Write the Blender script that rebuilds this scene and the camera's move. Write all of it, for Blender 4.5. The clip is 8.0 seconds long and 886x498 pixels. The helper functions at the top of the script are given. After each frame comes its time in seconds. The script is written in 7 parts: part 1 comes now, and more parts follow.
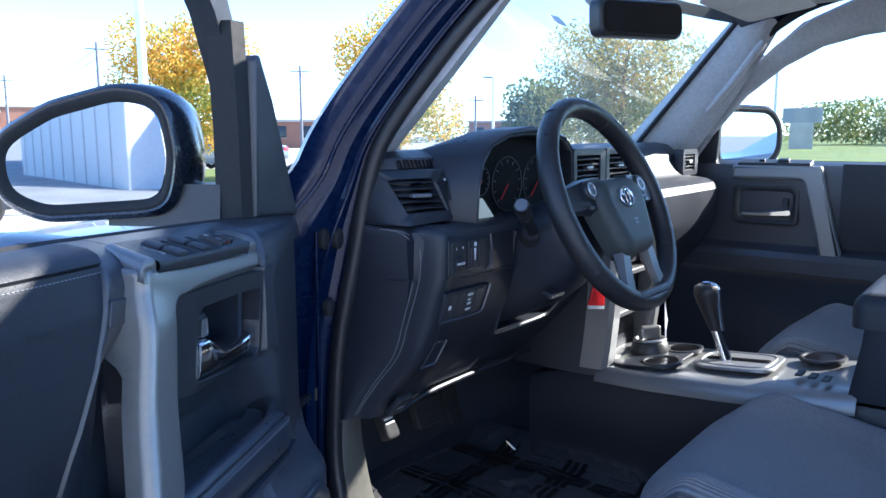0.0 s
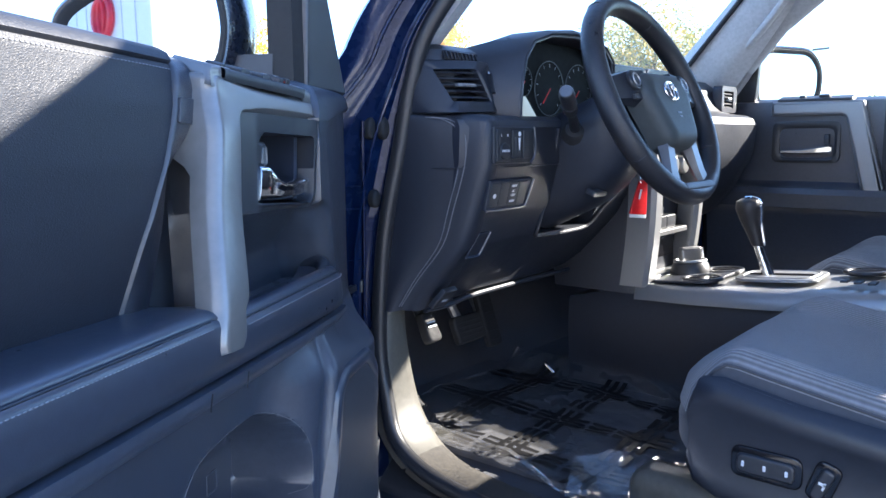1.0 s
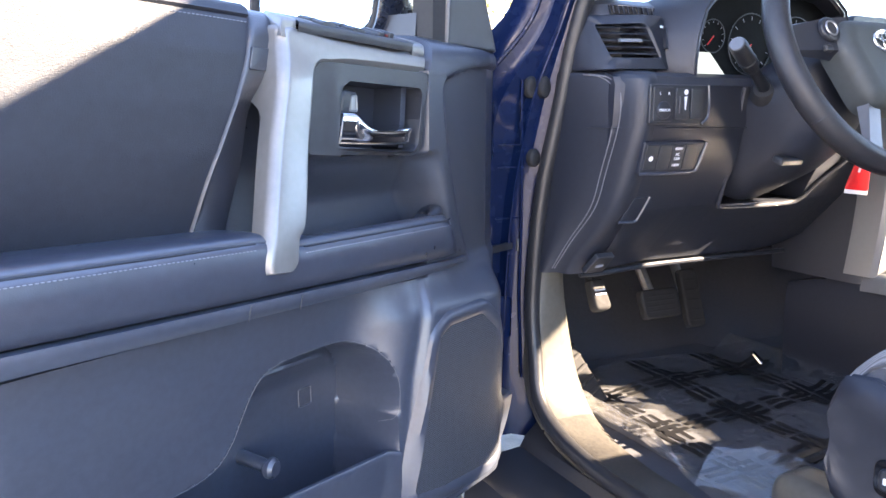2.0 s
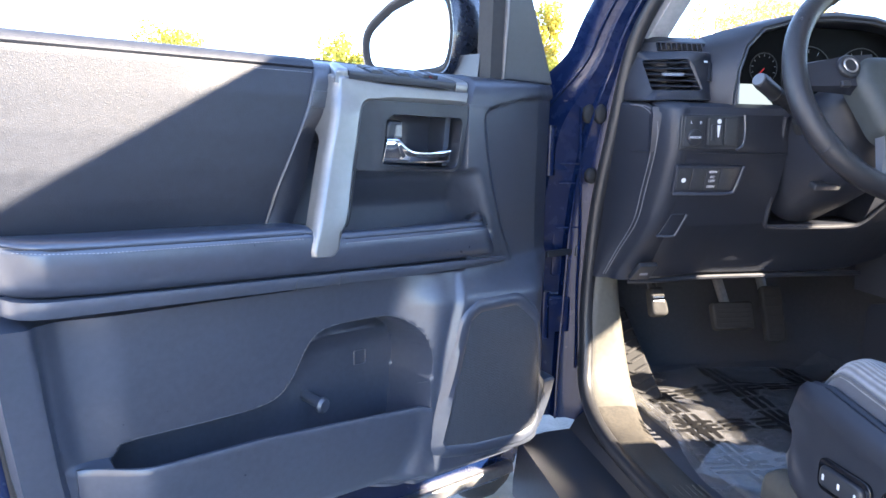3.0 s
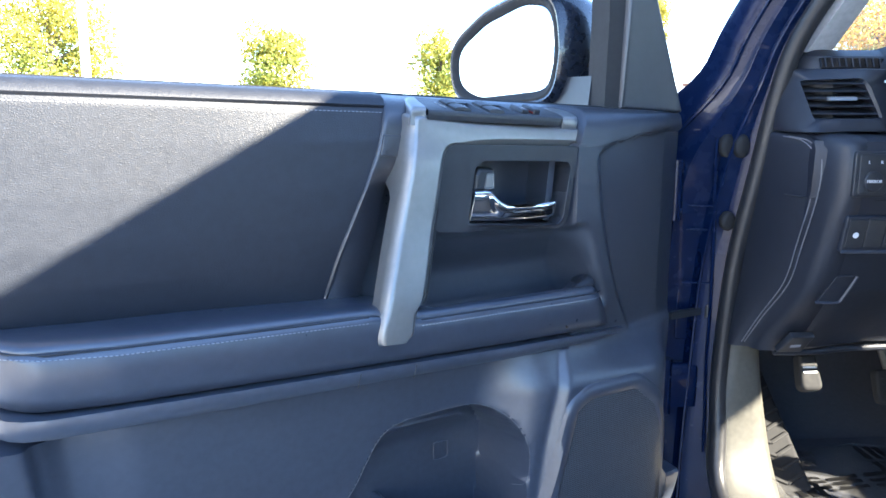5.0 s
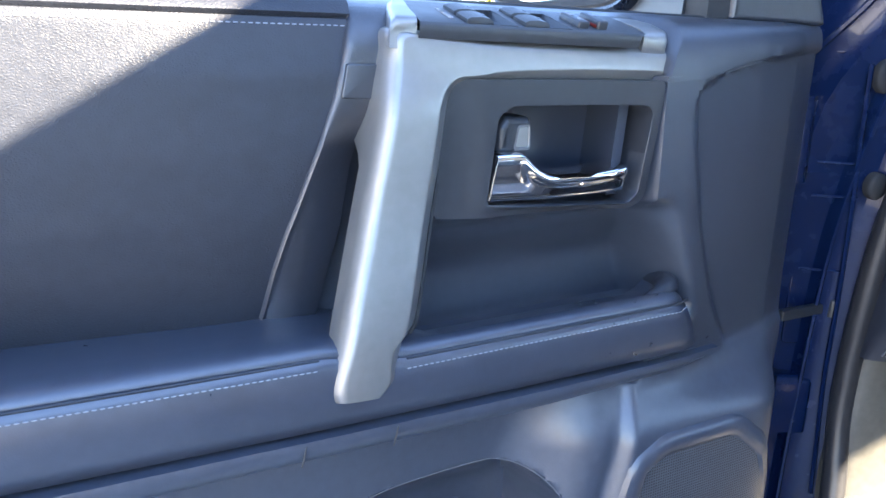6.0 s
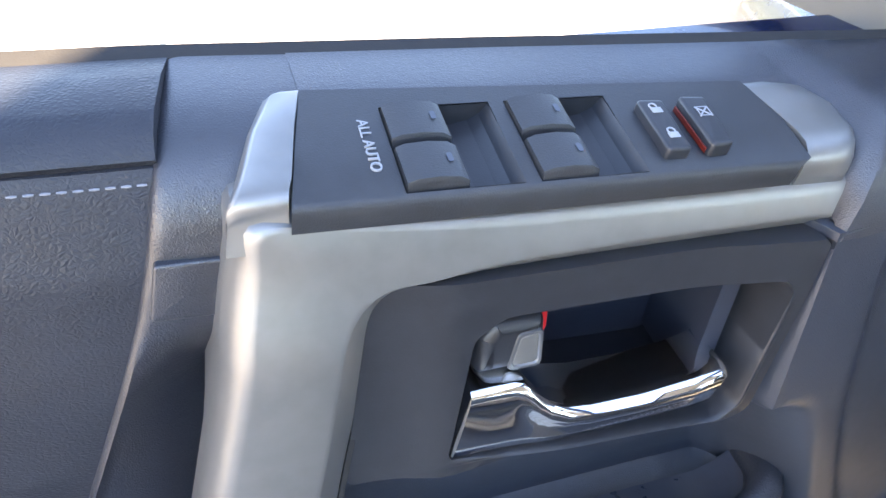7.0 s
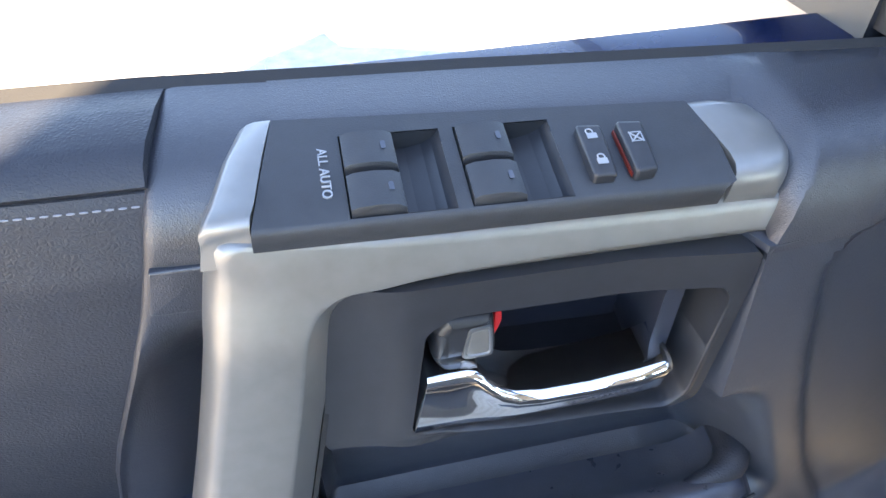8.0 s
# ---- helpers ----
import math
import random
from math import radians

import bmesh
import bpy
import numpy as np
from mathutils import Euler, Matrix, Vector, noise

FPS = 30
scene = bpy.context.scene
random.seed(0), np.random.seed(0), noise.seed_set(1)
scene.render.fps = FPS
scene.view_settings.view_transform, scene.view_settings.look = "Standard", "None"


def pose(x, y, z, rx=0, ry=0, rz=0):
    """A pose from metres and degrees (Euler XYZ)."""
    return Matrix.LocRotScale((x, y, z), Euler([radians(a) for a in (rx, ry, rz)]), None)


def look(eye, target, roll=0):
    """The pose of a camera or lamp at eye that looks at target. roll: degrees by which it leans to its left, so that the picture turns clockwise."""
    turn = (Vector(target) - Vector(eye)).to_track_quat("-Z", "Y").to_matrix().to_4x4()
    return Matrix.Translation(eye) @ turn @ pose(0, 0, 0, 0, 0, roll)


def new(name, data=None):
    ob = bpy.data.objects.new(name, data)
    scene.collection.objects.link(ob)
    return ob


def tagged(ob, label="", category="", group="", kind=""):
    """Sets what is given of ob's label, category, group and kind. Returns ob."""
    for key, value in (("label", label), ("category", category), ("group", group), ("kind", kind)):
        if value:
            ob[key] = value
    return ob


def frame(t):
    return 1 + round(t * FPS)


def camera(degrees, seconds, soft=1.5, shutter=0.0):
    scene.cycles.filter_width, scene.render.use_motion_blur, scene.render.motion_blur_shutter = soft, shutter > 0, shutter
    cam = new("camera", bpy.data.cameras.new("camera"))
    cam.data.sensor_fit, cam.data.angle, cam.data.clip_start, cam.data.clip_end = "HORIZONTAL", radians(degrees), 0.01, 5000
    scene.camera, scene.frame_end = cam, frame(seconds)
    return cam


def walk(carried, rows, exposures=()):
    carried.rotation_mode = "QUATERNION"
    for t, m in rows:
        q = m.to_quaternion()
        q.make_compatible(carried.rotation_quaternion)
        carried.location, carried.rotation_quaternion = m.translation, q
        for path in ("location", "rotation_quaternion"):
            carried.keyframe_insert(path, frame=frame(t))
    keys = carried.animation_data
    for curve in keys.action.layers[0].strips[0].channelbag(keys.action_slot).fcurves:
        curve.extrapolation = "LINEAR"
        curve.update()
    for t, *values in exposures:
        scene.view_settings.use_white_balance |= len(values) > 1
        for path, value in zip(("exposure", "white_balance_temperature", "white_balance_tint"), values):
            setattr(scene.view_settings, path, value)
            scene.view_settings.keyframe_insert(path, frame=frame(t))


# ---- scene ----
cam = camera(60.0, 8.0)
PATH = [
    (0, (0.0022, -0.0045, 1.3484), (1.5696, 1.2031, 1.0567), -0.14),
    (0.5, (-0.0401, 0.0056, 1.3049), (1.5269, 1.2172, 1.0282), -0.30),
    (0.8, (-0.0425, 0.0073, 1.2084), (1.5109, 1.2371, 0.9354), -0.54),
    (1, (-0.0466, -0.0047, 1.1702), (1.4772, 1.2575, 0.8784), -0.39),
    (1.2, (-0.0276, -0.0048, 1.1426), (1.4506, 1.3051, 0.8277), -0.38),
    (1.5, (0.0364, -0.0422, 1.1206), (1.3556, 1.4252, 0.7942), -0.48),
    (1.8, (0.1247, -0.1303, 1.1293), (1.1793, 1.5348, 0.7895), -0.37),
    (2, (0.1568, -0.1872, 1.1386), (1.0395, 1.5737, 0.7922), 0.17),
    (2.2, (0.1861, -0.2519, 1.1431), (0.9050, 1.5822, 0.7979), 0.47),
    (3.3, (0.3535, -0.5155, 1.1913), (0.6545, 1.4319, 0.8491), 0.93),
    (3.5, (0.3734, -0.5098, 1.2072), (0.6023, 1.4464, 0.8595), 0.86),
    (4, (0.3820, -0.4571, 1.2298), (0.4844, 1.5119, 0.8939), 0.36),
    (4.5, (0.3497, -0.3582, 1.2259), (0.5010, 1.6089, 0.8979), 0.18),
    (4.7, (0.3338, -0.3112, 1.2352), (0.4942, 1.6536, 0.8981), 0.30),
    (5.8, (0.4308, -0.0087, 1.2250), (0.4239, 1.9278, 0.7250), 0.37),
    (6, (0.4161, 0.0874, 1.2369), (0.3983, 2.0024, 0.6604), 0.48),
    (6.2, (0.4063, 0.1818, 1.2531), (0.3739, 2.0705, 0.5961), 0.44),
    (6.5, (0.4338, 0.3215, 1.2929), (0.3519, 2.0943, 0.3709), 1.35),
    (6.7, (0.4516, 0.3862, 1.3034), (0.3296, 2.1218, 0.3171), 1.70),
    (7, (0.4699, 0.4351, 1.3581), (0.2283, 2.0687, 0.2298), 2.13),
    (7.2, (0.4831, 0.4420, 1.3911), (0.1753, 1.9876, 0.1597), 1.88),
    (7.5, (0.4999, 0.4356, 1.4120), (0.1300, 1.8995, 0.1004), 1.29),
    (8, (0.5220, 0.4311, 1.4063), (0.1041, 1.9242, 0.1430), -1.15),
]
EXPOSURES = [(0.0, 2.10, 5400, 10), (0.6, 2.15, 5300, 8), (0.8, 2.35, 5200, 8), (1.1, 2.9, 6200, 15), (1.5, 3.45, 7400, 20), (2.0, 3.92, 7300, 19), (3.4, 3.5, 6400, 12), (4.5, 3.28, 6200, 8), (5.8, 3.5, 6000, 8), (6.0, 3.85, 6600, 12), (6.5, 3.98, 7500, 18), (6.8, 4.02, 8000, 18), (7.1, 3.9, 8400, 14), (8.0, 3.85, 8500, 13)]
walk(cam, [(t, look(eye, target, roll)) for t, eye, target, roll in PATH], EXPOSURES)

# ---- world and sun ----
SUN = Vector((0.732, -0.494, 0.469)).normalized()
world = bpy.data.worlds.new("sky")
scene.world = world
world.use_nodes = True
wt = world.node_tree
sky = wt.nodes.new("ShaderNodeTexSky")
sky.sky_type, sky.sun_disc = "NISHITA", False
sky.sun_elevation = math.asin(SUN.z)
sky.sun_rotation = math.atan2(SUN.x, SUN.y)
sky.air_density, sky.dust_density, sky.ozone_density = 0.75, 0.08, 2.0
sky.altitude = 600
wt.links.new(sky.outputs[0], wt.nodes["Background"].inputs[0])
wt.nodes["Background"].inputs[1].default_value = 0.128
lamp = bpy.data.lights.new("sun", "SUN")
lamp.energy, lamp.angle, lamp.color = 4.5, radians(0.55), (1.0, 0.87, 0.68)
sun = new("sun", lamp)
sun.matrix_world = look(SUN * 50, (0, 0, 0))

# ---- mesh helpers ----
from mathutils import geometry

BASE = {}


def thing(name, at=(0, 0, 0), turn=0.0, label="", category="", group="", kind=""):
    """An empty at the base of a thing; its parts are written in a frame turned by so many degrees about z."""
    ob = new(name)
    ob.matrix_world = pose(0, 0, 0, 0, 0, turn) @ Matrix.Translation(at)
    BASE[ob.name] = Vector(at)
    return tagged(ob, label, category, group, kind)


def to_object(name, bm, material, sharp=35):
    bmesh.ops.recalc_face_normals(bm, faces=bm.faces)
    me = bpy.data.meshes.new(name)
    bm.to_mesh(me)
    bm.free()
    me.materials.append(material)
    me.shade_smooth()
    me.set_sharp_from_angle(angle=radians(sharp))
    return new(name, me)


def part(name, bm, material, parent, label="", sharp=35):
    root = parent
    while root.parent:
        root = root.parent
    bmesh.ops.translate(bm, verts=bm.verts, vec=-BASE[root.name])
    ob = to_object(name, bm, material, sharp)
    ob.parent = parent
    return tagged(ob, label)


def solo(name, bm, material, at, label, category, group="", kind="", sharp=35):
    """A thing of one mesh."""
    bmesh.ops.translate(bm, verts=bm.verts, vec=-Vector(at))
    ob = to_object(name, bm, material, sharp)
    ob.location = at
    return tagged(ob, label, category, group, kind)


def loft(rings, closed=True, cap=True, bm=None):
    bm = bm or bmesh.new()
    rows = [[bm.verts.new(p) for p in ring] for ring in rings]
    n = len(rows[0])
    for a, b in zip(rows, rows[1:]):
        for i in range(n if closed else n - 1):
            j = (i + 1) % n
            bm.faces.new((a[i], a[j], b[j], b[i]))
    if cap and closed:
        for row in (rows[0], rows[-1]):
            if n <= 4:
                bm.faces.new(row)
            else:
                for tri in geometry.tessellate_polygon([[v.co for v in row]]):
                    if len(set(tri)) == 3:
                        bm.faces.new([row[k] for k in tri])
    return bm


def thick(rows, depth, bm=None):
    """A sheet of open rows, made solid by a shift of its copy."""
    d = Vector(depth)
    return loft([[Vector(p) for p in r] + [Vector(p) + d for p in reversed(r)] for r in rows], bm=bm)


def spline(points, n=8):
    """Catmull-Rom through the points."""
    p = [Vector(q) for q in points]
    p = [2 * p[0] - p[1]] + p + [2 * p[-1] - p[-2]]
    out = []
    for a, b, c, d in zip(p, p[1:], p[2:], p[3:]):
        for k in range(n):
            t = k / n
            out.append(0.5 * (2 * b + (c - a) * t + (2 * a - 5 * b + 4 * c - d) * t * t + (3 * b - a - 3 * c + d) * t ** 3))
    return out + [p[-2]]


def tube(path, radius, sides=10, bm=None, flat=1.0, up=(0.13, 0.31, 0.94)):
    path = [Vector(p) for p in path]
    rings = []
    up = Vector(up).normalized()
    for i, p in enumerate(path):
        d = (path[min(i + 1, len(path) - 1)] - path[max(i - 1, 0)]).normalized()
        a = d.cross(up).normalized()
        b = a.cross(d)
        r = radius[i] if isinstance(radius, (list, tuple)) else radius
        rings.append([p + r * (math.cos(k * math.tau / sides) * a + flat * math.sin(k * math.tau / sides) * b) for k in range(sides)])
    return loft(rings, bm=bm)


def rounded(points, seg=5):
    """A polygon of (x, y, r) with its corners rounded."""
    out = []
    n = len(points)
    for i, (x, y, r) in enumerate(points):
        p, a, b = Vector((x, y)), Vector(points[i - 1][:2]), Vector(points[(i + 1) % n][:2])
        u, v = (a - p).normalized(), (b - p).normalized()
        half = math.acos(max(-1, min(1, u.dot(v)))) / 2
        if r <= 0 or half > 1.55:
            out.append(p)
            continue
        cut = min(r / math.tan(half), 0.49 * (a - p).length, 0.49 * (b - p).length)
        c0, c1 = p + u * cut, p + v * cut
        for k in range(seg + 1):
            t = k / seg
            out.append((1 - t) ** 2 * c0 + 2 * t * (1 - t) * p + t * t * c1)
    return out


def box2(x0, y0, x1, y1, r, seg=5):
    return rounded([(x0, y0, r), (x1, y0, r), (x1, y1, r), (x0, y1, r)], seg)


def inset(poly, d):
    area = sum(a.x * b.y - b.x * a.y for a, b in zip(poly, poly[1:] + poly[:1]))
    s = 1 if area > 0 else -1
    out = []
    for i, p in enumerate(poly):
        u, v = (p - poly[i - 1]), (poly[(i + 1) % len(poly)] - p)
        u, v = u.normalized() if u.length > 1e-9 else v.normalized(), v.normalized() if v.length > 1e-9 else u.normalized()
        n0, n1 = Vector((-u.y, u.x)) * s, Vector((-v.y, v.x)) * s
        m = n0 + n1
        m = m / max(0.35, m.length_squared / 2) if m.length > 1e-6 else n0
        out.append(p + m * d)
    return out


def prism(poly, depth, bevel=0.0, m=Matrix(), seg=3, bm=None, back=True):
    """A plate: the outline at 0, its front at depth with a rounded edge."""
    poly = [Vector(p[:2]) for p in poly]
    rings = [[(p.x, p.y, 0) for p in poly]]
    if bevel <= 0:
        rings.append([(p.x, p.y, depth) for p in poly])
    else:
        for k in range(seg + 1):
            a = k / seg * math.pi / 2
            q = inset(poly, bevel * (1 - math.cos(a)))
            rings.append([(p.x, p.y, depth - bevel + bevel * math.sin(a)) for p in q])
        if 0.004 <= bevel <= 0.03:
            rings.append([(p.x, p.y, depth) for p in inset(poly, bevel + 0.0012)])
    return loft([[m @ Vector(p) for p in r] for r in rings], bm=bm)


def resample(poly, centre, n=96):
    c = Vector(centre)
    out = []
    for k in range(n):
        a = k * math.tau / n + 0.0137
        d = Vector((math.cos(a), math.sin(a)))
        best = 0
        for i, p in enumerate(poly):
            q = poly[(i + 1) % len(poly)]
            e = q - p
            den = d.x * e.y - d.y * e.x
            if abs(den) < 1e-12:
                continue
            w = p - c
            t = (w.x * e.y - w.y * e.x) / den
            s = (w.x * d.y - w.y * d.x) / den
            if t > 0 and -1e-9 <= s <= 1 + 1e-9:
                best = max(best, t)
        out.append(c + d * best)
    return out


def hoop(outer, inner, centre, steps, m=Matrix(), n=96, bm=None):
    """A plate with an opening: steps are (blend from outer to inner, height)."""
    o, i = resample(outer, centre, n), resample(inner, centre, n)
    return loft([[m @ Vector((*(a.lerp(b, w)), h)) for a, b in zip(o, i)] for w, h in steps], cap=False, bm=bm)


def rbox(sx, sy, sz, r, m=Matrix(), bm=None, seg=3):
    return prism(box2(-sx / 2, -sy / 2, sx / 2, sy / 2, r), sz, min(r, sz * 0.45), m, seg, bm)


def disc(radius, depth, bevel, m=Matrix(), n=32, bm=None):
    return prism([Vector((radius * math.cos(k * math.tau / n), radius * math.sin(k * math.tau / n))) for k in range(n)], depth, bevel, m, 3, bm)


def ring(r, t, m=Matrix(), n=64, k=14, bm=None, squash=1.0):
    bm = bm or bmesh.new()
    rows = []
    for i in range(n):
        a = i * math.tau / n
        rows.append([bm.verts.new(m @ Vector(((r + t * math.cos(b)) * math.cos(a), (r + t * math.cos(b)) * math.sin(a), squash * t * math.sin(b)))) for b in (j * math.tau / k for j in range(k))])
    for i in range(n):
        for j in range(k):
            bm.faces.new((rows[i][j], rows[(i + 1) % n][j], rows[(i + 1) % n][(j + 1) % k], rows[i][(j + 1) % k]))
    return bm


def field(nu, nv, fn):
    bm = bmesh.new()
    rows = [[bm.verts.new(fn(i / nu, j / nv)) for i in range(nu + 1)] for j in range(nv + 1)]
    for a, b in zip(rows, rows[1:]):
        for i in range(nu):
            bm.faces.new((a[i], a[i + 1], b[i + 1], b[i]))
    return bm


def smooth(a, b, x):
    t = max(0.0, min(1.0, (x - a) / (b - a)))
    return t * t * (3 - 2 * t)


def facing(y, x=0.0, z=0.0, lean=0.0):
    """Lays a plate's x, y along x and z, its front towards -y; lean tips its top away."""
    return pose(x, y, z, 90 - lean, 0, 0)


def letters(body, size, m, parent, material, name="lettering", depth=0.0004):
    cu = bpy.data.curves.new(name, "FONT")
    cu.body, cu.size, cu.extrude, cu.align_x, cu.align_y = body, size, depth, "CENTER", "CENTER"
    ob = bpy.data.objects.new(name, cu)
    scene.collection.objects.link(ob)
    me = bpy.data.meshes.new_from_object(ob.evaluated_get(bpy.context.evaluated_depsgraph_get()))
    bpy.data.objects.remove(ob)
    root = parent
    while root.parent:
        root = root.parent
    me.transform(Matrix.Translation(-BASE[root.name]) @ m)
    me.materials.clear()
    me.materials.append(material)
    ob = new(name, me)
    ob.parent = parent
    return ob

# ---- materials ----
def surface(name, base, rough=0.5, metal=0.0, grain=0.0, scale=500.0, cell=False, vary=0.12, stain=5.0, coat=0.0, spec=0.5, second=None, sheen=0.0, haze=0.0, stretch=(1, 1, 1)):
    """A principled surface with broad stains and fine grain, both in metres of the object's own space."""
    m = bpy.data.materials.new(name)
    m.use_nodes = True
    nt = m.node_tree
    b = nt.nodes["Principled BSDF"]
    tc = nt.nodes.new("ShaderNodeTexCoord")

    def noise_at(s, detail=4.0):
        n = nt.nodes.new("ShaderNodeTexNoise")
        n.inputs["Scale"].default_value, n.inputs["Detail"].default_value = s, detail
        nt.links.new(tc.outputs["Object"], n.inputs["Vector"])
        return n

    broad, fine = noise_at(stain), noise_at(stain * 23, 6.0)
    add = nt.nodes.new("ShaderNodeMath")
    add.operation = "ADD"
    nt.links.new(broad.outputs["Fac"], add.inputs[0])
    nt.links.new(fine.outputs["Fac"], add.inputs[1])
    fac = nt.nodes.new("ShaderNodeMapRange")
    fac.inputs["From Min"].default_value, fac.inputs["From Max"].default_value = 0.7, 1.3
    nt.links.new(add.outputs[0], fac.inputs["Value"])
    mix = nt.nodes.new("ShaderNodeMix")
    mix.data_type = "RGBA"
    other = second or [c * (1 + 2 * vary) for c in base]
    mix.inputs["A"].default_value = (*[c * (1 - vary) for c in base], 1)
    mix.inputs["B"].default_value = (*[min(1, c) for c in other], 1)
    nt.links.new(fac.outputs[0], mix.inputs["Factor"])
    nt.links.new(mix.outputs["Result"], b.inputs["Base Color"])
    rr = nt.nodes.new("ShaderNodeMapRange")
    rr.inputs["From Min"].default_value, rr.inputs["From Max"].default_value = 0.6, 1.4
    rr.inputs["To Min"].default_value, rr.inputs["To Max"].default_value = max(0.02, rough * 0.82), min(1, rough * 1.18)
    nt.links.new(add.outputs[0], rr.inputs["Value"])
    nt.links.new(rr.outputs[0], b.inputs["Roughness"])
    b.inputs["Metallic"].default_value = metal
    b.inputs["Coat Weight"].default_value, b.inputs["Coat Roughness"].default_value = coat, 0.03
    b.inputs["Specular IOR Level"].default_value = spec
    b.inputs["Sheen Weight"].default_value = sheen
    if grain > 0:
        if cell:
            tex = nt.nodes.new("ShaderNodeTexVoronoi")
            tex.feature = "DISTANCE_TO_EDGE"
            tex.inputs["Scale"].default_value = scale
            warp = nt.nodes.new("ShaderNodeTexNoise")
            warp.inputs["Scale"].default_value = scale * 0.4
            nt.links.new(tc.outputs["Object"], warp.inputs["Vector"])
            mv = nt.nodes.new("ShaderNodeVectorMath")
            mv.operation = "MULTIPLY_ADD"
            mv.inputs[1].default_value = (2.5 / scale,) * 3
            nt.links.new(warp.outputs["Color"], mv.inputs[0])
            nt.links.new(tc.outputs["Object"], mv.inputs[2])
            ratio = nt.nodes.new("ShaderNodeVectorMath")
            ratio.operation = "MULTIPLY"
            ratio.inputs[1].default_value = stretch
            nt.links.new(mv.outputs[0], ratio.inputs[0])
            nt.links.new(ratio.outputs[0], tex.inputs["Vector"])
            out = tex.outputs["Distance"]
        else:
            tex = noise_at(scale, 2.0)
            ratio = nt.nodes.new("ShaderNodeVectorMath")
            ratio.operation = "MULTIPLY"
            ratio.inputs[1].default_value = stretch
            nt.links.new(tc.outputs["Object"], ratio.inputs[0])
            nt.links.new(ratio.outputs[0], tex.inputs["Vector"])
            out = tex.outputs["Fac"]
        bump = nt.nodes.new("ShaderNodeBump")
        bump.inputs["Strength"].default_value, bump.inputs["Distance"].default_value = grain, 0.6 / scale
        nt.links.new(out, bump.inputs["Height"])
        nt.links.new(bump.outputs[0], b.inputs["Normal"])
    return m


def striped(m, axis, spacing, strength=0.6, dark=0.6):
    """Adds woven ribs across an axis to a surface."""
    nt = m.node_tree
    b = nt.nodes["Principled BSDF"]
    tc = nt.nodes.new("ShaderNodeTexCoord")
    w = nt.nodes.new("ShaderNodeTexWave")
    w.bands_direction = axis
    w.inputs["Scale"].default_value = math.tau / spacing / 20
    w.inputs["Distortion"].default_value = 0.25
    nt.links.new(tc.outputs["Object"], w.inputs["Vector"])
    bump = nt.nodes.new("ShaderNodeBump")
    bump.inputs["Strength"].default_value, bump.inputs["Distance"].default_value = strength, 0.002
    nt.links.new(w.outputs["Fac"], bump.inputs["Height"])
    nt.links.new(bump.outputs[0], b.inputs["Normal"])
    old = b.inputs["Base Color"].links[0].from_socket
    mul = nt.nodes.new("ShaderNodeMix")
    mul.data_type, mul.blend_type = "RGBA", "MULTIPLY"
    mul.inputs["Factor"].default_value = 1.0
    ramp = nt.nodes.new("ShaderNodeMapRange")
    ramp.inputs["To Min"].default_value = dark
    nt.links.new(w.outputs["Fac"], ramp.inputs["Value"])
    nt.links.new(old, mul.inputs["A"])
    nt.links.new(ramp.outputs[0], mul.inputs["B"])
    nt.links.new(mul.outputs["Result"], b.inputs["Base Color"])
    return m


def glassy(name, tint=(1, 1, 1), rough=0.0, share=0.06, haze=0.0, through_it=True):
    """Thin glass: clear, with a share of reflection."""
    m = bpy.data.materials.new(name)
    m.use_nodes = True
    nt = m.node_tree
    nt.nodes.remove(nt.nodes["Principled BSDF"])
    clear, gloss, mix = nt.nodes.new("ShaderNodeBsdfTransparent"), nt.nodes.new("ShaderNodeBsdfGlossy"), nt.nodes.new("ShaderNodeMixShader")
    clear.inputs[0].default_value = (*tint, 1)
    gloss.inputs["Roughness"].default_value = rough
    lw, pw, ma = nt.nodes.new("ShaderNodeLayerWeight"), nt.nodes.new("ShaderNodeMath"), nt.nodes.new("ShaderNodeMath")
    lw.inputs["Blend"].default_value = 0.5
    pw.operation, ma.operation = "POWER", "MULTIPLY_ADD"
    pw.inputs[1].default_value, ma.inputs[1].default_value, ma.inputs[2].default_value = 4.0, 0.8, share
    nt.links.new(lw.outputs["Facing"], pw.inputs[0])
    nt.links.new(pw.outputs[0], ma.inputs[0])
    nt.links.new(ma.outputs[0], mix.inputs[0])
    nt.links.new(clear.outputs[0], mix.inputs[1])
    nt.links.new(gloss.outputs[0], mix.inputs[2])
    last = mix
    if haze > 0:
        last, veil = nt.nodes.new("ShaderNodeMixShader"), nt.nodes.new("ShaderNodeBsdfTranslucent" if through_it else "ShaderNodeBsdfDiffuse")
        veil.inputs[0].default_value = (0.8, 0.8, 0.8, 1)
        last.inputs[0].default_value = haze
        nt.links.new(mix.outputs[0], last.inputs[1])
        nt.links.new(veil.outputs[0], last.inputs[2])
    nt.links.new(last.outputs[0], nt.nodes["Material Output"].inputs[0])
    return m


def glowing(name, colour, strength):
    m = bpy.data.materials.new(name)
    m.use_nodes = True
    b = m.node_tree.nodes["Principled BSDF"]
    b.inputs["Base Color"].default_value = (0.02, 0.02, 0.02, 1)
    b.inputs["Emission Color"].default_value = (*colour, 1)
    b.inputs["Emission Strength"].default_value = strength
    return m


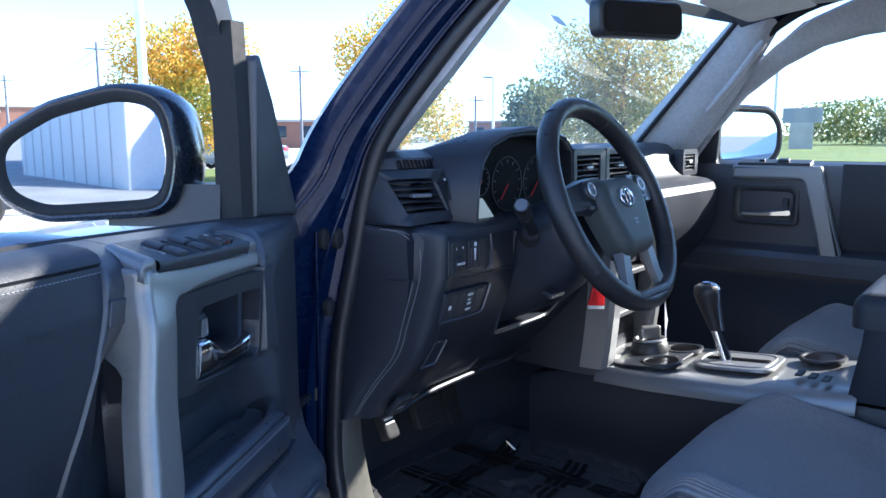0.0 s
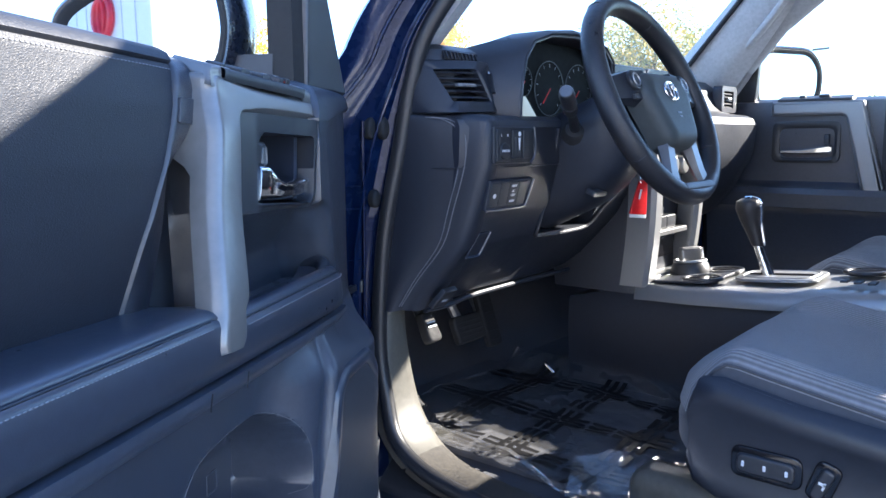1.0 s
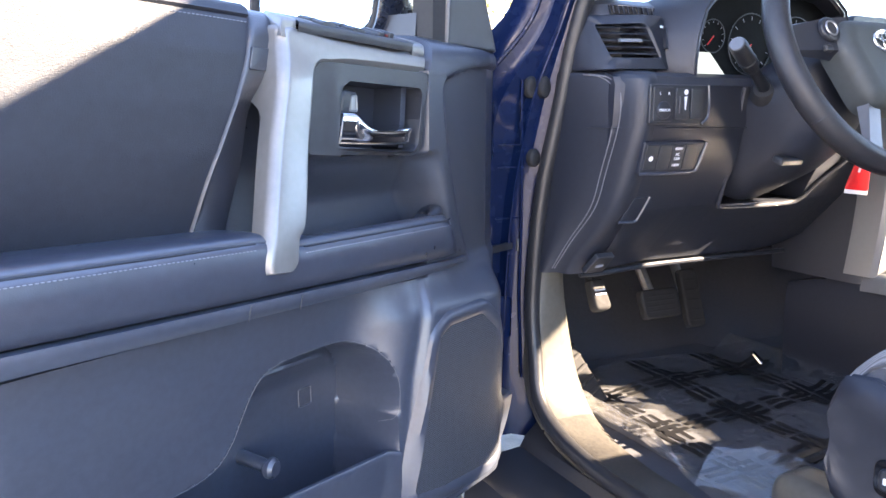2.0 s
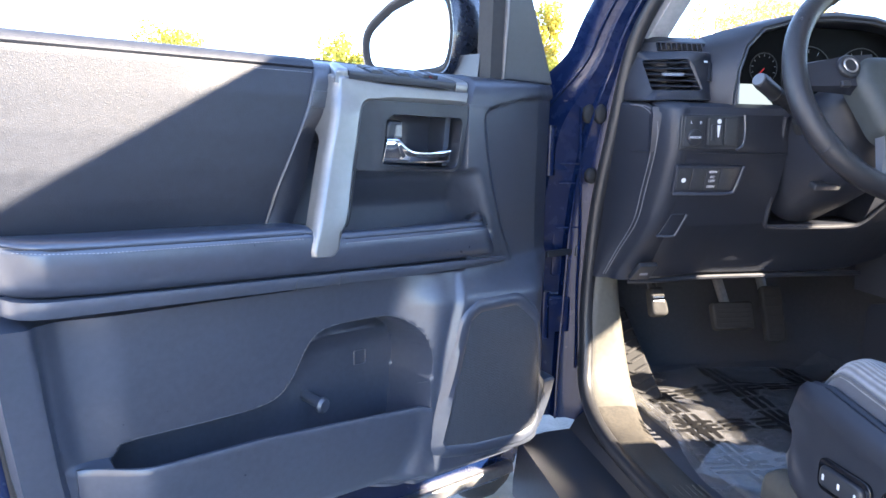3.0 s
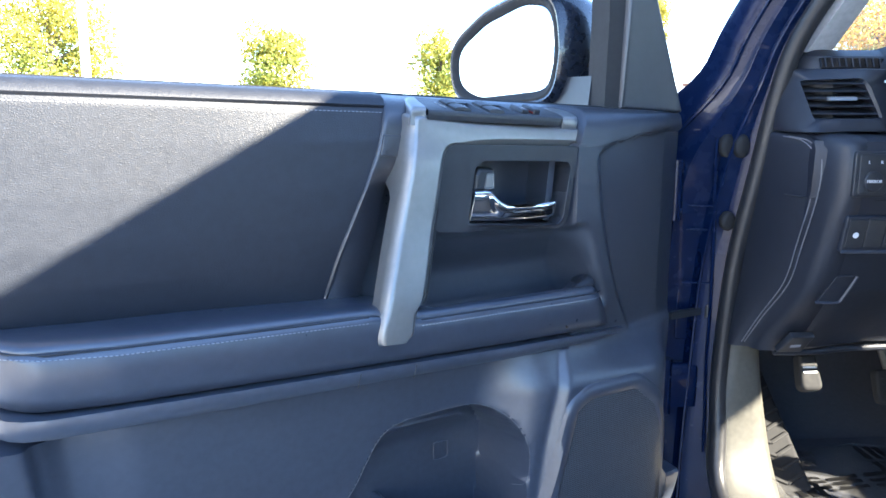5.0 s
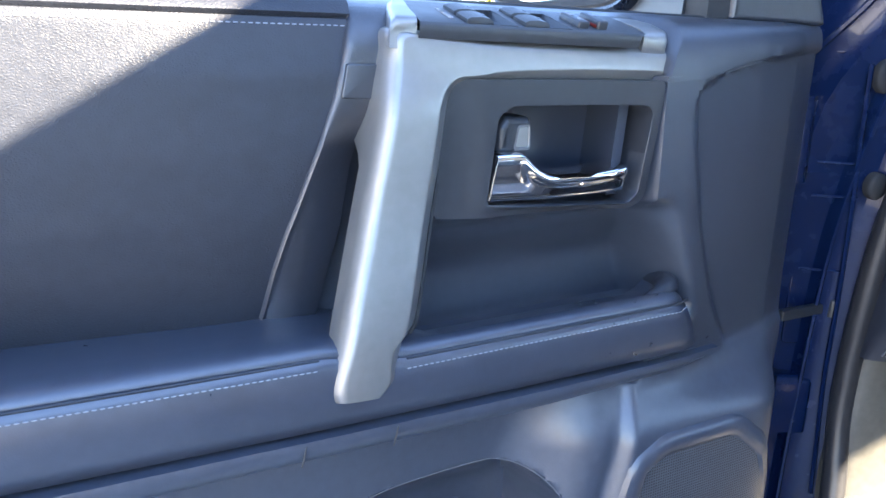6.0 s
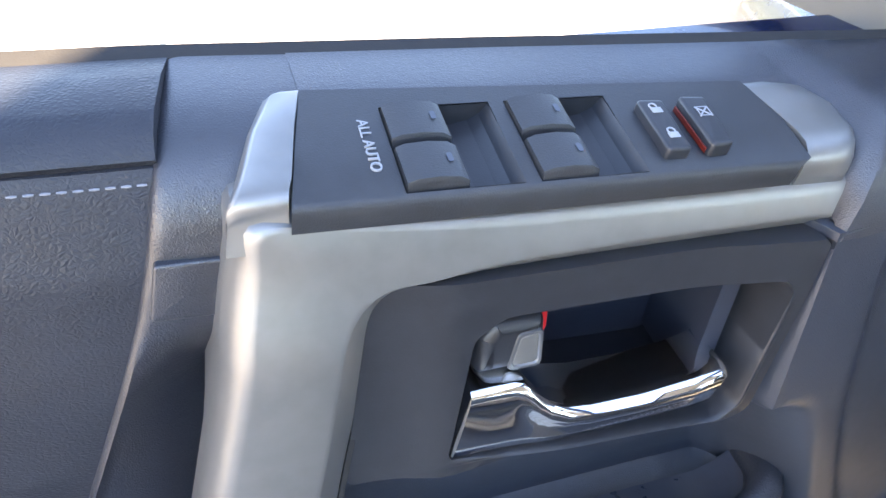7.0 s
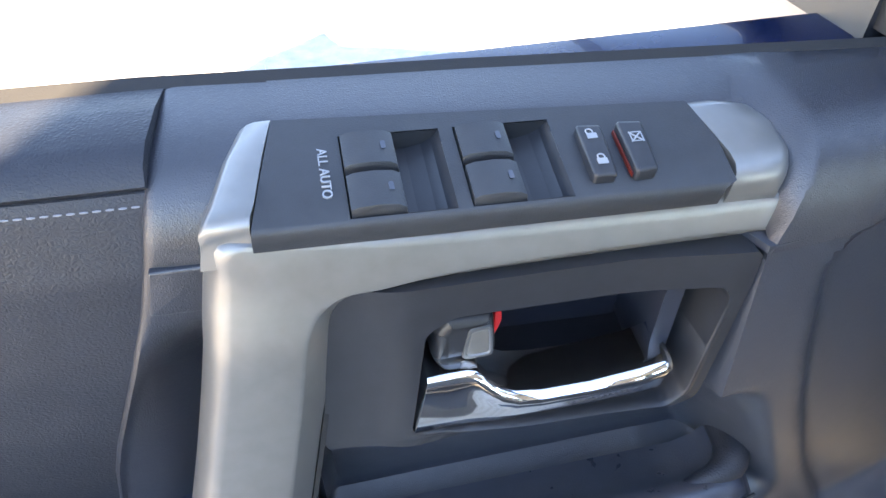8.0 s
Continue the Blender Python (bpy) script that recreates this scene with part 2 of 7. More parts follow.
PANEL = surface("door_plastic", (0.042, 0.050, 0.069), 0.33, spec=0.9, grain=0.10, scale=700)
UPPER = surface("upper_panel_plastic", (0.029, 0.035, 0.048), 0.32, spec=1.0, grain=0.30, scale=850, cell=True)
LEATHER = surface("soft_trim", (0.0200, 0.0230, 0.0310), 0.49, spec=0.42, grain=0.34, scale=520, cell=True, stain=4, stretch=(0.75, 1, 1.15))
ARMPAD = surface("armrest_trim", (0.036, 0.043, 0.061), 0.31, spec=1.0, grain=0.16, scale=900, stain=4)
TRIM = surface("upper_door_plastic", (0.024, 0.027, 0.036), 0.33, spec=0.9, grain=0.35, scale=850, cell=True)
DASH = surface("dash_plastic", (0.0155, 0.0185, 0.0270), 0.46, spec=0.55, grain=0.22, scale=1000)
SWITCH = surface("switch_plastic", (0.028, 0.030, 0.034), 0.42, grain=0.35, scale=1600)
BLACK = surface("black_plastic", (0.023, 0.025, 0.030), 0.38, grain=0.15, scale=1500)
PIANO = surface("gloss_black", (0.008, 0.008, 0.010), 0.12)
RUBBER = surface("rubber", (0.016, 0.016, 0.017), 0.8, grain=0.25, scale=1200)
SILVER = surface("silver_trim", (0.235, 0.232, 0.226), 0.36, metal=0.6, grain=0.06, scale=2200, vary=0.05)
CHROME = surface("chrome", (0.86, 0.87, 0.88), 0.06, metal=1.0, vary=0.02)
# Trim silver made paler to stand in for sun and sky falling on it.
LIT_SILVER = surface("lit_silver", (0.30, 0.305, 0.31), 0.36, metal=0.5, vary=0.02)
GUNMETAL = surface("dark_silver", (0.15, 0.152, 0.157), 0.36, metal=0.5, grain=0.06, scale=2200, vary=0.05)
STEEL = surface("steel", (0.42, 0.42, 0.43), 0.35, metal=0.9)
PAINT = surface("dark_blue_paint", (0.0032, 0.0105, 0.042), 0.26, metal=0.10, coat=0.35, spec=0.25, vary=0.10, stain=2)
FABRIC = striped(surface("ribbed_cloth", (0.22, 0.23, 0.25), 0.85, sheen=0.3), "X", 0.0046, 0.6, 0.5)
CLOTH = surface("plain_cloth", (0.060, 0.064, 0.074), 0.85, grain=0.8, scale=1300, sheen=0.25)
HEADLINER = surface("headliner", (0.72, 0.71, 0.68), 0.9, grain=0.5, scale=1300)
PILLAR = surface("pillar_trim", (0.42, 0.425, 0.44), 0.6, grain=0.3, scale=1200)
CARPET = surface("carpet", (0.066, 0.068, 0.078), 0.95, grain=1.0, scale=600)
WRAP = surface("wheel_leather", (0.020, 0.020, 0.023), 0.32, grain=0.5, scale=900, cell=True)
THREAD = surface("stitching", (0.22, 0.23, 0.26), 0.8, vary=0.1)
PRINT = surface("white_print", (0.72, 0.73, 0.74), 0.6, vary=0.04)
DIMPRINT = surface("grey_print", (0.30, 0.31, 0.33), 0.6, vary=0.04)
INK = surface("dark_print", (0.006, 0.006, 0.007), 0.5)
RED = surface("red_plastic", (0.65, 0.012, 0.015), 0.35)
AMBER = surface("amber_edge", (0.14, 0.012, 0.006), 0.4)
GLASS = glassy("window_glass", (0.93, 0.96, 0.95), 0.0, 0.05)
# A translucent veil stands in for haze and dash reflection in the screen.
SCREEN = glassy("hazed_windscreen", (0.90, 0.94, 0.93), 0.0, 0.03, 0.10)
FILM = glassy("plastic_film", (0.88, 0.89, 0.92), 0.07, 0.20, 0.05, False)
HUB = surface("airbag_plastic", (0.040, 0.048, 0.050), 0.55, grain=0.3, scale=1100)
CLEARFILM = glassy("clear_film", (0.92, 0.93, 0.95), 0.10, 0.07, 0.03, False)
MIRROR = surface("mirror_glass", (0.46, 0.51, 0.57), 0.015, metal=1.0, vary=0.01)
# The glow stands in for sky glare on the display.
LCD_GLARE = glowing("display_glare", (0.78, 0.93, 0.93), 0.085)
DIAL = surface("dial_face", (0.0025, 0.0025, 0.003), 0.6, spec=0.08)
HOUSING = surface("mirror_housing", (0.010, 0.013, 0.022), 0.28, coat=0.6)
GRILLE = surface("grille_mesh", (0.068, 0.076, 0.092), 0.45)


def perforated(m, pitch):
    """Punches a regular field of small dark holes across x and z."""
    nt = m.node_tree
    b = nt.nodes["Principled BSDF"]
    tc, flat, cells, hole, mix = (nt.nodes.new(k) for k in ("ShaderNodeTexCoord", "ShaderNodeVectorMath", "ShaderNodeTexVoronoi", "ShaderNodeMapRange", "ShaderNodeMix"))
    flat.operation, flat.inputs[1].default_value = "MULTIPLY", (1, 0, 1)
    cells.inputs["Scale"].default_value, cells.inputs["Randomness"].default_value = 1 / pitch, 0.0
    hole.inputs["From Min"].default_value, hole.inputs["From Max"].default_value = 0.28, 0.36
    mix.data_type = "RGBA"
    mix.inputs["A"].default_value = (0.006, 0.006, 0.007, 1)
    nt.links.new(tc.outputs["Object"], flat.inputs[0])
    nt.links.new(flat.outputs[0], cells.inputs["Vector"])
    nt.links.new(cells.outputs["Distance"], hole.inputs["Value"])
    nt.links.new(hole.outputs[0], mix.inputs["Factor"])
    nt.links.new(b.inputs["Base Color"].links[0].from_socket, mix.inputs["B"])
    nt.links.new(mix.outputs["Result"], b.inputs["Base Color"])
    bump = nt.nodes.new("ShaderNodeBump")
    bump.inputs["Strength"].default_value, bump.inputs["Distance"].default_value = 0.6, 0.0008
    nt.links.new(hole.outputs[0], bump.inputs["Height"])
    nt.links.new(bump.outputs[0], b.inputs["Normal"])
    return m


perforated(GRILLE, 0.0028)
SEALRUB = surface("seal_rubber", (0.022, 0.0225, 0.025), 0.36, grain=0.2, scale=900)
KICK = surface("kick_plastic", (0.078, 0.075, 0.064), 0.5, grain=0.2, scale=900, cell=True)
SCUFF = surface("scuff_plastic", (0.035, 0.033, 0.032), 0.6, grain=0.3, scale=700, vary=0.35, stain=9, second=(0.07, 0.063, 0.052))
# Pale tone stands in for the highlight along a seam.
SEAMLINE = surface("seam_highlight", (0.14, 0.14, 0.15), 0.5)

# ---- the open driver's door, in its own frame: x to the hinge, y outwards, z up ----
OPEN = 28.0
door = thing("front_door", (1.14, 0.46, 0.5), OPEN, "open front car door with black padded panel and silver pull", "car door")


def lerps(table, v):
    """Reads a table of (key, value) with rising keys."""
    for (a, p), (b, q) in zip(table, table[1:]):
        if v <= b:
            return p + (q - p) * max(0.0, (v - a) / (b - a))
    return table[-1][1]


POCKET = [Vector(p) for p in ((0.300, 0.735), (0.315, 0.749), (0.34, 0.752), (0.48, 0.752), (0.530, 0.757), (0.556, 0.775), (0.575, 0.808), (0.592, 0.842), (0.61, 0.855), (0.64, 0.860), (0.71, 0.862), (0.745, 0.857),
                              (0.772, 0.838), (0.787, 0.806), (0.787, 0.77), (0.778, 0.735), (0.762, 0.714), (0.49, 0.7320), (0.31, 0.731))]

for _ in range(2):
    POCKET = [q for k, p in enumerate(POCKET) for q in (POCKET[k - 1].lerp(p, 0.75), p.lerp(POCKET[(k + 1) % len(POCKET)], 0.25))]


def inside(poly, x, z):
    """Depth of a place within a polygon, below zero outside."""
    best, odd = 1.0, False
    for i, b in enumerate(poly):
        a = poly[i - 1]
        if (a.y > z) != (b.y > z) and x < (b.x - a.x) * (z - a.y) / (b.y - a.y) + a.x:
            odd = not odd
        e = b - a
        t = max(0.0, min(1.0, ((x - a.x) * e.x + (z - a.y) * e.y) / e.length_squared))
        best = min(best, math.hypot(x - a.x - t * e.x, z - a.y - t * e.y))
    return best if odd else -best


def rear_edge(z):
    return lerps([(0.55, 0.230), (0.72, 0.197), (0.95, 0.168), (1.26, 0.145)], z)


def front_edge(z):
    return lerps([(0.55, 1.035), (0.60, 1.058), (0.69, 1.082), (0.90, 1.098), (1.26, 1.106)], z)


def pad_edge(z):
    return lerps([(1.0, 0.528), (1.0275, 0.535), (1.060, 0.5425), (1.088, 0.5515), (1.120, 0.5640), (1.148, 0.5750), (1.18, 0.5870), (1.206, 0.5945), (1.2416, 0.6035), (1.26, 0.608)], z)


def seam_depth(z):
    return lerps([(1.0, 0.423), (1.017, 0.4193), (1.06, 0.408), (1.10, 0.399), (1.148, 0.3925), (1.20, 0.3910), (1.24, 0.3975), (1.26, 0.408)], z)


def crest(x):
    """The line where the face of the panel turns over into the ledge."""
    return lerps([(0.85, 1.1925), (0.885, 1.1925), (0.90, 1.194), (0.9424, 1.2030), (0.99, 1.2105), (1.10, 1.215)], x)


def panel_face(x):
    return lerps([(0.85, 0.3570), (0.90, 0.3600), (0.99, 0.3740), (1.05, 0.3850), (1.10, 0.4060)], x)


def belt_top(x):
    return lerps([(0.13, 1.2668), (0.40, 1.2597), (0.60, 1.2541), (0.74, 1.2480), (0.95, 1.2395), (1.10, 1.2345)], x)


def belt_shift(x):
    return lerps([(0.60, 0.0), (0.74, -0.005), (0.95, -0.018), (1.10, -0.030)], x)


BEZEL = rounded([(0.6535, 1.0940, 0.006), (0.832, 1.0860, 0.012), (0.8450, 1.0935, 0.012), (0.8560, 1.168, 0.006), (0.8580, 1.1900, 0.004), (0.676, 1.1955, 0.010), (0.6655, 1.1860, 0.01)], 4)


DEEP = POCKET[6:60] + [Vector((0.782, 0.74)), Vector((0.775, 0.615)), Vector((0.305, 0.615)), Vector((0.300, 0.72))]


def lip_height(x):
    return lerps([(0.28, 0.730), (0.49, 0.7295), (0.765, 0.712), (0.80, 0.70)], x)


def panel_depth(x, z, pocket=True):
    front = panel_face(x)
    upper = 0.384 + (front - 0.384) * smooth(0.850, 0.858, x)
    upper += (0.434 - upper) * (1 - smooth(0.640, 0.652, x))
    upper += 0.026 * (1 - smooth(0.500, 0.545, x))
    if 0.64 < x < 0.88 and 1.07 < z < 1.20:
        upper += 0.075 * smooth(0.0015, 0.004, inside(BEZEL, x, z))
    # shallow field towards the hinge, under a curved shoulder
    edge = lerps([(0.86, 1.010), (0.91, 0.985), (0.99, 0.941), (1.065, 0.914), (1.12, 0.901), (1.164, 0.893)], z)
    brow = lerps([(0.885, 1.158), (0.892, 1.171), (0.9037, 1.184), (0.9424, 1.197), (0.9877, 1.2045), (1.05, 1.208), (1.10, 1.209)], x)
    upper += 0.0065 * smooth(edge, edge + 0.010, x) * smooth(brow + 0.002, brow - 0.003, z) * smooth(0.86, 0.98, z)
    if 0.648 < x < 0.838 and 1.195 < z < 1.243:
        upper = max(upper, 0.432)
    side = x + 0.37 * (z - 1.04)
    hollow = smooth(0.640, 0.655, x) * (1 - smooth(0.860, 0.906, side)) * smooth(0.97, 0.99, z) * (1 - smooth(1.078, 1.0925, z))
    upper += (0.394 + 0.030 * smooth(1.085, 1.030, z) - upper) * max(0.0, hollow)
    lower = 0.388 + 0.016 * smooth(0.93, 0.80, z)
    band = rear_edge(z) + 0.050
    lower += -0.012 * (1 - smooth(band - 0.006, band + 0.004, x))
    lower += 0.018 * smooth(band, band + 0.03, x) * (1 - smooth(band + 0.03, band + 0.10, x)) * 0.6
    # the wall sweeps up to a post, from which the speaker's pod stands proud
    post = lerps([(0.55, 0.765), (0.644, 0.787), (0.80, 0.812), (0.921, 0.838), (1.0, 0.87)], z)
    pod = 0.80 * smooth(post - 0.105, post - 0.010, x) + 0.20 * smooth(post - 0.004, post + 0.012, x)
    face = 0.335 + 0.07 * smooth(0.97, 1.10, x) ** 2
    face += (front - face) * smooth(0.872, 0.932, z)
    lower += (face - lower) * pod
    lip = lip_height(x)
    wall = lower
    brim = 0.354 + 0.16 * max(0.0, lip - z) * smooth(0.72, 0.56, z) + 0.010 * (1 - smooth(0.27, 0.36, x))
    under = smooth(lip + 0.003, lip - 0.004, z) * smooth(0.235, 0.345, x)
    lower += (min(brim, lower) - lower) * under
    d = inside(DEEP, x, z) if pocket and 0.28 < x < 0.80 and z < 0.87 else -1.0
    if d > 0:
        lower = wall + (0.452 - wall) * smooth(0.0, 0.010, d) - 0.03 * smooth(0.01, 0.03, d) * smooth(0.80, 0.86, z)
    lower += 0.05 * smooth(0.600, 0.565, z)
    return lower + (upper - lower) * smooth(0.925, 0.935, z)


def panel_place(u, v, low=0.562, high=0.940):
    z = low + (high - low) * v
    u = (u * 1.02 - 0.01)
    x = rear_edge(z) + (front_edge(z) - rear_edge(z)) * max(0.0, min(1.0, u))
    y = panel_depth(x, z)
    if u < 0 or u > 1:
        y = 0.47
    y = min(max(y, 0.478), y + 0.045 * smooth(crest(x) + 0.001, crest(x) + 0.006, z))
    return Vector((x, y, min(z, belt_top(x) - 0.010)))


inner_panel = part("inner_panel", field(236, 95, panel_place), PANEL, door, "dark grey moulded plastic door panel")
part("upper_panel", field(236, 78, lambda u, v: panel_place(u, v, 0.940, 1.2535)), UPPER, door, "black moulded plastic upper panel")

front_rows = []
for k in range(55):
    x = 0.262 + k * (0.783 - 0.262) / 54
    top = lip_height(x)
    front_rows.append([(x, panel_depth(x, min(z, top - 0.008), False) - 0.0032 + (0.0015 if z > top - 0.002 else 0), z) for z in [0.570 + (top - 0.570) * j / 16 for j in range(16)] + [top - 0.002, top]])
part("pocket_front", thick(front_rows, (0, 0.005, 0)), PANEL, door, "", 50)

# painted shell behind the panel
shell_line = rounded([(0.120, 1.235, 0.02), (0.128, 1.10, 0.1), (0.168, 0.80, 0.1), (0.205, 0.52, 0.05), (0.26, 0.47, 0.03), (1.06, 0.455, 0.05), (1.125, 0.52, 0.05), (1.145, 0.9, 0.05), (1.150, 1.228, 0.02)], 6)
part("shell", prism(shell_line, 0.045, 0.012, facing(0.505)), PAINT, door, "dark blue painted door shell")
outer_line = rounded([(0.040, 1.198, 0.02), (0.046, 1.10, 0.1), (0.084, 0.80, 0.1), (0.122, 0.50, 0.05), (0.19, 0.435, 0.03), (1.10, 0.42, 0.05), (1.19, 0.52, 0.05), (1.20, 0.9, 0.05), (1.20, 1.195, 0.02)], 6)


def outer_bow(bm, y, amount):
    for v in bm.verts:
        v.co.y += amount * (1 - ((v.co.z - 0.85) / 0.42) ** 2)
    return bm


part("outer_skin", outer_bow(prism(inset(outer_line, 0.0), 0.03, 0.008, facing(0.560)), 0.56, 0.03), PAINT, door, "dark blue painted outer skin")
part("rear_seal", tube(spline([(0.142, 0.462, 1.25), (0.152, 0.462, 1.08), (0.190, 0.462, 0.80), (0.228, 0.462, 0.57), (0.30, 0.468, 0.515), (0.6, 0.47, 0.500), (1.02, 0.47, 0.49), (1.10, 0.468, 0.545)], 6), 0.0085, 8), RUBBER, door, "black rubber door seal")
part("belt_seal", thick([[(x, 0.452 + belt_shift(x), belt_top(x) - 0.014), (x, 0.455 + belt_shift(x), belt_top(x) - 0.0005), (x, 0.462 + belt_shift(x), belt_top(x) + 0.0025), (x, 0.470 + belt_shift(x), belt_top(x) - 0.002)] for x in (0.13, 0.3, 0.4, 0.5, 0.6, 0.67, 0.74, 0.85, 0.95, 1.0, 1.09)], (0, 0.004, -0.02)), RUBBER, door)
part("outer_belt_strip", rbox(0.98, 0.014, 0.016, 0.004, pose(0.60, 0.512, 1.196)), BLACK, door)
part("sill_strip", rbox(0.78, 0.03, 0.02, 0.006, pose(0.68, 0.455, 0.478)), STEEL, door, "bare bright sill edge under the door")

# upper pad with stitched roll


def pad_place(u, v):
    z = 1.012 + (1.2465 - 1.012) * v
    left = lerps([(1.0, 0.168), (1.12, 0.157), (1.26, 0.147)], z)
    right = pad_edge(z) + 0.004
    x = left + (right - left) * u
    y = lerps([(1.012, 0.449), (1.03, 0.441), (1.06, 0.431), (1.10, 0.4235), (1.15, 0.4185), (1.20, 0.4155), (1.2465, 0.4135)], z) - 0.006 * math.sin(math.pi * u)
    y += (seam_depth(z) + 0.004 - y) * smooth(0.45, 0.98, u)
    y += 0.016 * smooth(0.03, 0.0, u) + 0.014 * smooth(1.236, 1.2465, z)
    return Vector((x, y, z + (belt_top(x) - 1.2565) * smooth(1.19, 1.24, z)))


part("upper_pad", field(72, 56, pad_place), LEATHER, door, "black leatherette insert with fine grain")
roll = []
for x in [0.146 + k * (0.604 - 0.146) / 24 for k in range(25)]:
    lift, out = belt_top(x) - 1.2592, 0.0085 * smooth(0.30, 0.60, x)
    roll.append([(x + 0.17 * (y - 0.409) * smooth(0.52, 0.604, x), y - out * (0.456 - y) / 0.046, z + lift) for y, z in ((0.430, 1.236), (0.4145, 1.2385), (0.4095, 1.2445), (0.4125, 1.2515), (0.421, 1.2565), (0.440, 1.2595), (0.456, 1.2585), (0.456, 1.24))])
part("belt_roll", loft(roll), LEATHER, door, "padded leatherette roll along the window ledge", 50)


# the moulding round the switches: a ledge along the window that turns over towards the hinge
rows = []
for k in range(9):
    t = k / 8
    row = []
    for c in [0.655 + 0.0065 * j for j in range(31)] + [0.8565, 0.8600, 0.8640, 0.8680, 0.8710, 0.8740, 0.878, 0.884, 0.892] + [0.900 + 0.0080 * j for j in range(26)]:
        back, high = 0.4560 + belt_shift(c), belt_top(c)
        y0 = 0.4185 - 0.055 * (c - 0.655)
        y = y0 + (back - y0) * t
        z = high + lerps([(0.400, -0.0140), (0.411, -0.0096), (0.421, -0.0061), (0.432, -0.0036), (0.444, -0.0016), (0.456, 0.0)], 0.456 - (back - y)) - 0.0012 * smooth(0.12, 0.0, t)
        f, low = panel_face(c) - 0.0012, crest(c) - 0.0035
        a, b = ((0.0, 0.0), (0.03, 0.30), (0.08, 0.55), (0.17, 0.74), (0.30, 0.87), (0.46, 0.945), (0.64, 0.98), (0.82, 0.995), (1.0, 1.0))[k]
        yy, zz = f + (back - f) * a, low + (high - low) * b
        w = smooth(0.8640, 0.8740, c)
        shy = 0.46 * (zz - 1.2200) * (1 - smooth(0.874, 0.905, c)) * w
        row.append(Vector((c + shy, y + (yy - y) * w, z + (zz - z) * w)))
    rows.append(row)
part("switch_surround", thick(rows, (0, 0.003, -0.004)), TRIM, door, "black grained moulding round the switches", 60)


def stitches(name, path, gap, parent, size=0.00055):
    """A row of short raised threads along a path."""
    bm = bmesh.new()
    run = 0.0
    for a, b in zip(path, path[1:]):
        a, b = Vector(a), Vector(b)
        d = (b - a).normalized()
        while run < (b - a).length:
            p = a + d * run
            tube([p - d * gap * 0.33, p, p + d * gap * 0.33], [size * 0.6, size, size * 0.6], 5, bm)
            run += gap
        run -= (b - a).length
    return part(name, bm, THREAD, parent, "pale stitching")


stitches("stitching", [pad_place(u / 20, 0.9450) - Vector((0, 0.0004, 0)) for u in range(1, 21)], 0.0048, door)

# wedge beside the pull, with its small lid
wedge_rows = []
ARC = [(0.3908, 1.2140), (0.3918, 1.2210), (0.3940, 1.2280), (0.3975, 1.2340), (0.4030, 1.2398), (0.4110, 1.2445), (0.4210, 1.2480), (0.4320, 1.2505), (0.4440, 1.2525), (0.4560, 1.2541)]
for k in range(36):
    if k < 26:
        z = 1.001 + k * (1.2070 - 1.001) / 25
        e, seam = pad_edge(z), seam_depth(z)
        flat = 0.3905 + 0.35 * (seam - 0.391) * smooth(1.20, 1.12, z)
        dip = 0.022 * smooth(1.185, 1.14, z)
    else:
        flat, z = ARC[k - 26]
        e = lerps([(1.20, 0.5930), (1.2416, 0.6035), (1.2541, 0.6120)], z)
        seam, dip = flat + 0.0004, 0.0
    r = lerps([(0.98, 0.568), (1.085, 0.598), (1.131, 0.606), (1.185, 0.622), (1.205, 0.640), (1.2235, 0.6550)], z)
    wedge_rows.append([Vector((x, y, z)) for x, y in ((e - 0.001, seam + 0.036), (e + 0.0002, seam + 0.006), (e + 0.0012, seam + 0.002), (e + 0.0030, seam + 0.0006), (e + 0.0055, seam + 0.10 * dip), (e + 0.0085, 0.8 * seam + 0.2 * flat + 0.20 * dip), (e + (r - e) * 0.4, 0.35 * seam + 0.65 * flat + 0.42 * dip), (e + (r - e) * 0.75, flat + 0.78 * dip), (r, flat + dip), (r + 0.0003, flat + dip + 0.03))])
for row in wedge_rows:
    for p in row:
        p.z += (belt_top(p.x) - belt_top(0.60)) * smooth(1.21, 1.24, p.z)
part("wedge", loft(wedge_rows, closed=False), TRIM, door, "", 50)
part("blank_lid", prism(rounded([(0.5925, 1.1832, 0.002), (0.6155, 1.1818, 0.002), (0.6225, 1.2055, 0.002), (0.5975, 1.2064, 0.002)]), 0.0042, 0.0010, facing(0.3930)), TRIM, door)

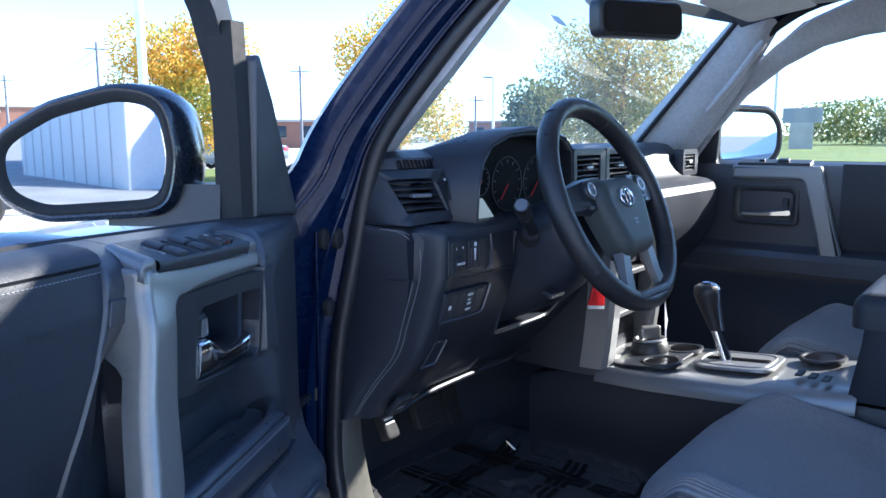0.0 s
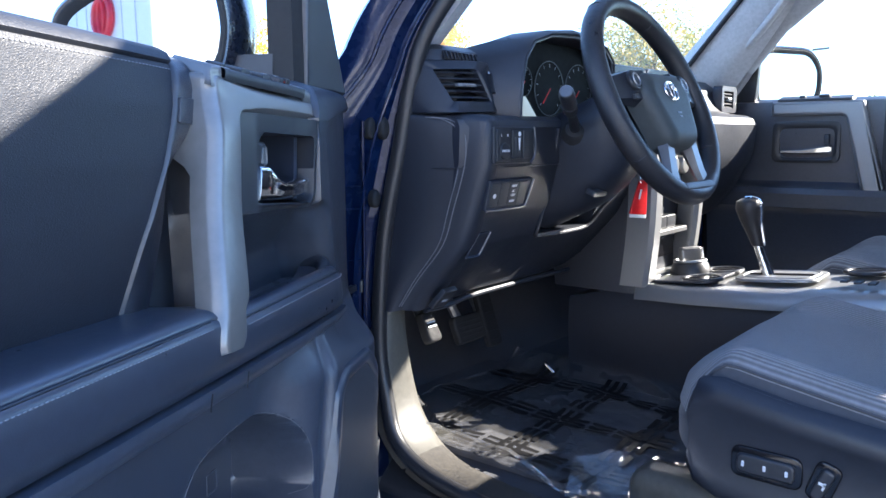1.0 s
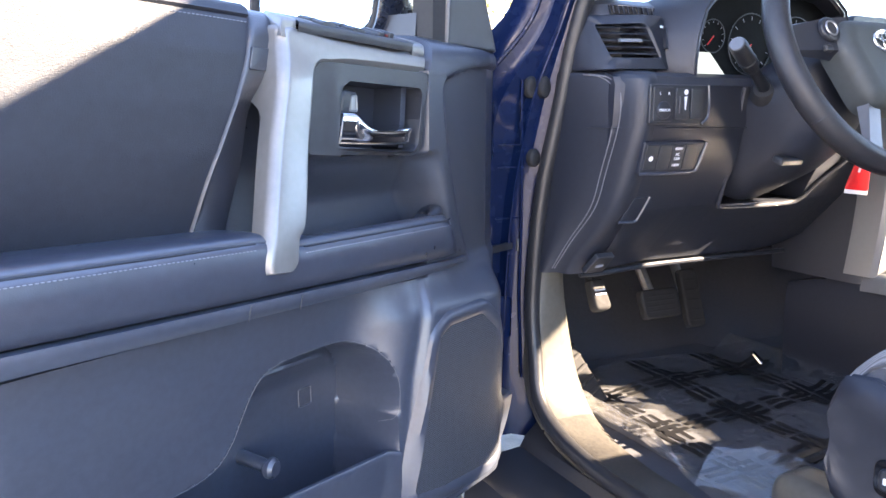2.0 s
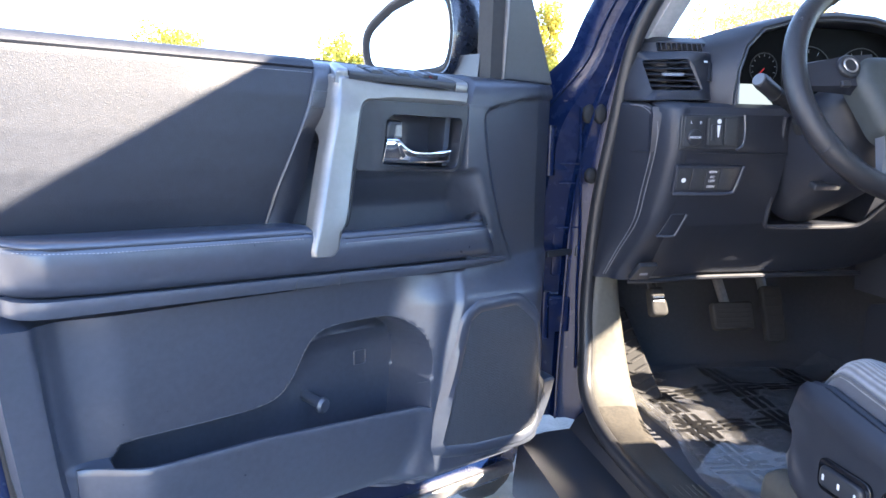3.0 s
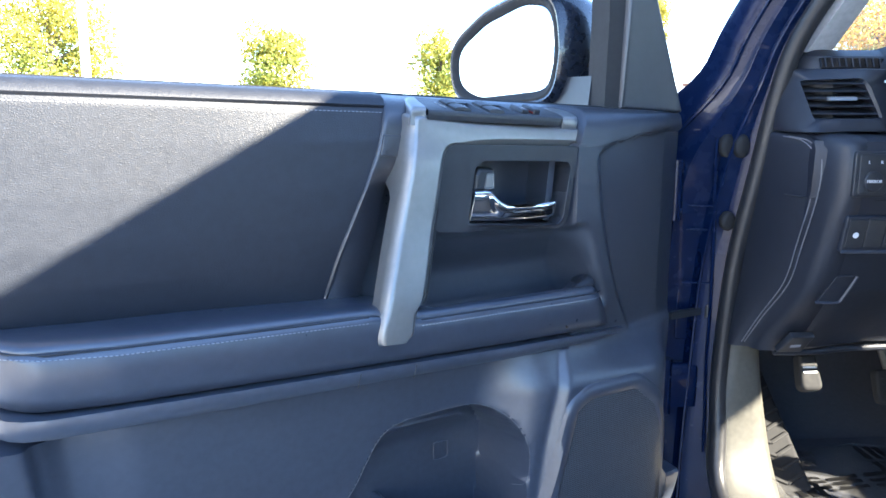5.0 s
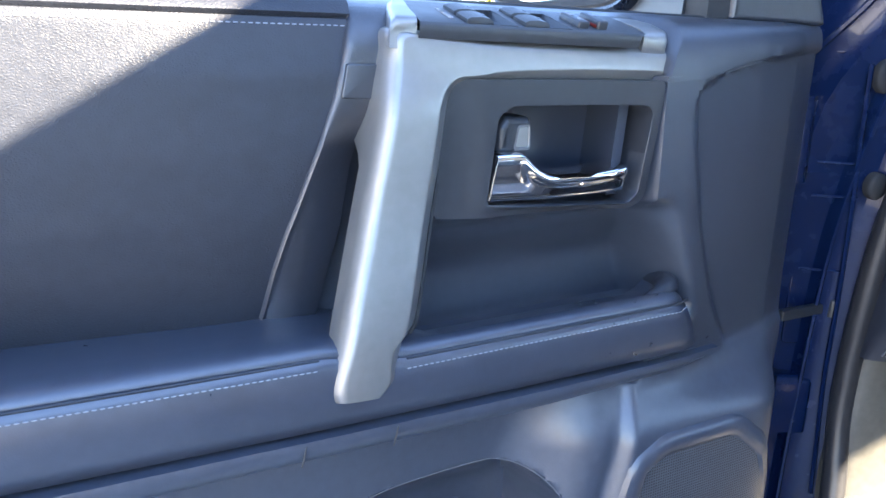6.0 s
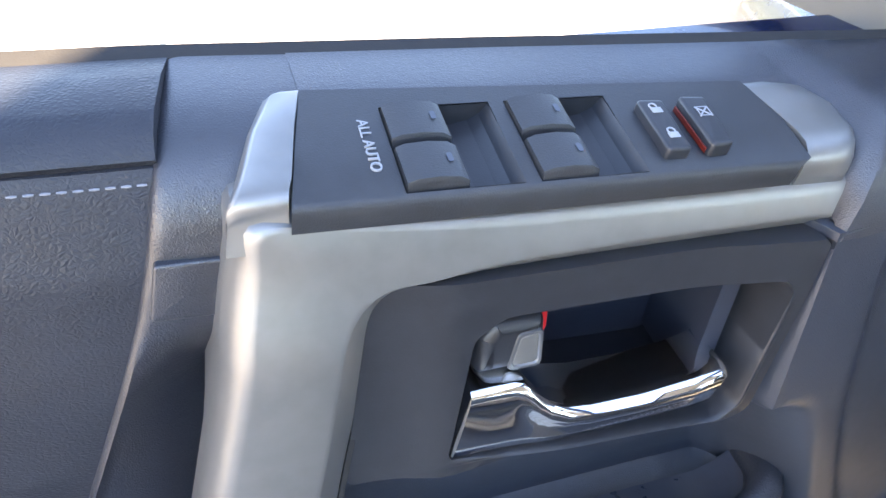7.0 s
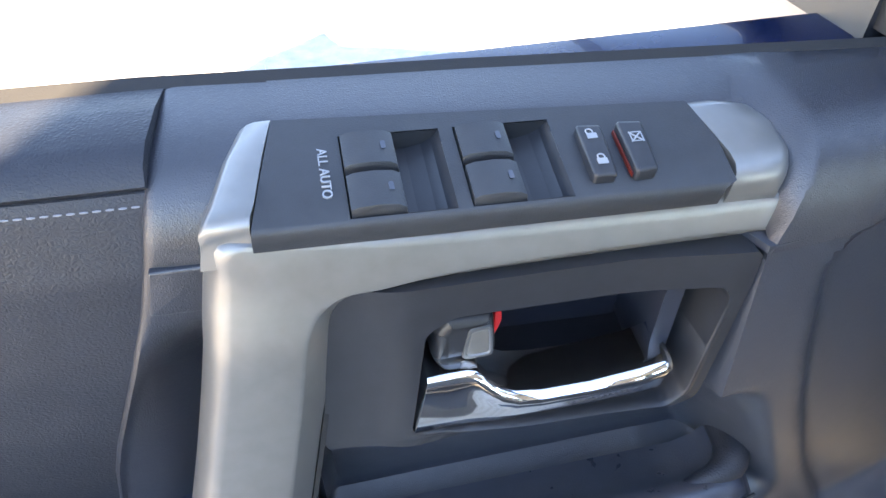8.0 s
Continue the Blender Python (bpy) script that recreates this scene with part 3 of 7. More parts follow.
# armrest
rest = []
for x in [0.184 + 0.056 * (1 - math.cos(k * math.pi / 28)) for k in range(14)] + [0.240 + k * (0.903 - 0.240) / 58 for k in range(59)]:
    grow = min(math.sqrt(max(0, 1 - (1 - min(1, (x - 0.184) / 0.050)) ** 2)), math.sqrt(max(0, 1 - (1 - min(1, (0.903 - x) / 0.022)) ** 2)))
    front = lerps([(0.18, 0.366), (0.30, 0.352), (0.55, 0.3450), (0.90, 0.3445), (0.93, 0.350)], x)
    top = lerps([(0.18, 1.028), (0.30, 1.0240), (0.46, 1.0212), (0.56, 1.0192), (0.595, 1.0135), (0.62, 1.0075), (0.90, 1.0055), (0.93, 0.999)], x)
    low = lerps([(0.18, 0.960), (0.40, 0.955), (0.55, 0.9518), (0.75, 0.947), (0.93, 0.945)], x)
    back = 0.452 - 0.048 * smooth(0.60, 0.65, x)
    front += ((0.428 if x < 0.5 else 0.385) - front) * (1 - grow)
    lean = 0.15 * (1 - smooth(0.20, 0.30, x))
    slant = 0.50 * smooth(0.85, 0.90, x)
    trough = 0.013 * smooth(0.630, 0.665, x) * (1 - smooth(0.870, 0.895, x))
    rest.append([Vector((x + lean * (top - z) + slant * (top - z), y, z)) for y, z in ((back, low), (front + 0.016, low), (front + 0.006, low + 0.004), (front + 0.001, low + 0.018), (front, low + 0.035), (front + 0.0006, top - 0.016), (front + 0.0030, top - 0.0095), (front + 0.0050, top - 0.0085), (front + 0.0045, top - 0.0062), (front + 0.0085, top - 0.0022), (front + 0.016, top + 0.0002), (front + 0.026, top + 0.0010 - 0.45 * trough), (front + 0.036, top + 0.0005 - trough), (back, top - 0.002 - trough))])
armrest = part("armrest", loft(rest), ARMPAD, door, "padded leatherette armrest with pale stitching", 60)
stitches("stitching", [(0.206, 0.3735, 1.0155), (0.236, 0.3592, 1.0130), (0.30, 0.3520, 1.0095), (0.46, 0.3468, 1.0068), (0.556, 0.3446, 1.0048)], 0.0046, armrest, 0.0006)
stitches("stitching", [(0.622, 0.3443, 0.9930), (0.76, 0.3438, 0.9922), (0.885, 0.3440, 0.9915), (0.896, 0.3475, 0.9945)], 0.0046, armrest, 0.0006)
part("armrest_seam", tube([(0.189, 0.395, 1.0245), (0.197, 0.383, 1.0220), (0.212, 0.3735, 1.0192), (0.24, 0.3610, 1.0172), (0.30, 0.3560, 1.0152), (0.46, 0.3508, 1.0124), (0.556, 0.3492, 1.0105)], 0.0011, 6), BLACK, armrest)
part("armrest_seam", tube([(0.622, 0.3488, 0.9990), (0.76, 0.3485, 0.9980), (0.885, 0.3485, 0.9975), (0.899, 0.352, 0.9985)], 0.0011, 6), BLACK, armrest)
hook = spline([(0.72, 0.372, 0.984), (0.79, 0.370, 0.985), (0.845, 0.367, 0.9935), (0.872, 0.366, 1.002), (0.889, 0.370, 1.0045), (0.898, 0.381, 1.0055), (0.902, 0.400, 1.004)], 6)
part("front_hook", tube(hook, [0.0045 + 0.0065 * smooth(14, 27, k) for k in range(len(hook))], 12), LEATHER, armrest, "", 70)
strip = [[(x, 0.41, low + 0.001), (x, f + 0.006, low + 0.0005), (x, f + 0.003, low + 0.004), (x, f + 0.001, (low + hi) / 2), (x, f, hi - 0.004), (x, f + 0.001, hi + 0.001), (x, 0.41, hi + 0.001)] for x, f, low, hi in ((0.193, 0.400, 0.9385, 0.9590), (0.199, 0.378, 0.9385, 0.9590), (0.206, 0.366, 0.9385, 0.9590), (0.218, 0.3575, 0.938, 0.9585), (0.240, 0.3525, 0.9375, 0.9575), (0.40, 0.3470, 0.936, 0.954), (0.55, 0.3435, 0.9345, 0.9512), (0.75, 0.3435, 0.930, 0.9455), (0.90, 0.349, 0.9285, 0.941), (0.955, 0.360, 0.930, 0.937))]
part("trim_strip", loft(strip), PANEL, door)
for x, low in ((0.5386, 0.9350), (0.6086, 0.9335)):
    part("strip_joint", tube([(x, 0.3432, low), (x + 0.004, 0.3428, low + 0.0155)], 0.0006, 5), BLACK, door)

# silver pull that wraps the switches
PULL = [((0.5625, 0.9795), (0.6080, 0.9768)), ((0.5615, 0.9870), (0.6165, 0.9860)), ((0.5640, 0.9980), (0.6190, 1.0020)), ((0.5675, 1.0080), (0.6215, 1.0120)), ((0.5710, 1.0180), (0.6300, 1.0210)), ((0.5770, 1.0400), (0.6370, 1.0420)),
        ((0.5930, 1.0950), (0.6500, 1.0950)), ((0.6035, 1.1350), (0.6590, 1.1350)), ((0.6110, 1.1650), (0.6645, 1.1620)), ((0.6155, 1.1900), (0.6680, 1.1770)), ((0.6210, 1.2140), (0.6735, 1.1855)), ((0.6250, 1.2300), (0.6830, 1.1900)), ((0.6480, 1.2285), (0.6970, 1.1902)), ((0.7000, 1.2240), (0.7220, 1.1895)), ((0.7800, 1.2205), (0.7850, 1.1875)), ((0.8450, 1.2175), (0.8430, 1.1855)), ((0.8690, 1.2165), (0.8560, 1.1850))]


def pull_front(z):
    return 0.362 + 0.062 * (z - 1.20) - 0.010 * smooth(1.12, 1.0, z) + 0.006 * smooth(1.17, 1.215, z)


def pull_section(outer, inner, sunk=0.0):
    """One cross-section: rounded outer edge, face, broad inner chamfer, short returns."""
    o, i = Vector(outer), Vector(inner)
    width = (i - o).length
    a, b = 0.0075 / width, 1 - 0.0125 / width
    row = []
    for w, d in ((0.0, None), (0.0, 0.0150), (0.10 * a, 0.0115), (0.40 * a, 0.0060), (0.75 * a, 0.0022), (a, 0.0008), (1.5 * a, 0.0001), (0.5, 0.0), (b - 0.03, 0.0), (b, 0.0002), (b + 0.06 * (1 - b), 0.0007), (b + 0.93 * (1 - b), 0.0130), (1.0, 0.0140), (1.0, None)):
        p = o.lerp(i, w)
        f = pull_front(p.y)
        row.append(Vector((p.x, f + (0.030 + 0.032 * smooth(1.135, 1.165, p.y) if d is None else max(d, sunk)), p.y)))
    return row


stations = [(Vector(o), Vector(i)) for o, i in PULL]
line_o, line_i = spline([(*o, 0) for o, i in stations], 4), spline([(*i, 0) for o, i in stations], 4)
rows = [pull_section((0.5655, 0.9765), (0.6050, 0.9742), 0.0150), pull_section((0.5635, 0.9775), (0.6068, 0.9752), 0.0060)]
rows += [pull_section(o[:2], i[:2]) for o, i in zip(line_o, line_i)]
rows += [pull_section((0.8725, 1.2165), (0.8590, 1.1852), 0.0060), pull_section((0.8740, 1.2165), (0.8605, 1.1855), 0.0200)]
pull = part("pull_handle", loft(rows), SILVER, door, "silver painted pull handle with a softly lit edge", 33)
edging = []
for i in line_i[14:-4]:
    f = pull_front(i[1])
    edging.append([Vector((i[0] + 0.0006, f + d, i[1] - 0.0004)) for d in (0.0143, 0.022, 0.034)])
part("pull_edging", thick(edging, (0.0022, 0, -0.0012)), RUBBER, pull, "black dotted edging", 60)
TABLE = Matrix.Translation((0.72, 0.3690, 1.2314)) @ pose(0, 0, 0, 0, 0, -1.0) @ pose(0, 0, 0, 0, 2.6, 0) @ pose(0, 0, 0, 14.5, 0, 0) @ Matrix.Translation((-0.72, 0, 0))
left_cap = [[TABLE @ Vector(p) for p in ((x0, b - (0.0045 if b < 0.001 else 0), -0.018), (x0 + 0.001, b, -0.002 + h), (x0 + 0.0045, b, 0.0012 + h), (x1, b, 0.0014 + h), (x1, b - (0.0045 if b < 0.001 else 0), -0.018))] for x0, x1, b, h in ((0.6215, 0.6416, 0.0002, -0.0075), (0.6217, 0.6417, 0.0008, -0.0035), (0.6222, 0.6420, 0.0022, -0.0010), (0.6230, 0.6424, 0.0045, 0), (0.6248, 0.6440, 0.010, 0), (0.6318, 0.6485, 0.035, 0), (0.6390, 0.6525, 0.053, 0), (0.6420, 0.6530, 0.0555, -0.001))]
part("left_cap", loft(left_cap), SILVER, pull, "", 60)
right_cap = []
for b, h in ((-0.0004, -0.0100), (0.0003, -0.0060), (0.0016, -0.0030), (0.0040, -0.0010), (0.0080, 0.0004), (0.0140, 0.0012), (0.0300, 0.0014), (0.0420, 0.0012), (0.0470, 0.0000), (0.0490, -0.0040)):
    xl = lerps([(-0.001, 0.8390), (0.005, 0.8422), (0.010, 0.8430), (0.048, 0.8345)], b)
    xr = lerps([(0.0, 0.8640), (0.006, 0.8690), (0.014, 0.8725), (0.030, 0.8740), (0.040, 0.8700), (0.046, 0.8610), (0.049, 0.8480)], b)
    right_cap.append([TABLE @ Vector(p) for p in ((xl, b, -0.018), (xl, b, h), (0.5 * xl + 0.5 * xr, b, h + 0.0004), (xr - 0.006, b, h), (xr - 0.002, b, h - 0.0015), (xr, b, h - 0.005), (xr, b, -0.018))])
part("right_cap", loft(right_cap), SILVER, pull, "", 60)

# switch panel
plate = thing("window_switch_panel", (0.74, 0.40, 1.235), OPEN, "black switch panel with four window switches set in door", "switch panel")


def plate_edge(y):
    left = lerps([(-0.004, 0.6420), (0.01, 0.6443), (0.0555, 0.6534)], y)
    right = lerps([(-0.004, 0.8330), (-0.001, 0.8390), (0.005, 0.8422), (0.010, 0.8430), (0.0480, 0.8345)], y)
    return left, right


ys = [-0.0040, -0.0042, -0.0036, -0.0022, -0.0010, 0.0225, 0.0420, 0.0438, 0.0540]
tops = [-0.0105, -0.0060, -0.0020, -0.0002, 0.0004, 0.0010, 0.0014, 0.0014, 0.0014]
wells = [(0.6790, 0.7208), (0.7268, 0.7684)]
bm = bmesh.new()
grid = []
for y, h in zip(ys, tops):
    left, right = plate_edge(y)
    grid.append([bm.verts.new(TABLE @ Vector((x, y - (0.042 * (x - 0.66) if y > 0.05 else 0), h))) for x in (left, left + 0.0015, *wells[0], *wells[1], right - 0.002, right)])
for j in range(len(ys) - 1):
    for i in range(7):
        if i in (2, 4) and 4 <= j <= 5:
            continue
        bm.faces.new((grid[j][i], grid[j][i + 1], grid[j + 1][i + 1], grid[j + 1][i]))
part("deck", bm, SWITCH, plate, "satin black switch deck", 30)
for x0, x1 in wells:
    section = [(x0, 0.0004), (x0 - 0.0005, -0.0085), (x1 - 0.014, -0.0085), (x1 - 0.007, -0.0068), (x1 - 0.003, -0.0040), (x1, 0.0008)]
    bm = loft([[TABLE @ Vector((x, y, h)) for x, h in section] for y in (-0.0010, 0.0420)], closed=False)
    for y in (-0.0010, 0.0420):
        vs = [bm.verts.new(TABLE @ Vector((x, y, h))) for x, h in section]
        for tri in geometry.tessellate_polygon([[v.co for v in vs]]):
            bm.faces.new([vs[k] for k in tri])
    part("switch_well", bm, BLACK, plate, "", 8)
for x0 in (0.6797, 0.7275):
    for y0 in (0.0000, 0.0222):
        section = [(x0, -0.006), (x0, 0.0030), (x0 + 0.003, 0.0044), (x0 + 0.011, 0.0050), (x0 + 0.018, 0.0042), (x0 + 0.0212, 0.0022), (x0 + 0.0222, -0.003), (x0 + 0.020, -0.009)]
        rocker = part("window_switch", loft([[TABLE @ Vector((x, y, h + g)) for x, h in section] for y, g in ((y0, -0.0016), (y0 + 0.0009, 0), (y0 + 0.0185, 0), (y0 + 0.0194, -0.0016))]), SWITCH, plate, "", 40)
        part("mark", prism(box2(-0.0010, -0.0022, 0.0010, 0.0022, 0.0009), 0.0003, 0, TABLE @ pose(x0 + 0.0165, y0 + 0.0100, 0.0046)), PANEL, rocker)
letters("ALL AUTO", 0.0056, TABLE @ pose(0.6716, 0.0226, 0.0012, 0, 0, -90), plate, DIMPRINT)
lock = part("lock_switch", prism(rounded([(0.7772, 0.0043, 0.002), (0.7872, 0.0040, 0.002), (0.7888, 0.0325, 0.002), (0.7776, 0.0335, 0.002)]), 0.0066, 0.0014, TABLE @ pose(0, 0, -0.001)), BLACK, plate)
for y in (0.0262, 0.0118):
    part("padlock_mark", prism(box2(-0.0022, -0.0017, 0.0022, 0.0013, 0.0004), 0.0003, 0, TABLE @ pose(0.7828, y, 0.0057)), DIMPRINT, lock)
    part("padlock_mark", ring(0.0015, 0.00035, TABLE @ pose(0.7828 - 0.0006 * (y > 0.02), y + 0.0022, 0.0058), 20, 5), DIMPRINT, lock)
guard = part("window_lock_switch", prism(rounded([(0.7948, 0.0036, 0.002), (0.8045, 0.0042, 0.002), (0.8068, 0.0318, 0.002), (0.7952, 0.0328, 0.002)]), 0.0078, 0.0016, TABLE @ pose(0, 0, -0.001)), BLACK, plate)
part("amber_edge", rbox(0.0006, 0.025, 0.0022, 0.0002, TABLE @ pose(0.7944, 0.0182, 0.0012)), AMBER, guard)
part("window_mark", hoop(box2(-0.0028, -0.0028, 0.0028, 0.0028, 0.0004), box2(-0.0022, -0.0022, 0.0022, 0.0022, 0.0003), (0, 0), ((0, 0.0003), (1, 0.0003)), TABLE @ pose(0.8008, 0.0222, 0.0069), 24), DIMPRINT, guard)
for a in (45, -45):
    part("cross_mark", rbox(0.0007, 0.0078, 0.0003, 0.0002, TABLE @ pose(0.8008, 0.0222, 0.0069, 0, 0, a)), DIMPRINT, guard)

# door handle in its bezel
HB = facing(0.400)
CUPBLACK = surface("cup_plastic", (0.028, 0.034, 0.050), 0.34, spec=0.5, vary=0.05)
cup_line = rounded([(0.6965, 1.1020, 0.003), (0.828, 1.0925, 0.008), (0.8375, 1.1000, 0.008), (0.8475, 1.164, 0.006), (0.843, 1.1710, 0.006), (0.718, 1.1755, 0.010), (0.7055, 1.168, 0.010)], 6)
handle = thing("inside_door_handle", (0.76, 0.40, 1.13), OPEN, "chrome inside door handle with lock knob in black bezel", "door handle")
def flush(bm):
    """Brings the bezel's hinge side up to the panel beside it."""
    for v in bm.verts:
        if v.co.y < 0.380:
            v.co.y += (min(v.co.y, 0.3590) - v.co.y) * smooth(0.790, 0.857, v.co.x)
            near = max(1 - smooth(0.690, 0.760, v.co.x), smooth(1.150, 1.170, v.co.z))
            v.co.y += (0.3715 - 0.0060 * smooth(0.668, 0.700, v.co.x) - 0.0065 * smooth(0.790, 0.857, v.co.x) - v.co.y) * near
    return bm


part("bezel", flush(hoop(BEZEL, cup_line, (0.775, 1.135), ((0, -0.01), (0, 0.0255), (0.04, 0.0280), (0.50, 0.0290), (0.64, 0.0325), (0.76, 0.0375), (0.86, 0.0390), (0.94, 0.0375), (1.0, 0.0320), (1.0, -0.030)), HB, 160)), BLACK, handle, "satin black bezel")
part("cup", prism(inset(cup_line, -0.003), 0.004, 0, facing(0.434)), CUPBLACK, handle, "glossy dark cup")
part("cup_wall", thick([[(0.8205 + 0.10 * (z - 1.10), 0.378, z), (0.8245 + 0.10 * (z - 1.10), 0.395, z), (0.8290 + 0.10 * (z - 1.10), 0.430, z)] for z in (1.096, 1.120, 1.150, 1.1715)], (0.010, 0, 0)), CUPBLACK, handle)
bar = []
for x, low, high, back in ((0.6968, 1.1045, 1.1390, 0.004), (0.6980, 1.1040, 1.1398, 0.0), (0.712, 1.1035, 1.1398, 0.0), (0.722, 1.1030, 1.1398, 0.0), (0.7275, 1.1026, 1.1388, 0.0), (0.7315, 1.1024, 1.1362, 0.0), (0.7350, 1.1022, 1.1325, 0.0), (0.7395, 1.1020, 1.1285, 0.0), (0.7475, 1.1018, 1.1240, 0.0), (0.760, 1.1015, 1.1212, 0.0), (0.785, 1.1012, 1.1203, 0.0), (0.810, 1.1012, 1.1222, 0.0), (0.8235, 1.1015, 1.1245, 0.0008), (0.8280, 1.1030, 1.1238, 0.003), (0.8298, 1.1070, 1.1215, 0.008)):
    w = 1 - smooth(0.722, 0.745, x)
    lean = 0.21 * (1 - smooth(0.700, 0.735, x))
    row = []
    for t, round_, flat in ((-0.02, 0.388, 0.388), (0.0, 0.3668, 0.3672), (0.05, 0.3615, 0.3640), (0.15, 0.3585, 0.3632), (0.30, 0.3582, 0.3630), (0.42, 0.3600, 0.3630), (0.58, 0.3612, 0.3630), (0.80, 0.3618, 0.3632), (0.95, 0.3630, 0.3640), (1.0, 0.3660, 0.3665), (1.0, 0.388, 0.388)):
        z = high + (low - high) * t
        row.append(Vector((x + lean * (z - 1.105), round_ + (flat - round_) * w + back, z)))
    bar.append(row)
part("lever", loft(bar), CHROME, handle, "bright chrome lever", 50)
knob_line = [(0.7095, 1.1395), (0.7100, 1.1590), (0.7165, 1.1670), (0.7390, 1.1655), (0.7410, 1.1395)]
knob = part("lock_knob", prism(rounded([(x, z, 0.004) for x, z in knob_line]), 0.026, 0.006, facing(0.3985)), BLACK, handle)
part("knob_inset", hoop(rounded([(0.7225, 1.1405, 0.003), (0.7265, 1.1600, 0.003), (0.7375, 1.1605, 0.002), (0.7385, 1.1405, 0.003)]), rounded([(0.7250, 1.1430, 0.002), (0.7282, 1.1575, 0.002), (0.7355, 1.1580, 0.0015), (0.7362, 1.1430, 0.002)]), (0.7310, 1.1500), ((0, 0), (0.2, 0.0010), (0.7, 0.0010), (1, 0.0002)), facing(0.3727), 40), GUNMETAL, knob)
part("inset_face", prism(rounded([(0.7250, 1.1430, 0.002), (0.7282, 1.1575, 0.002), (0.7355, 1.1580, 0.0015), (0.7362, 1.1430, 0.002)]), 0.0008, 0.0003, facing(0.3730)), SILVER, knob)
part("red_flag", prism(rounded([(-0.0010, -0.011, 0.0004), (0.0030, 0.000, 0.0004), (0.0030, 0.009, 0.0004), (-0.0005, 0.009, 0.0004)]), 0.004, 0.0005, facing(0.3900, 0.7432, 1.1480)), RED, handle)

# speaker
speaker_line = rounded([(0.7830, 0.6340, 0.012), (0.860, 0.6190, 0.05), (0.975, 0.6100, 0.04), (1.036, 0.622, 0.045), (1.0435, 0.690, 0.05), (1.0310, 0.775, 0.06), (1.0060, 0.834, 0.03), (0.9600, 0.8700, 0.035), (0.8700, 0.8690, 0.025), (0.8420, 0.8530, 0.015)], 6)
inner_line = inset(speaker_line, 0.012)


def hug(bm, base, lift):
    for v in bm.verts:
        v.co.y = v.co.y - base + panel_depth(v.co.x, v.co.z) + lift
    return bm


part("speaker_surround", hug(hoop(inset(speaker_line, -0.010), inner_line, (0.925, 0.738), ((0, 0), (0.15, 0.004), (0.4, 0.006), (0.8, 0.0055), (1, 0.0025), (1, -0.002)), facing(0.40), 96), 0.40, 0.001), PANEL, door)
grille = []
cx, cz = 0.925, 0.738
base_ring = resample(inner_line, (cx, cz), 96)
for w in (0.0, 0.04, 0.1, 0.2, 0.35, 0.5, 0.65, 0.8, 0.92, 1.0):
    grille.append([Vector((cx + (p.x - cx) * (1 - w * 0.999), 0, cz + (p.y - cz) * (1 - w * 0.999))) for p in base_ring])
bm = loft(grille, cap=False)
for v in bm.verts:
    v.co.y = 0.3345 + 0.07 * smooth(0.97, 1.10, v.co.x) ** 2 - 0.0015 * smooth(0.86, 0.80, v.co.z)
part("speaker_grille", bm, GRILLE, door, "black perforated speaker grille")
part("pocket_seam", tube([Vector((p.x, panel_depth(p.x, p.y + 0.003) - 0.0005, p.y + 0.001)) for p in POCKET[5:62]], 0.0004, 5), SEAMLINE, door)
part("bottle_peg", tube([(0.614, 0.396, 0.735), (0.613, 0.400, 0.735), (0.612, 0.405, 0.735), (0.612, 0.410, 0.735), (0.610, 0.452, 0.737)], [0.009, 0.0125, 0.0125, 0.0085, 0.0085], 20), PANEL, door)
part("pocket_mark", hoop(box2(-0.012, -0.013, 0.012, 0.013, 0.003), box2(-0.010, -0.011, 0.010, 0.011, 0.002), (0, 0), ((0, 0), (0.5, 0.001), (1, 0)), facing(0.4405, 0.705, 0.785), 24), PANEL, door)

# window frame and sail
part("window_frame", loft([[Vector((x + a, y + b, z + c)) for a, b, c in ((-nx * 0.022, -0.012, -nz * 0.022), (nx * 0.014, -0.016, nz * 0.014), (nx * 0.020, 0.02, nz * 0.020), (-nx * 0.022, 0.024, -nz * 0.022))]
                           for x, y, z, nx, nz in ((1.088, 0.462, 1.235, 0.95, 0.3), (1.042, 0.466, 1.40, 0.92, 0.4), (0.985, 0.470, 1.52, 0.85, 0.55), (0.895, 0.476, 1.63, 0.6, 0.8), (0.78, 0.482, 1.685, 0.3, 0.95), (0.5, 0.488, 1.715, 0.05, 1), (0.24, 0.488, 1.712, -0.2, 1), (0.165, 0.486, 1.68, -0.8, 0.6), (0.145, 0.48, 1.60, -1, 0), (0.115, 0.472, 1.26, -1, 0))]), BLACK, door, "black window frame")
sail_line = rounded([(0.992, 1.238, 0.002), (1.098, 1.232, 0.004), (1.043, 1.398, 0.01), (1.014, 1.46, 0.004), (1.004, 1.45, 0.004)], 4)
def yawed(bm):
    for v in bm.verts:
        v.co.y -= 0.014 + 0.20 * (v.co.x - 0.967)
    return bm


part("sail_cover", yawed(prism(sail_line, 0.02, 0.004, facing(0.462))), TRIM, door, "black triangular mirror sail")
part("divider_post", yawed(loft([[Vector((x + dx, y + dy, z)) for dx, dy in ((-0.010, -0.006), (0.012, -0.010), (0.014, 0.03), (-0.010, 0.03))] for x, y, z in ((0.982, 0.456, 1.236), (0.988, 0.460, 1.36), (0.990, 0.466, 1.50))])), RUBBER, door)

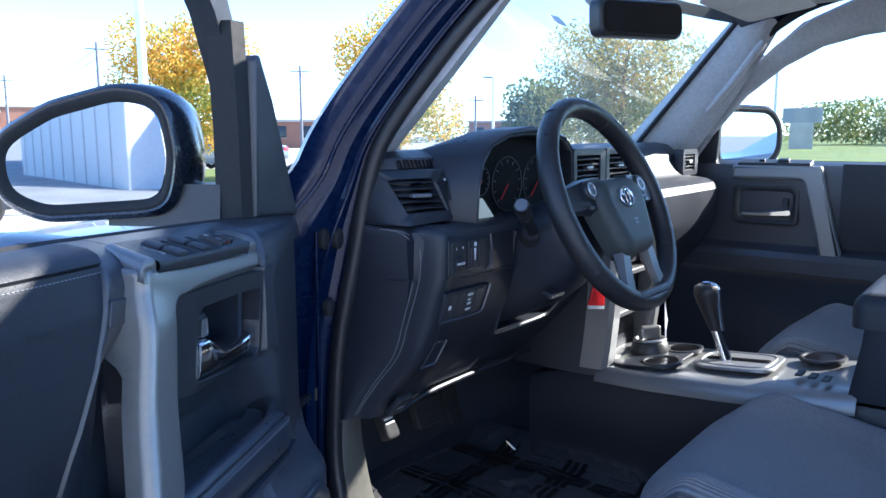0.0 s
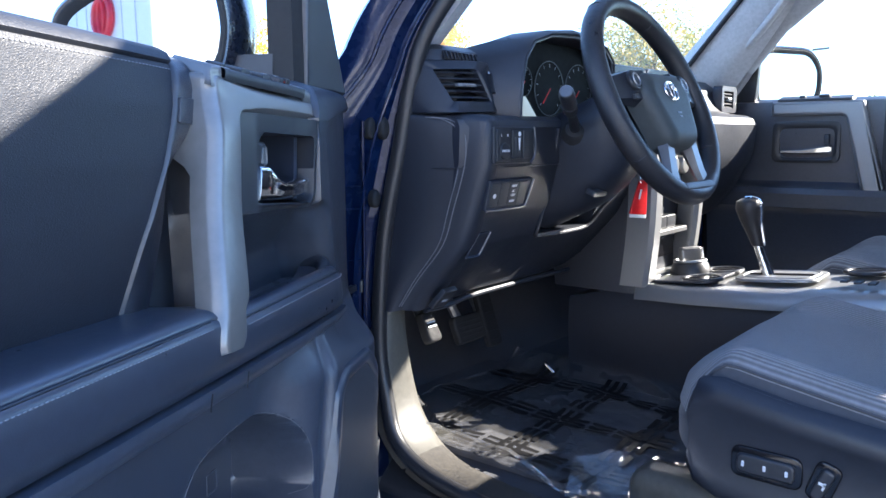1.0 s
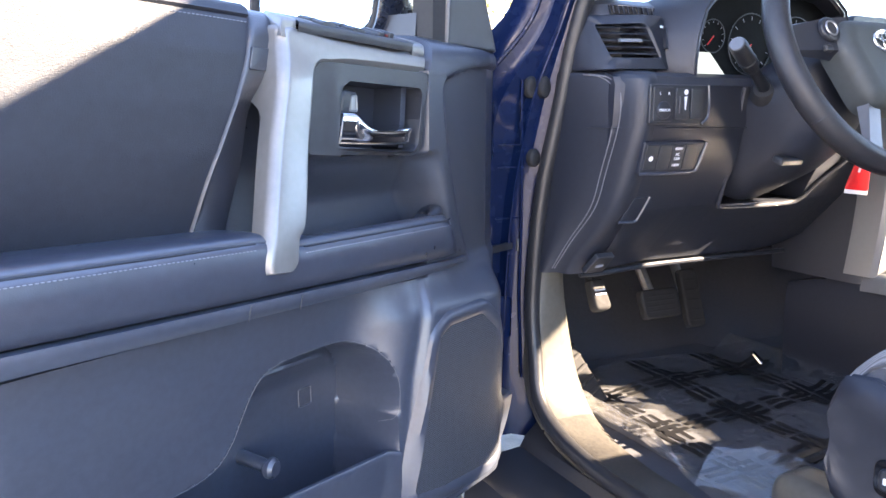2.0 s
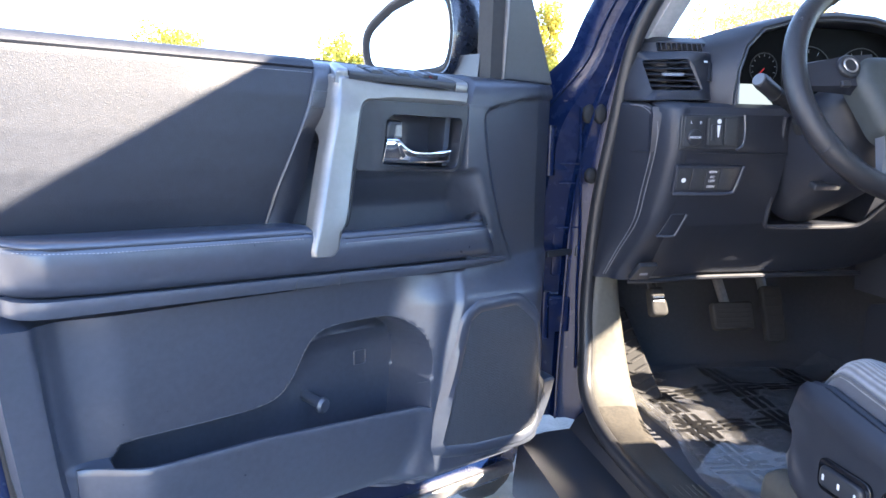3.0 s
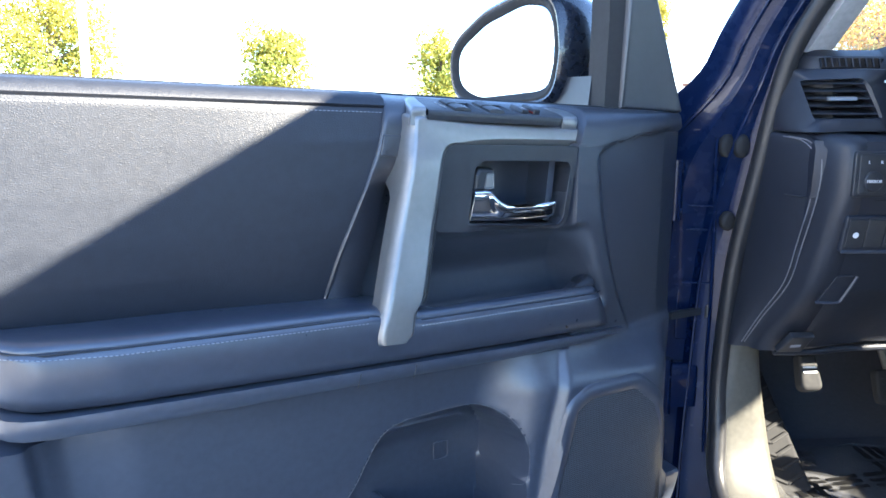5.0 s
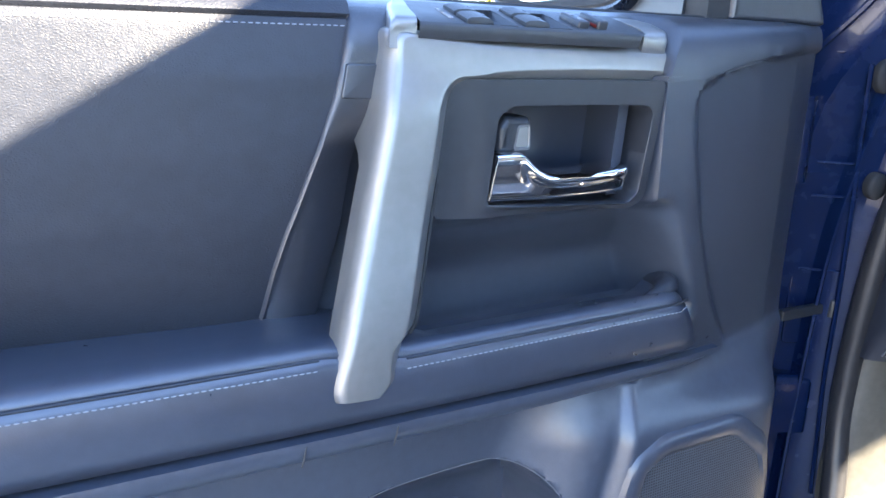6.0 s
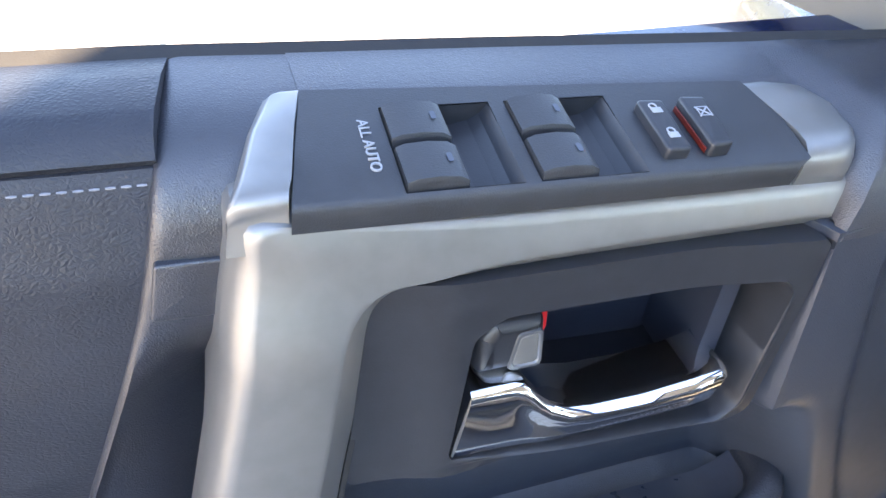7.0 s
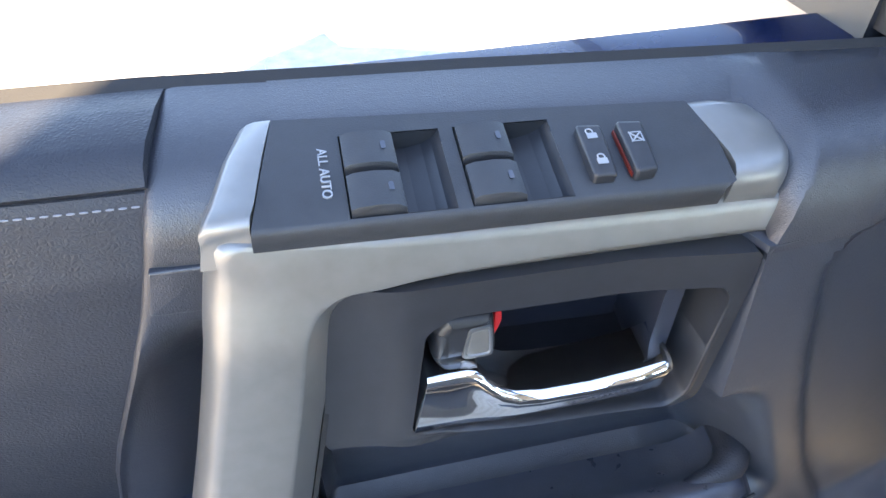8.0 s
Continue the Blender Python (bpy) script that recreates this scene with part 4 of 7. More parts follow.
# ---- wing mirrors ----
def wing_mirror(turn, at, side, tint, label, square=False):
    """A housing that opens towards -x of its frame; y runs outwards by side."""
    mir = thing("wing_mirror", at, turn, label, "wing mirror", "wing mirrors")

    def outline(grow, n=96):
        base = rounded([(0.0, 0.010, 0.02), (0.165, 0.000, 0.03), (0.222, 0.020, 0.03), (0.228, 0.085, 0.03), (0.150, 0.126, 0.09), (0.060, 0.148, 0.06), (0.0, 0.140, 0.03), (-0.012, 0.07, 0.05)], 6)
        if square:
            base = rounded([(0.0, -0.004, 0.02), (0.195, -0.004, 0.04), (0.232, 0.03, 0.05), (0.232, 0.110, 0.05), (0.190, 0.156, 0.05), (0.02, 0.160, 0.03), (-0.008, 0.12, 0.03), (-0.008, 0.03, 0.03)], 6)
        pts = resample([p for p in inset(base, -grow)], (0.105, 0.072), n)
        for _ in range(5):
            pts = [(pts[k - 1] + 2 * p + pts[(k + 1) % n]) / 4 for k, p in enumerate(pts)]
        return pts

    def at_depth(d, grow, pull=0.0):
        c = Vector((0.105, 0.072))
        return [Vector((at[0] + d + 0.025 * -(p.x / 0.22), at[1] + side * p.x, at[2] + 1.05 * p.y)) for p in ((q.lerp(c, pull)) for q in outline(grow))]

    body = loft([at_depth(0.004, -0.006), at_depth(-0.004, 0.002), at_depth(-0.006, 0.010), at_depth(0.0, 0.016), at_depth(0.04, 0.019), at_depth(0.085, 0.014, 0.04), at_depth(0.125, 0.004, 0.12), at_depth(0.155, 0.0, 0.32), at_depth(0.165, 0.0, 0.6)])
    part("housing", body, tint, mir, "dark satin housing", 50)
    part("rim", loft([at_depth(0.001, -0.006), at_depth(-0.005, -0.001), at_depth(-0.0065, 0.004), at_depth(-0.004, 0.010)], cap=False), RUBBER, mir)
    part("mirror_glass", loft([at_depth(0.0035, -0.004), at_depth(0.0005, -0.006), at_depth(0.0, -0.007)]), MIRROR, mir, "silvered mirror glass", 1)
    foot = [[Vector((at[0] + x, at[1] + side * y, at[2] + z)) for x, z in ((0.005, -0.022), (0.09, -0.024), (0.095, 0.028), (0.07, 0.036), (0.012, 0.036))] for y in (-0.075, -0.03, 0.03, 0.09)]
    part("foot", loft(foot), BLACK, mir)
    return mir


wing_mirror(OPEN, (0.962, 0.540, 1.248), 1, HOUSING, "dark blue wing mirror on the open door")
wing_mirror(65.0, (1.781, -1.927, 1.262), -1, HOUSING, "dark blue wing mirror outside the passenger window", True)

# ---- body of the car: x to its right, y ahead ----
MID = 1.64
body = thing("sport_utility_car", (MID, 0.0, 0.3), 0, "dark blue sport utility car body with front door open", "car")
SEAL = [(0.866, 0.905, 0.57, 0.0), (0.870, 0.912, 0.68, 0.0), (0.877, 0.915, 0.82, 0.0), (0.884, 0.905, 1.0, 0.0), (0.899, 0.880, 1.15, 0.05), (0.911, 0.862, 1.26, 0.35), (0.925, 0.838, 1.34, 0.5), (0.958, 0.775, 1.44, 0.55), (0.998, 0.688, 1.55, 0.58), (1.036, 0.585, 1.64, 0.62), (1.060, 0.44, 1.695, 0.68), (1.072, 0.15, 1.718, 0.72), (1.075, -0.40, 1.718, 0.72)]
# jamb and pillar: offsets from the seal, outwards and ahead
JAMB = [(0.03, 0.0), (0.004, 0.006), (-0.012, 0.022), (-0.034, 0.024), (-0.040, 0.040), (-0.085, 0.046), (-0.100, 0.066), (-0.130, 0.078), (-0.165, 0.115), (-0.190, 0.170)]


def jamb_rows(sx):
    rows = []
    for x, y, z, k in spline(SEAL_V, 5):
        tip = smooth(1.55, 1.70, z)
        row = []
        for i, (a, b) in enumerate(JAMB):
            s = (1 - 0.51 * k) * (1 - 0.62 * tip) * (1 - 0.46 * smooth(1.14, 1.30, z))
            # towards the roof the pillar turns upwards
            dx, dy, dz = a * s, b * s * (1 - tip), b * s * (0.55 * k + 0.45 * tip)
            row.append(Vector((x + dx, y + dy, z + dz)) if sx > 0 else Vector((2 * MID - x - dx, y + dy, z + dz)))
        rows.append(row)
    return rows


SEAL_V = [Vector(p) for p in SEAL]
for sx in (1, -1):
    part("front_pillar", thick(jamb_rows(sx), (0.02 * sx, 0.03, 0.0)), PAINT, body, "dark blue painted door jamb and windscreen pillar", 40)
seal_path = [(0.853, -0.36, 0.600), (0.853, 0.30, 0.600), (0.853, 0.60, 0.600), (0.855, 0.70, 0.603), (0.859, 0.80, 0.618), (0.864, 0.866, 0.655), (0.873, 0.896, 0.72)] + [p[:3] for p in SEAL[2:]]
seal_path = [(Vector(p) + Vector((0.004, -0.006, 0))) for p in spline(seal_path, 5)]
part("door_opening_seal", tube(seal_path, 0.0135, 12, up=(1, 0.15, 0.1)), SEALRUB, body, "black rubber seal round the door opening")
part("door_opening_seal", tube([(2 * MID - p.x, p.y, p.z) for p in seal_path], 0.0125, 10, up=(1, 0.15, 0.1)), RUBBER, body)
for i, r in ((3, 0.0028), (7, 0.0034)):
    rows = jamb_rows(1)
    part("jamb_flange", tube([row[i] + Vector((-0.001, -0.002, 0)) for row in rows[:46]], r, 6), PAINT, body)
# inner pillar trim up to the windscreen
for sx in (1, -1):
    rows = []
    lo_a, hi_a, lo_b, hi_b = ((0.945, 0.868, 1.30), (1.050, 0.575, 1.668), (0.992, 0.930, 1.31), (1.085, 0.655, 1.672)) if sx > 0 else ((0.940, 0.84, 1.28), (1.040, 0.56, 1.662), (1.03, 0.985, 1.33), (1.065, 0.665, 1.668))
    for k in range(12):
        t = k / 11
        a = Vector(lo_a).lerp(Vector(hi_a), t) + Vector((0, -0.02, 0.012)) * math.sin(math.pi * t)
        b = Vector(lo_b).lerp(Vector(hi_b), t)
        m = a.lerp(b, 0.5) + Vector((0.020, -0.014, -0.008))
        row = [a, a.lerp(m, 0.6) + Vector((0.006, -0.003, 0)), m, b.lerp(m, 0.4), b]
        rows.append([Vector((p.x if sx > 0 else 2 * MID - p.x, p.y, p.z)) for p in row])
    part("pillar_trim", thick(rows, (-0.012 * sx, 0.03, 0)), PILLAR, body, "grey grained pillar trim")
grip = [Vector((2 * MID - x, y, z)) for x, y, z in spline([(0.985, 0.80, 1.40), (1.005, 0.765, 1.425), (1.030, 0.70, 1.49), (1.045, 0.635, 1.57), (1.040, 0.615, 1.60)], 5)]
part("grab_handle", tube(grip, 0.014, 10, flat=0.8), PILLAR, body, "grey grab handle on the passenger pillar")

# windscreen
def screen(u, v):
    x = 1.03 + 1.22 * u
    x = MID + (x - MID) * (1.02 - 0.08 * v)
    bow = 0.10 * (1 - ((x - MID) / 0.62) ** 2)
    return Vector((x, 1.165 - 0.515 * v + bow, 1.10 + 0.575 * v + 0.04 * bow))


ws = part("windscreen", field(16, 10, screen), SCREEN, body, "clear laminated windscreen")
ws.visible_shadow = False
edge = [screen(k / 16, 1) for k in range(17)]
part("screen_band", thick([[p, p + Vector((0, 0.022, -0.024))] for p in edge], (0, 0.002, 0.002)), BLACK, body)
for u in (0.0, 1.0):
    part("screen_gasket", tube([screen(u, k / 10) for k in range(11)], 0.007, 6), RUBBER, body)

# roof and headliner
roof = []
for y, z, w in ((0.66, 1.700, 0.545), (0.50, 1.745, 0.575), (0.2, 1.775, 0.60), (-0.6, 1.785, 0.61), (-1.6, 1.765, 0.60), (-2.25, 1.72, 0.57)):
    roof.append([(MID + w * s, y, z - 0.045 * abs(s) ** 3) for s in (-1, -0.9, -0.6, -0.3, 0, 0.3, 0.6, 0.9, 1)])
part("roof", thick(roof, (0, 0, -0.02)), PAINT, body, "dark blue painted roof", 60)
liner = []
for y, z, w in ((0.655, 1.675, 0.54), (0.50, 1.70, 0.56), (0.2, 1.715, 0.575), (-0.6, 1.72, 0.58), (-2.2, 1.68, 0.56)):
    liner.append([(MID + w * s, y, z - 0.02 * abs(s) ** 4) for s in (-1, -0.8, -0.4, 0, 0.4, 0.8, 1)])
part("headliner", thick(liner, (0, 0, 0.008)), HEADLINER, body, "pale cloth headliner", 60)
for sx in (-1, 1):
    part("sun_visor", rbox(0.40, 0.17, 0.022, 0.03, pose(MID + sx * 0.31, 0.545, 1.655, -9, 0, 0)), HEADLINER, body, "pale folded sun visor")
part("roof_console", rbox(0.18, 0.26, 0.035, 0.03, pose(MID, 0.46, 1.668, -4, 0, 0)), HEADLINER, body)

# wing and bonnet
for sx in (1, -1):
    wing = []
    for y in (1.045, 1.10, 1.25, 1.45, 1.7, 1.95, 2.15, 2.3):
        swell_out = 0.035 * math.exp(-((y - 1.75) / 0.35) ** 2)
        nose = 0.10 * smooth(2.0, 2.3, y)
        row = []
        for a, z in ((0.725, 0.45), (0.700, 0.62), (0.672, 0.80), (0.665, 0.90), (0.680, 1.00), (0.700, 1.07), (0.716, 1.115), (0.738, 1.140), (0.775, 1.152)):
            arch = 0.80 + 0.0 * y if 1.42 < y < 2.1 else 0.0
            zz = max(z, arch) - 0.05 * smooth(1.6, 2.3, y)
            row.append((MID + sx * (a - swell_out * smooth(0.6, 0.9, z) + nose - MID), y, zz))
        wing.append(row)
    part("front_wing", thick(wing, (0.02 * sx, 0, -0.004)), PAINT, body, "dark blue glossy front wing", 50)
hood = []
for y, z in ((1.17, 1.172), (1.25, 1.178), (1.5, 1.175), (1.8, 1.155), (2.1, 1.12), (2.27, 1.07), (2.36, 0.98), (2.38, 0.80)):
    hood.append([(MID + 0.875 * s * (1 - 0.12 * smooth(1.9, 2.35, y)), y - 0.06 * s * s, z - 0.020 * abs(s) ** 4 + 0.022 * smooth(0.72, 0.62, abs(s)) * smooth(2.2, 1.9, y)) for s in (-1, -0.92, -0.8, -0.72, -0.66, -0.6, -0.3, 0, 0.3, 0.6, 0.66, 0.72, 0.8, 0.92, 1)])
part("bonnet", thick(hood, (0, -0.01, -0.02)), PAINT, body, "dark blue glossy bonnet", 50)
part("cowl", rbox(1.5, 0.16, 0.03, 0.01, pose(MID, 1.16, 1.10)), BLACK, body)
part("front_bumper", rbox(1.70, 0.22, 0.42, 0.06, pose(MID, 2.36, 0.42)), PAINT, body)
for sx in (1, -1):
    w = part("front_wheel", ring(0.30, 0.085, pose(MID - sx * 0.80, 1.76, 0.39, 0, 90, 0), 40, 14), RUBBER, body, "black tyre on alloy rim")
    part("rim", disc(0.23, 0.08, 0.02, pose(MID - sx * 0.84, 1.76, 0.39, 0, -90 * sx, 0)), STEEL, w)

# sills, floor, firewall, sides that close the car
sill = []
for y in (-0.40, 0.1, 0.5, 0.75, 0.84, 0.89):
    up = 0.05 * smooth(0.78, 0.95, y) ** 2
    sill.append([(0.735, y, 0.46), (0.745, y, 0.545), (0.80, y, 0.558), (0.850, y, 0.562), (0.860, y, 0.580), (0.900, y, 0.590 + up), (0.925, y, 0.590 + up), (0.962, y, 0.575 + up)])
part("sill", thick(sill, (0, 0, -0.03)), BLACK, body, "black sill with rubber step edge")
# scuff plate that sweeps up into the kick panel
SWEEP = [(-0.38, 0.604, 0.868, 0.953), (0.30, 0.604, 0.868, 0.953), (0.60, 0.604, 0.868, 0.953), (0.70, 0.607, 0.868, 0.957), (0.77, 0.614, 0.868, 0.963), (0.825, 0.630, 0.869, 0.970), (0.862, 0.658, 0.871, 0.975), (0.881, 0.69, 0.874, 0.973), (0.890, 0.73, 0.879, 0.967), (0.894, 0.78, 0.885, 0.958), (0.896, 0.83, 0.890, 0.950), (0.895, 0.874, 0.893, 0.945)]


def sweep_rows(first, last):
    rows = []
    path = spline([Vector((y, z, a, b)) for y, z, a, b in SWEEP], 4)
    for k in range(first, last + 1):
        y, z, a, b = path[k]
        e = path[min(k + 1, len(path) - 1)] - path[max(k - 1, 0)]
        n = Vector((0, e.y, -e.x)).normalized()
        n.y, n.z = abs(n.y), -abs(n.z)
        w = b - a
        deep = 0.03 + 0.33 * n.y ** 2
        rows.append([Vector((x, y, z)) + n * d for x, d in ((a - 0.006, 0.020), (a - 0.002, 0.006), (a + 0.006, 0.001), (a + 0.25 * w, -0.001), (a + 0.6 * w, 0.0), (a + 0.82 * w, 0.004), (a + 0.95 * w, 0.013), (b, 0.028), (b + 0.004, 0.05), (b + 0.006, 0.05 + deep))])
    return rows


scuff_ob = part("scuff_plate", thick(sweep_rows(0, 20), (0, 0.002, -0.008)), SCUFF, body, "worn dull black scuff plate on the sill", 50)
for k in range(6):
    part("scuff_rib", tube([(0.884 + 0.011 * k, y, 0.6042 - 0.0004 * k) for y in (-0.36, 0.1, 0.55)], 0.0016, 6), SCUFF, scuff_ob)
part("kick_panel", thick(sweep_rows(20, 44), (0.0, 0.010, -0.004)), KICK, body, "grey plastic kick panel in a patch of sun", 50)
part("floor_pan", rbox(1.42, 3.3, 0.03, 0.01, pose(MID, -0.40, 0.555)), CARPET, body, "black carpeted floor")
toe = [[(x, y, z) for x in (0.93, 1.3, 1.64, 2.0, 2.35)] for y, z in ((1.12, 0.585), (1.26, 0.66), (1.34, 0.80), (1.36, 1.2))]
part("toe_board", thick(toe, (0, 0.02, -0.01)), CARPET, body)
for sx in (1, -1):
    part("rear_side", thick([[(MID - sx * a, y, z) for a, z in ((0.90, 0.40), (0.955, 0.75), (0.95, 0.98), (0.90, 1.24))] for y in (-0.43, -1.2, -2.3)], (0.04 * sx, 0, 0)), PAINT, body)
    def upper(y0, y1, grow=0.0):
        return [[(MID - sx * (p + grow), y, z) for p, z in ((0.900, 1.235), (0.835, 1.40), (0.745, 1.58), (0.655, 1.705))] for y in (y0, y1)]

    part("centre_pillar", thick(upper(-0.40, -0.52), (0.05 * sx, 0, 0)), PILLAR, body, "grey trimmed centre pillar")
    part("rear_pillar", thick(upper(-1.22, -1.42), (0.05 * sx, 0, 0)), PAINT, body)
    part("quarter_pillar", thick(upper(-2.10, -2.30), (0.05 * sx, 0, 0)), PAINT, body)
    part("roof_side", thick([[(MID - sx * p, y, z) for p, z in ((0.665, 1.685), (0.645, 1.715), (0.605, 1.738))] for y in (-0.38, -1.3, -2.27)], (0.02 * sx, 0, -0.012)), PAINT, body)
    for y0, y1 in ((-0.52, -1.22), (-1.42, -2.10)):
        side_glass = part("rear_side_window", thick(upper(y0, y1, -0.015), (0.004 * sx, 0, 0)), GLASS, body)
        side_glass.visible_shadow = False
    part("rear_trim", thick([[(MID - sx * p, y, z) for p, z in ((0.80, 0.58), (0.84, 0.80), (0.845, 1.05), (0.85, 1.23))] for y in (-0.44, -1.2, -2.24)], (0.02 * sx, 0, 0)), PILLAR, body, "grey rear side trim")
    rw = part("rear_wheel", ring(0.30, 0.085, pose(MID - sx * 0.83, -1.55, 0.39, 0, 90, 0), 40, 14), RUBBER, body, "black tyre on alloy rim")
    part("rim", disc(0.23, 0.08, 0.02, pose(MID - sx * 0.87, -1.55, 0.39, 0, -90 * sx, 0)), STEEL, rw)
part("tailgate", rbox(1.78, 0.05, 0.78, 0.02, pose(MID, -2.32, 0.45)), PAINT, body)
rear_glass = part("rear_window", thick([[(MID + q * 0.86, -2.31, 1.23) for q in (-1, 0, 1)], [(MID + q * 0.63, -2.25, 1.70) for q in (-1, 0, 1)]], (0, 0.004, 0)), GLASS, body)
rear_glass.visible_shadow = False
part("rear_bumper", rbox(1.80, 0.16, 0.22, 0.05, pose(MID, -2.38, 0.40)), PAINT, body)
# hinges and check strap on the jamb
for z in (1.075, 0.75):
    hinge = part("door_hinge", rbox(0.055, 0.040, 0.075, 0.010, pose(0.832, 0.955, z)), PAINT, body, "painted door hinge")
    part("hinge_pin", tube([(0.800, 0.935, z - 0.01), (0.800, 0.935, z + 0.085)], 0.012, 12), PAINT, hinge)
strap = part("check_strap", rbox(0.09, 0.008, 0.012, 0.002, pose(0.835, 0.930, 0.908, 0, 0, 25)), BLACK, body, "steel door check strap")
part("strap_pin", disc(0.008, 0.022, 0.003, pose(0.868, 0.938, 0.904)), BLACK, strap)
part("strap_plate", prism(box2(0.82, 0.862, 0.882, 0.965, 0.006), 0.004, 0.002, facing(0.956)), PAINT, body)
def plug_at(x, y, z, tall):
    rows = [[Vector((x + r * 0.0125 * math.cos(k * math.tau / 20), y - d + 0.25 * r * 0.0125 * math.cos(k * math.tau / 20), z + r * tall * math.sin(k * math.tau / 20))) for k in range(20)] for r, d in ((1.0, -0.008), (1.0, 0.002), (0.88, 0.005), (0.5, 0.0065))]
    return loft(rows)


plug = part("grommet", plug_at(0.8655, 0.9040, 1.183, 0.0180), RUBBER, body, "pair of black rubber grommets", 60)
part("grommet_half", plug_at(0.8830, 0.8910, 1.183, 0.0180), RUBBER, plug, "", 60)
part("grommet", plug_at(0.8770, 0.9080, 1.066, 0.0150), RUBBER, body, "black rubber grommet", 60)
edge = spline([(0.8500, 0.9065, 1.195), (0.8540, 0.9120, 1.130), (0.8575, 0.9150, 1.080), (0.8630, 0.9220, 1.000), (0.8660, 0.9265, 0.920), (0.8665, 0.9290, 0.827), (0.8670, 0.9230, 0.745), (0.8640, 0.9120, 0.680)], 5)
part("jamb_edge", tube(edge, 0.0028, 8), PAINT, body, "folded painted edge of the jamb")
for z in (1.207, 1.192, 1.088, 1.050, 0.962):
    part("sealer_seam", tube([(0.822, 0.9400 - 0.06 * max(0.0, z - 0.98), z), (0.845, 0.9330 - 0.08 * max(0.0, z - 0.98), z), (0.866, 0.9260 - 0.07 * max(0.0, z - 0.98), z)], 0.0016, 6), PAINT, body)

# ---- passenger door, closed ----
pdoor = thing("front_door", (2.45, 0.2, 0.5), 0, "closed passenger door with black panel and silver pull", "car door")
part("outer_skin", thick([[(2.60 - 0.02 * abs(z - 0.9), y, z) for z in (0.45, 0.7, 0.95, 1.23)] for y in (-0.40, 0.3, 0.95)], (-0.03, 0, 0)), PAINT, pdoor)
prof = [(2.47, 1.272), (2.40, 1.272), (2.378, 1.262), (2.375, 1.20), (2.385, 1.12), (2.39, 1.03), (2.378, 1.018), (2.345, 1.012), (2.333, 0.995), (2.335, 0.955), (2.35, 0.945), (2.36, 0.93), (2.38, 0.80), (2.36, 0.72), (2.37, 0.60)]
part("inner_panel", thick([[(x, y, z) for x, z in prof] for y in (-0.38, -0.1, 0.2, 0.5, 0.8, 0.90)], (0.03, 0, 0)), PANEL, pdoor, "black moulded door panel")
SIDE = Matrix(((0, 0, -1, 2.384), (-1, 0, 0, 0), (0, 1, 0, 0), (0, 0, 0, 1)))
pl = rounded([(-0.715, 1.262, 0.006), (-0.715, 1.222, 0.004), (-0.515, 1.222, 0.02), (-0.462, 0.998, 0.004), (-0.405, 0.998, 0.004), (-0.470, 1.262, 0.012)], 5)
# Same paint as the driver's pull; the paler silver puts window light into it.
part("pull_handle", prism(pl, 0.038, 0.008, SIDE), LIT_SILVER, pdoor, "silver painted pull handle", 50)
part("switch_deck", rbox(0.045, 0.20, 0.012, 0.004, pose(2.375, 0.60, 1.262, 0, -14, 0)), SWITCH, pdoor)
part("window_switch", rbox(0.020, 0.030, 0.007, 0.003, pose(2.372, 0.575, 1.274, 0, -14, 0)), BLACK, pdoor)
part("lock_switch", rbox(0.012, 0.016, 0.006, 0.002, pose(2.372, 0.635, 1.273, 0, -14, 0)), BLACK, pdoor)
part("handle_bezel", hoop(box2(-0.715, 1.085, -0.530, 1.205, 0.02), box2(-0.695, 1.10, -0.545, 1.185, 0.02), (-0.62, 1.145), ((0, 0), (0, 0.010), (0.5, 0.012), (1, 0.008), (1, -0.012)), SIDE, 64), BLACK, pdoor)
part("handle_cup", prism(box2(-0.70, 1.095, -0.54, 1.19, 0.02), 0.002, 0, SIDE @ pose(0, 0, -0.010)), PIANO, pdoor)
part("lever", loft([[(2.372 - t, y, zc + h * s) for t, s in ((0.004, 1), (0.012, 0.5), (0.012, -0.5), (0.004, -1), (-0.006, 0))] for y, zc, h in ((0.685, 1.117, 0.006), (0.63, 1.117, 0.007), (0.59, 1.121, 0.011), (0.555, 1.125, 0.014), (0.548, 1.125, 0.010))]), CHROME, pdoor, "bright chrome lever")
part("lock_knob", rbox(0.022, 0.016, 0.026, 0.004, pose(2.380, 0.565, 1.142)), BLACK, pdoor)
part("upper_pad", thick([[(2.372, y, 1.268), (2.366, y, 1.20), (2.368, y, 1.10), (2.378, y, 1.028)] for y in (-0.36, 0.0, 0.3, 0.42)], (0.012, 0, 0)), LEATHER, pdoor, "black leatherette insert")
part("window_frame", tube([(2.40, 0.86, 1.26), (2.385, 0.79, 1.38), (2.345, 0.66, 1.53), (2.30, 0.52, 1.635), (2.265, 0.36, 1.685), (2.25, 0.1, 1.705), (2.25, -0.40, 1.70)], 0.020, 8), PILLAR, pdoor)
header = []
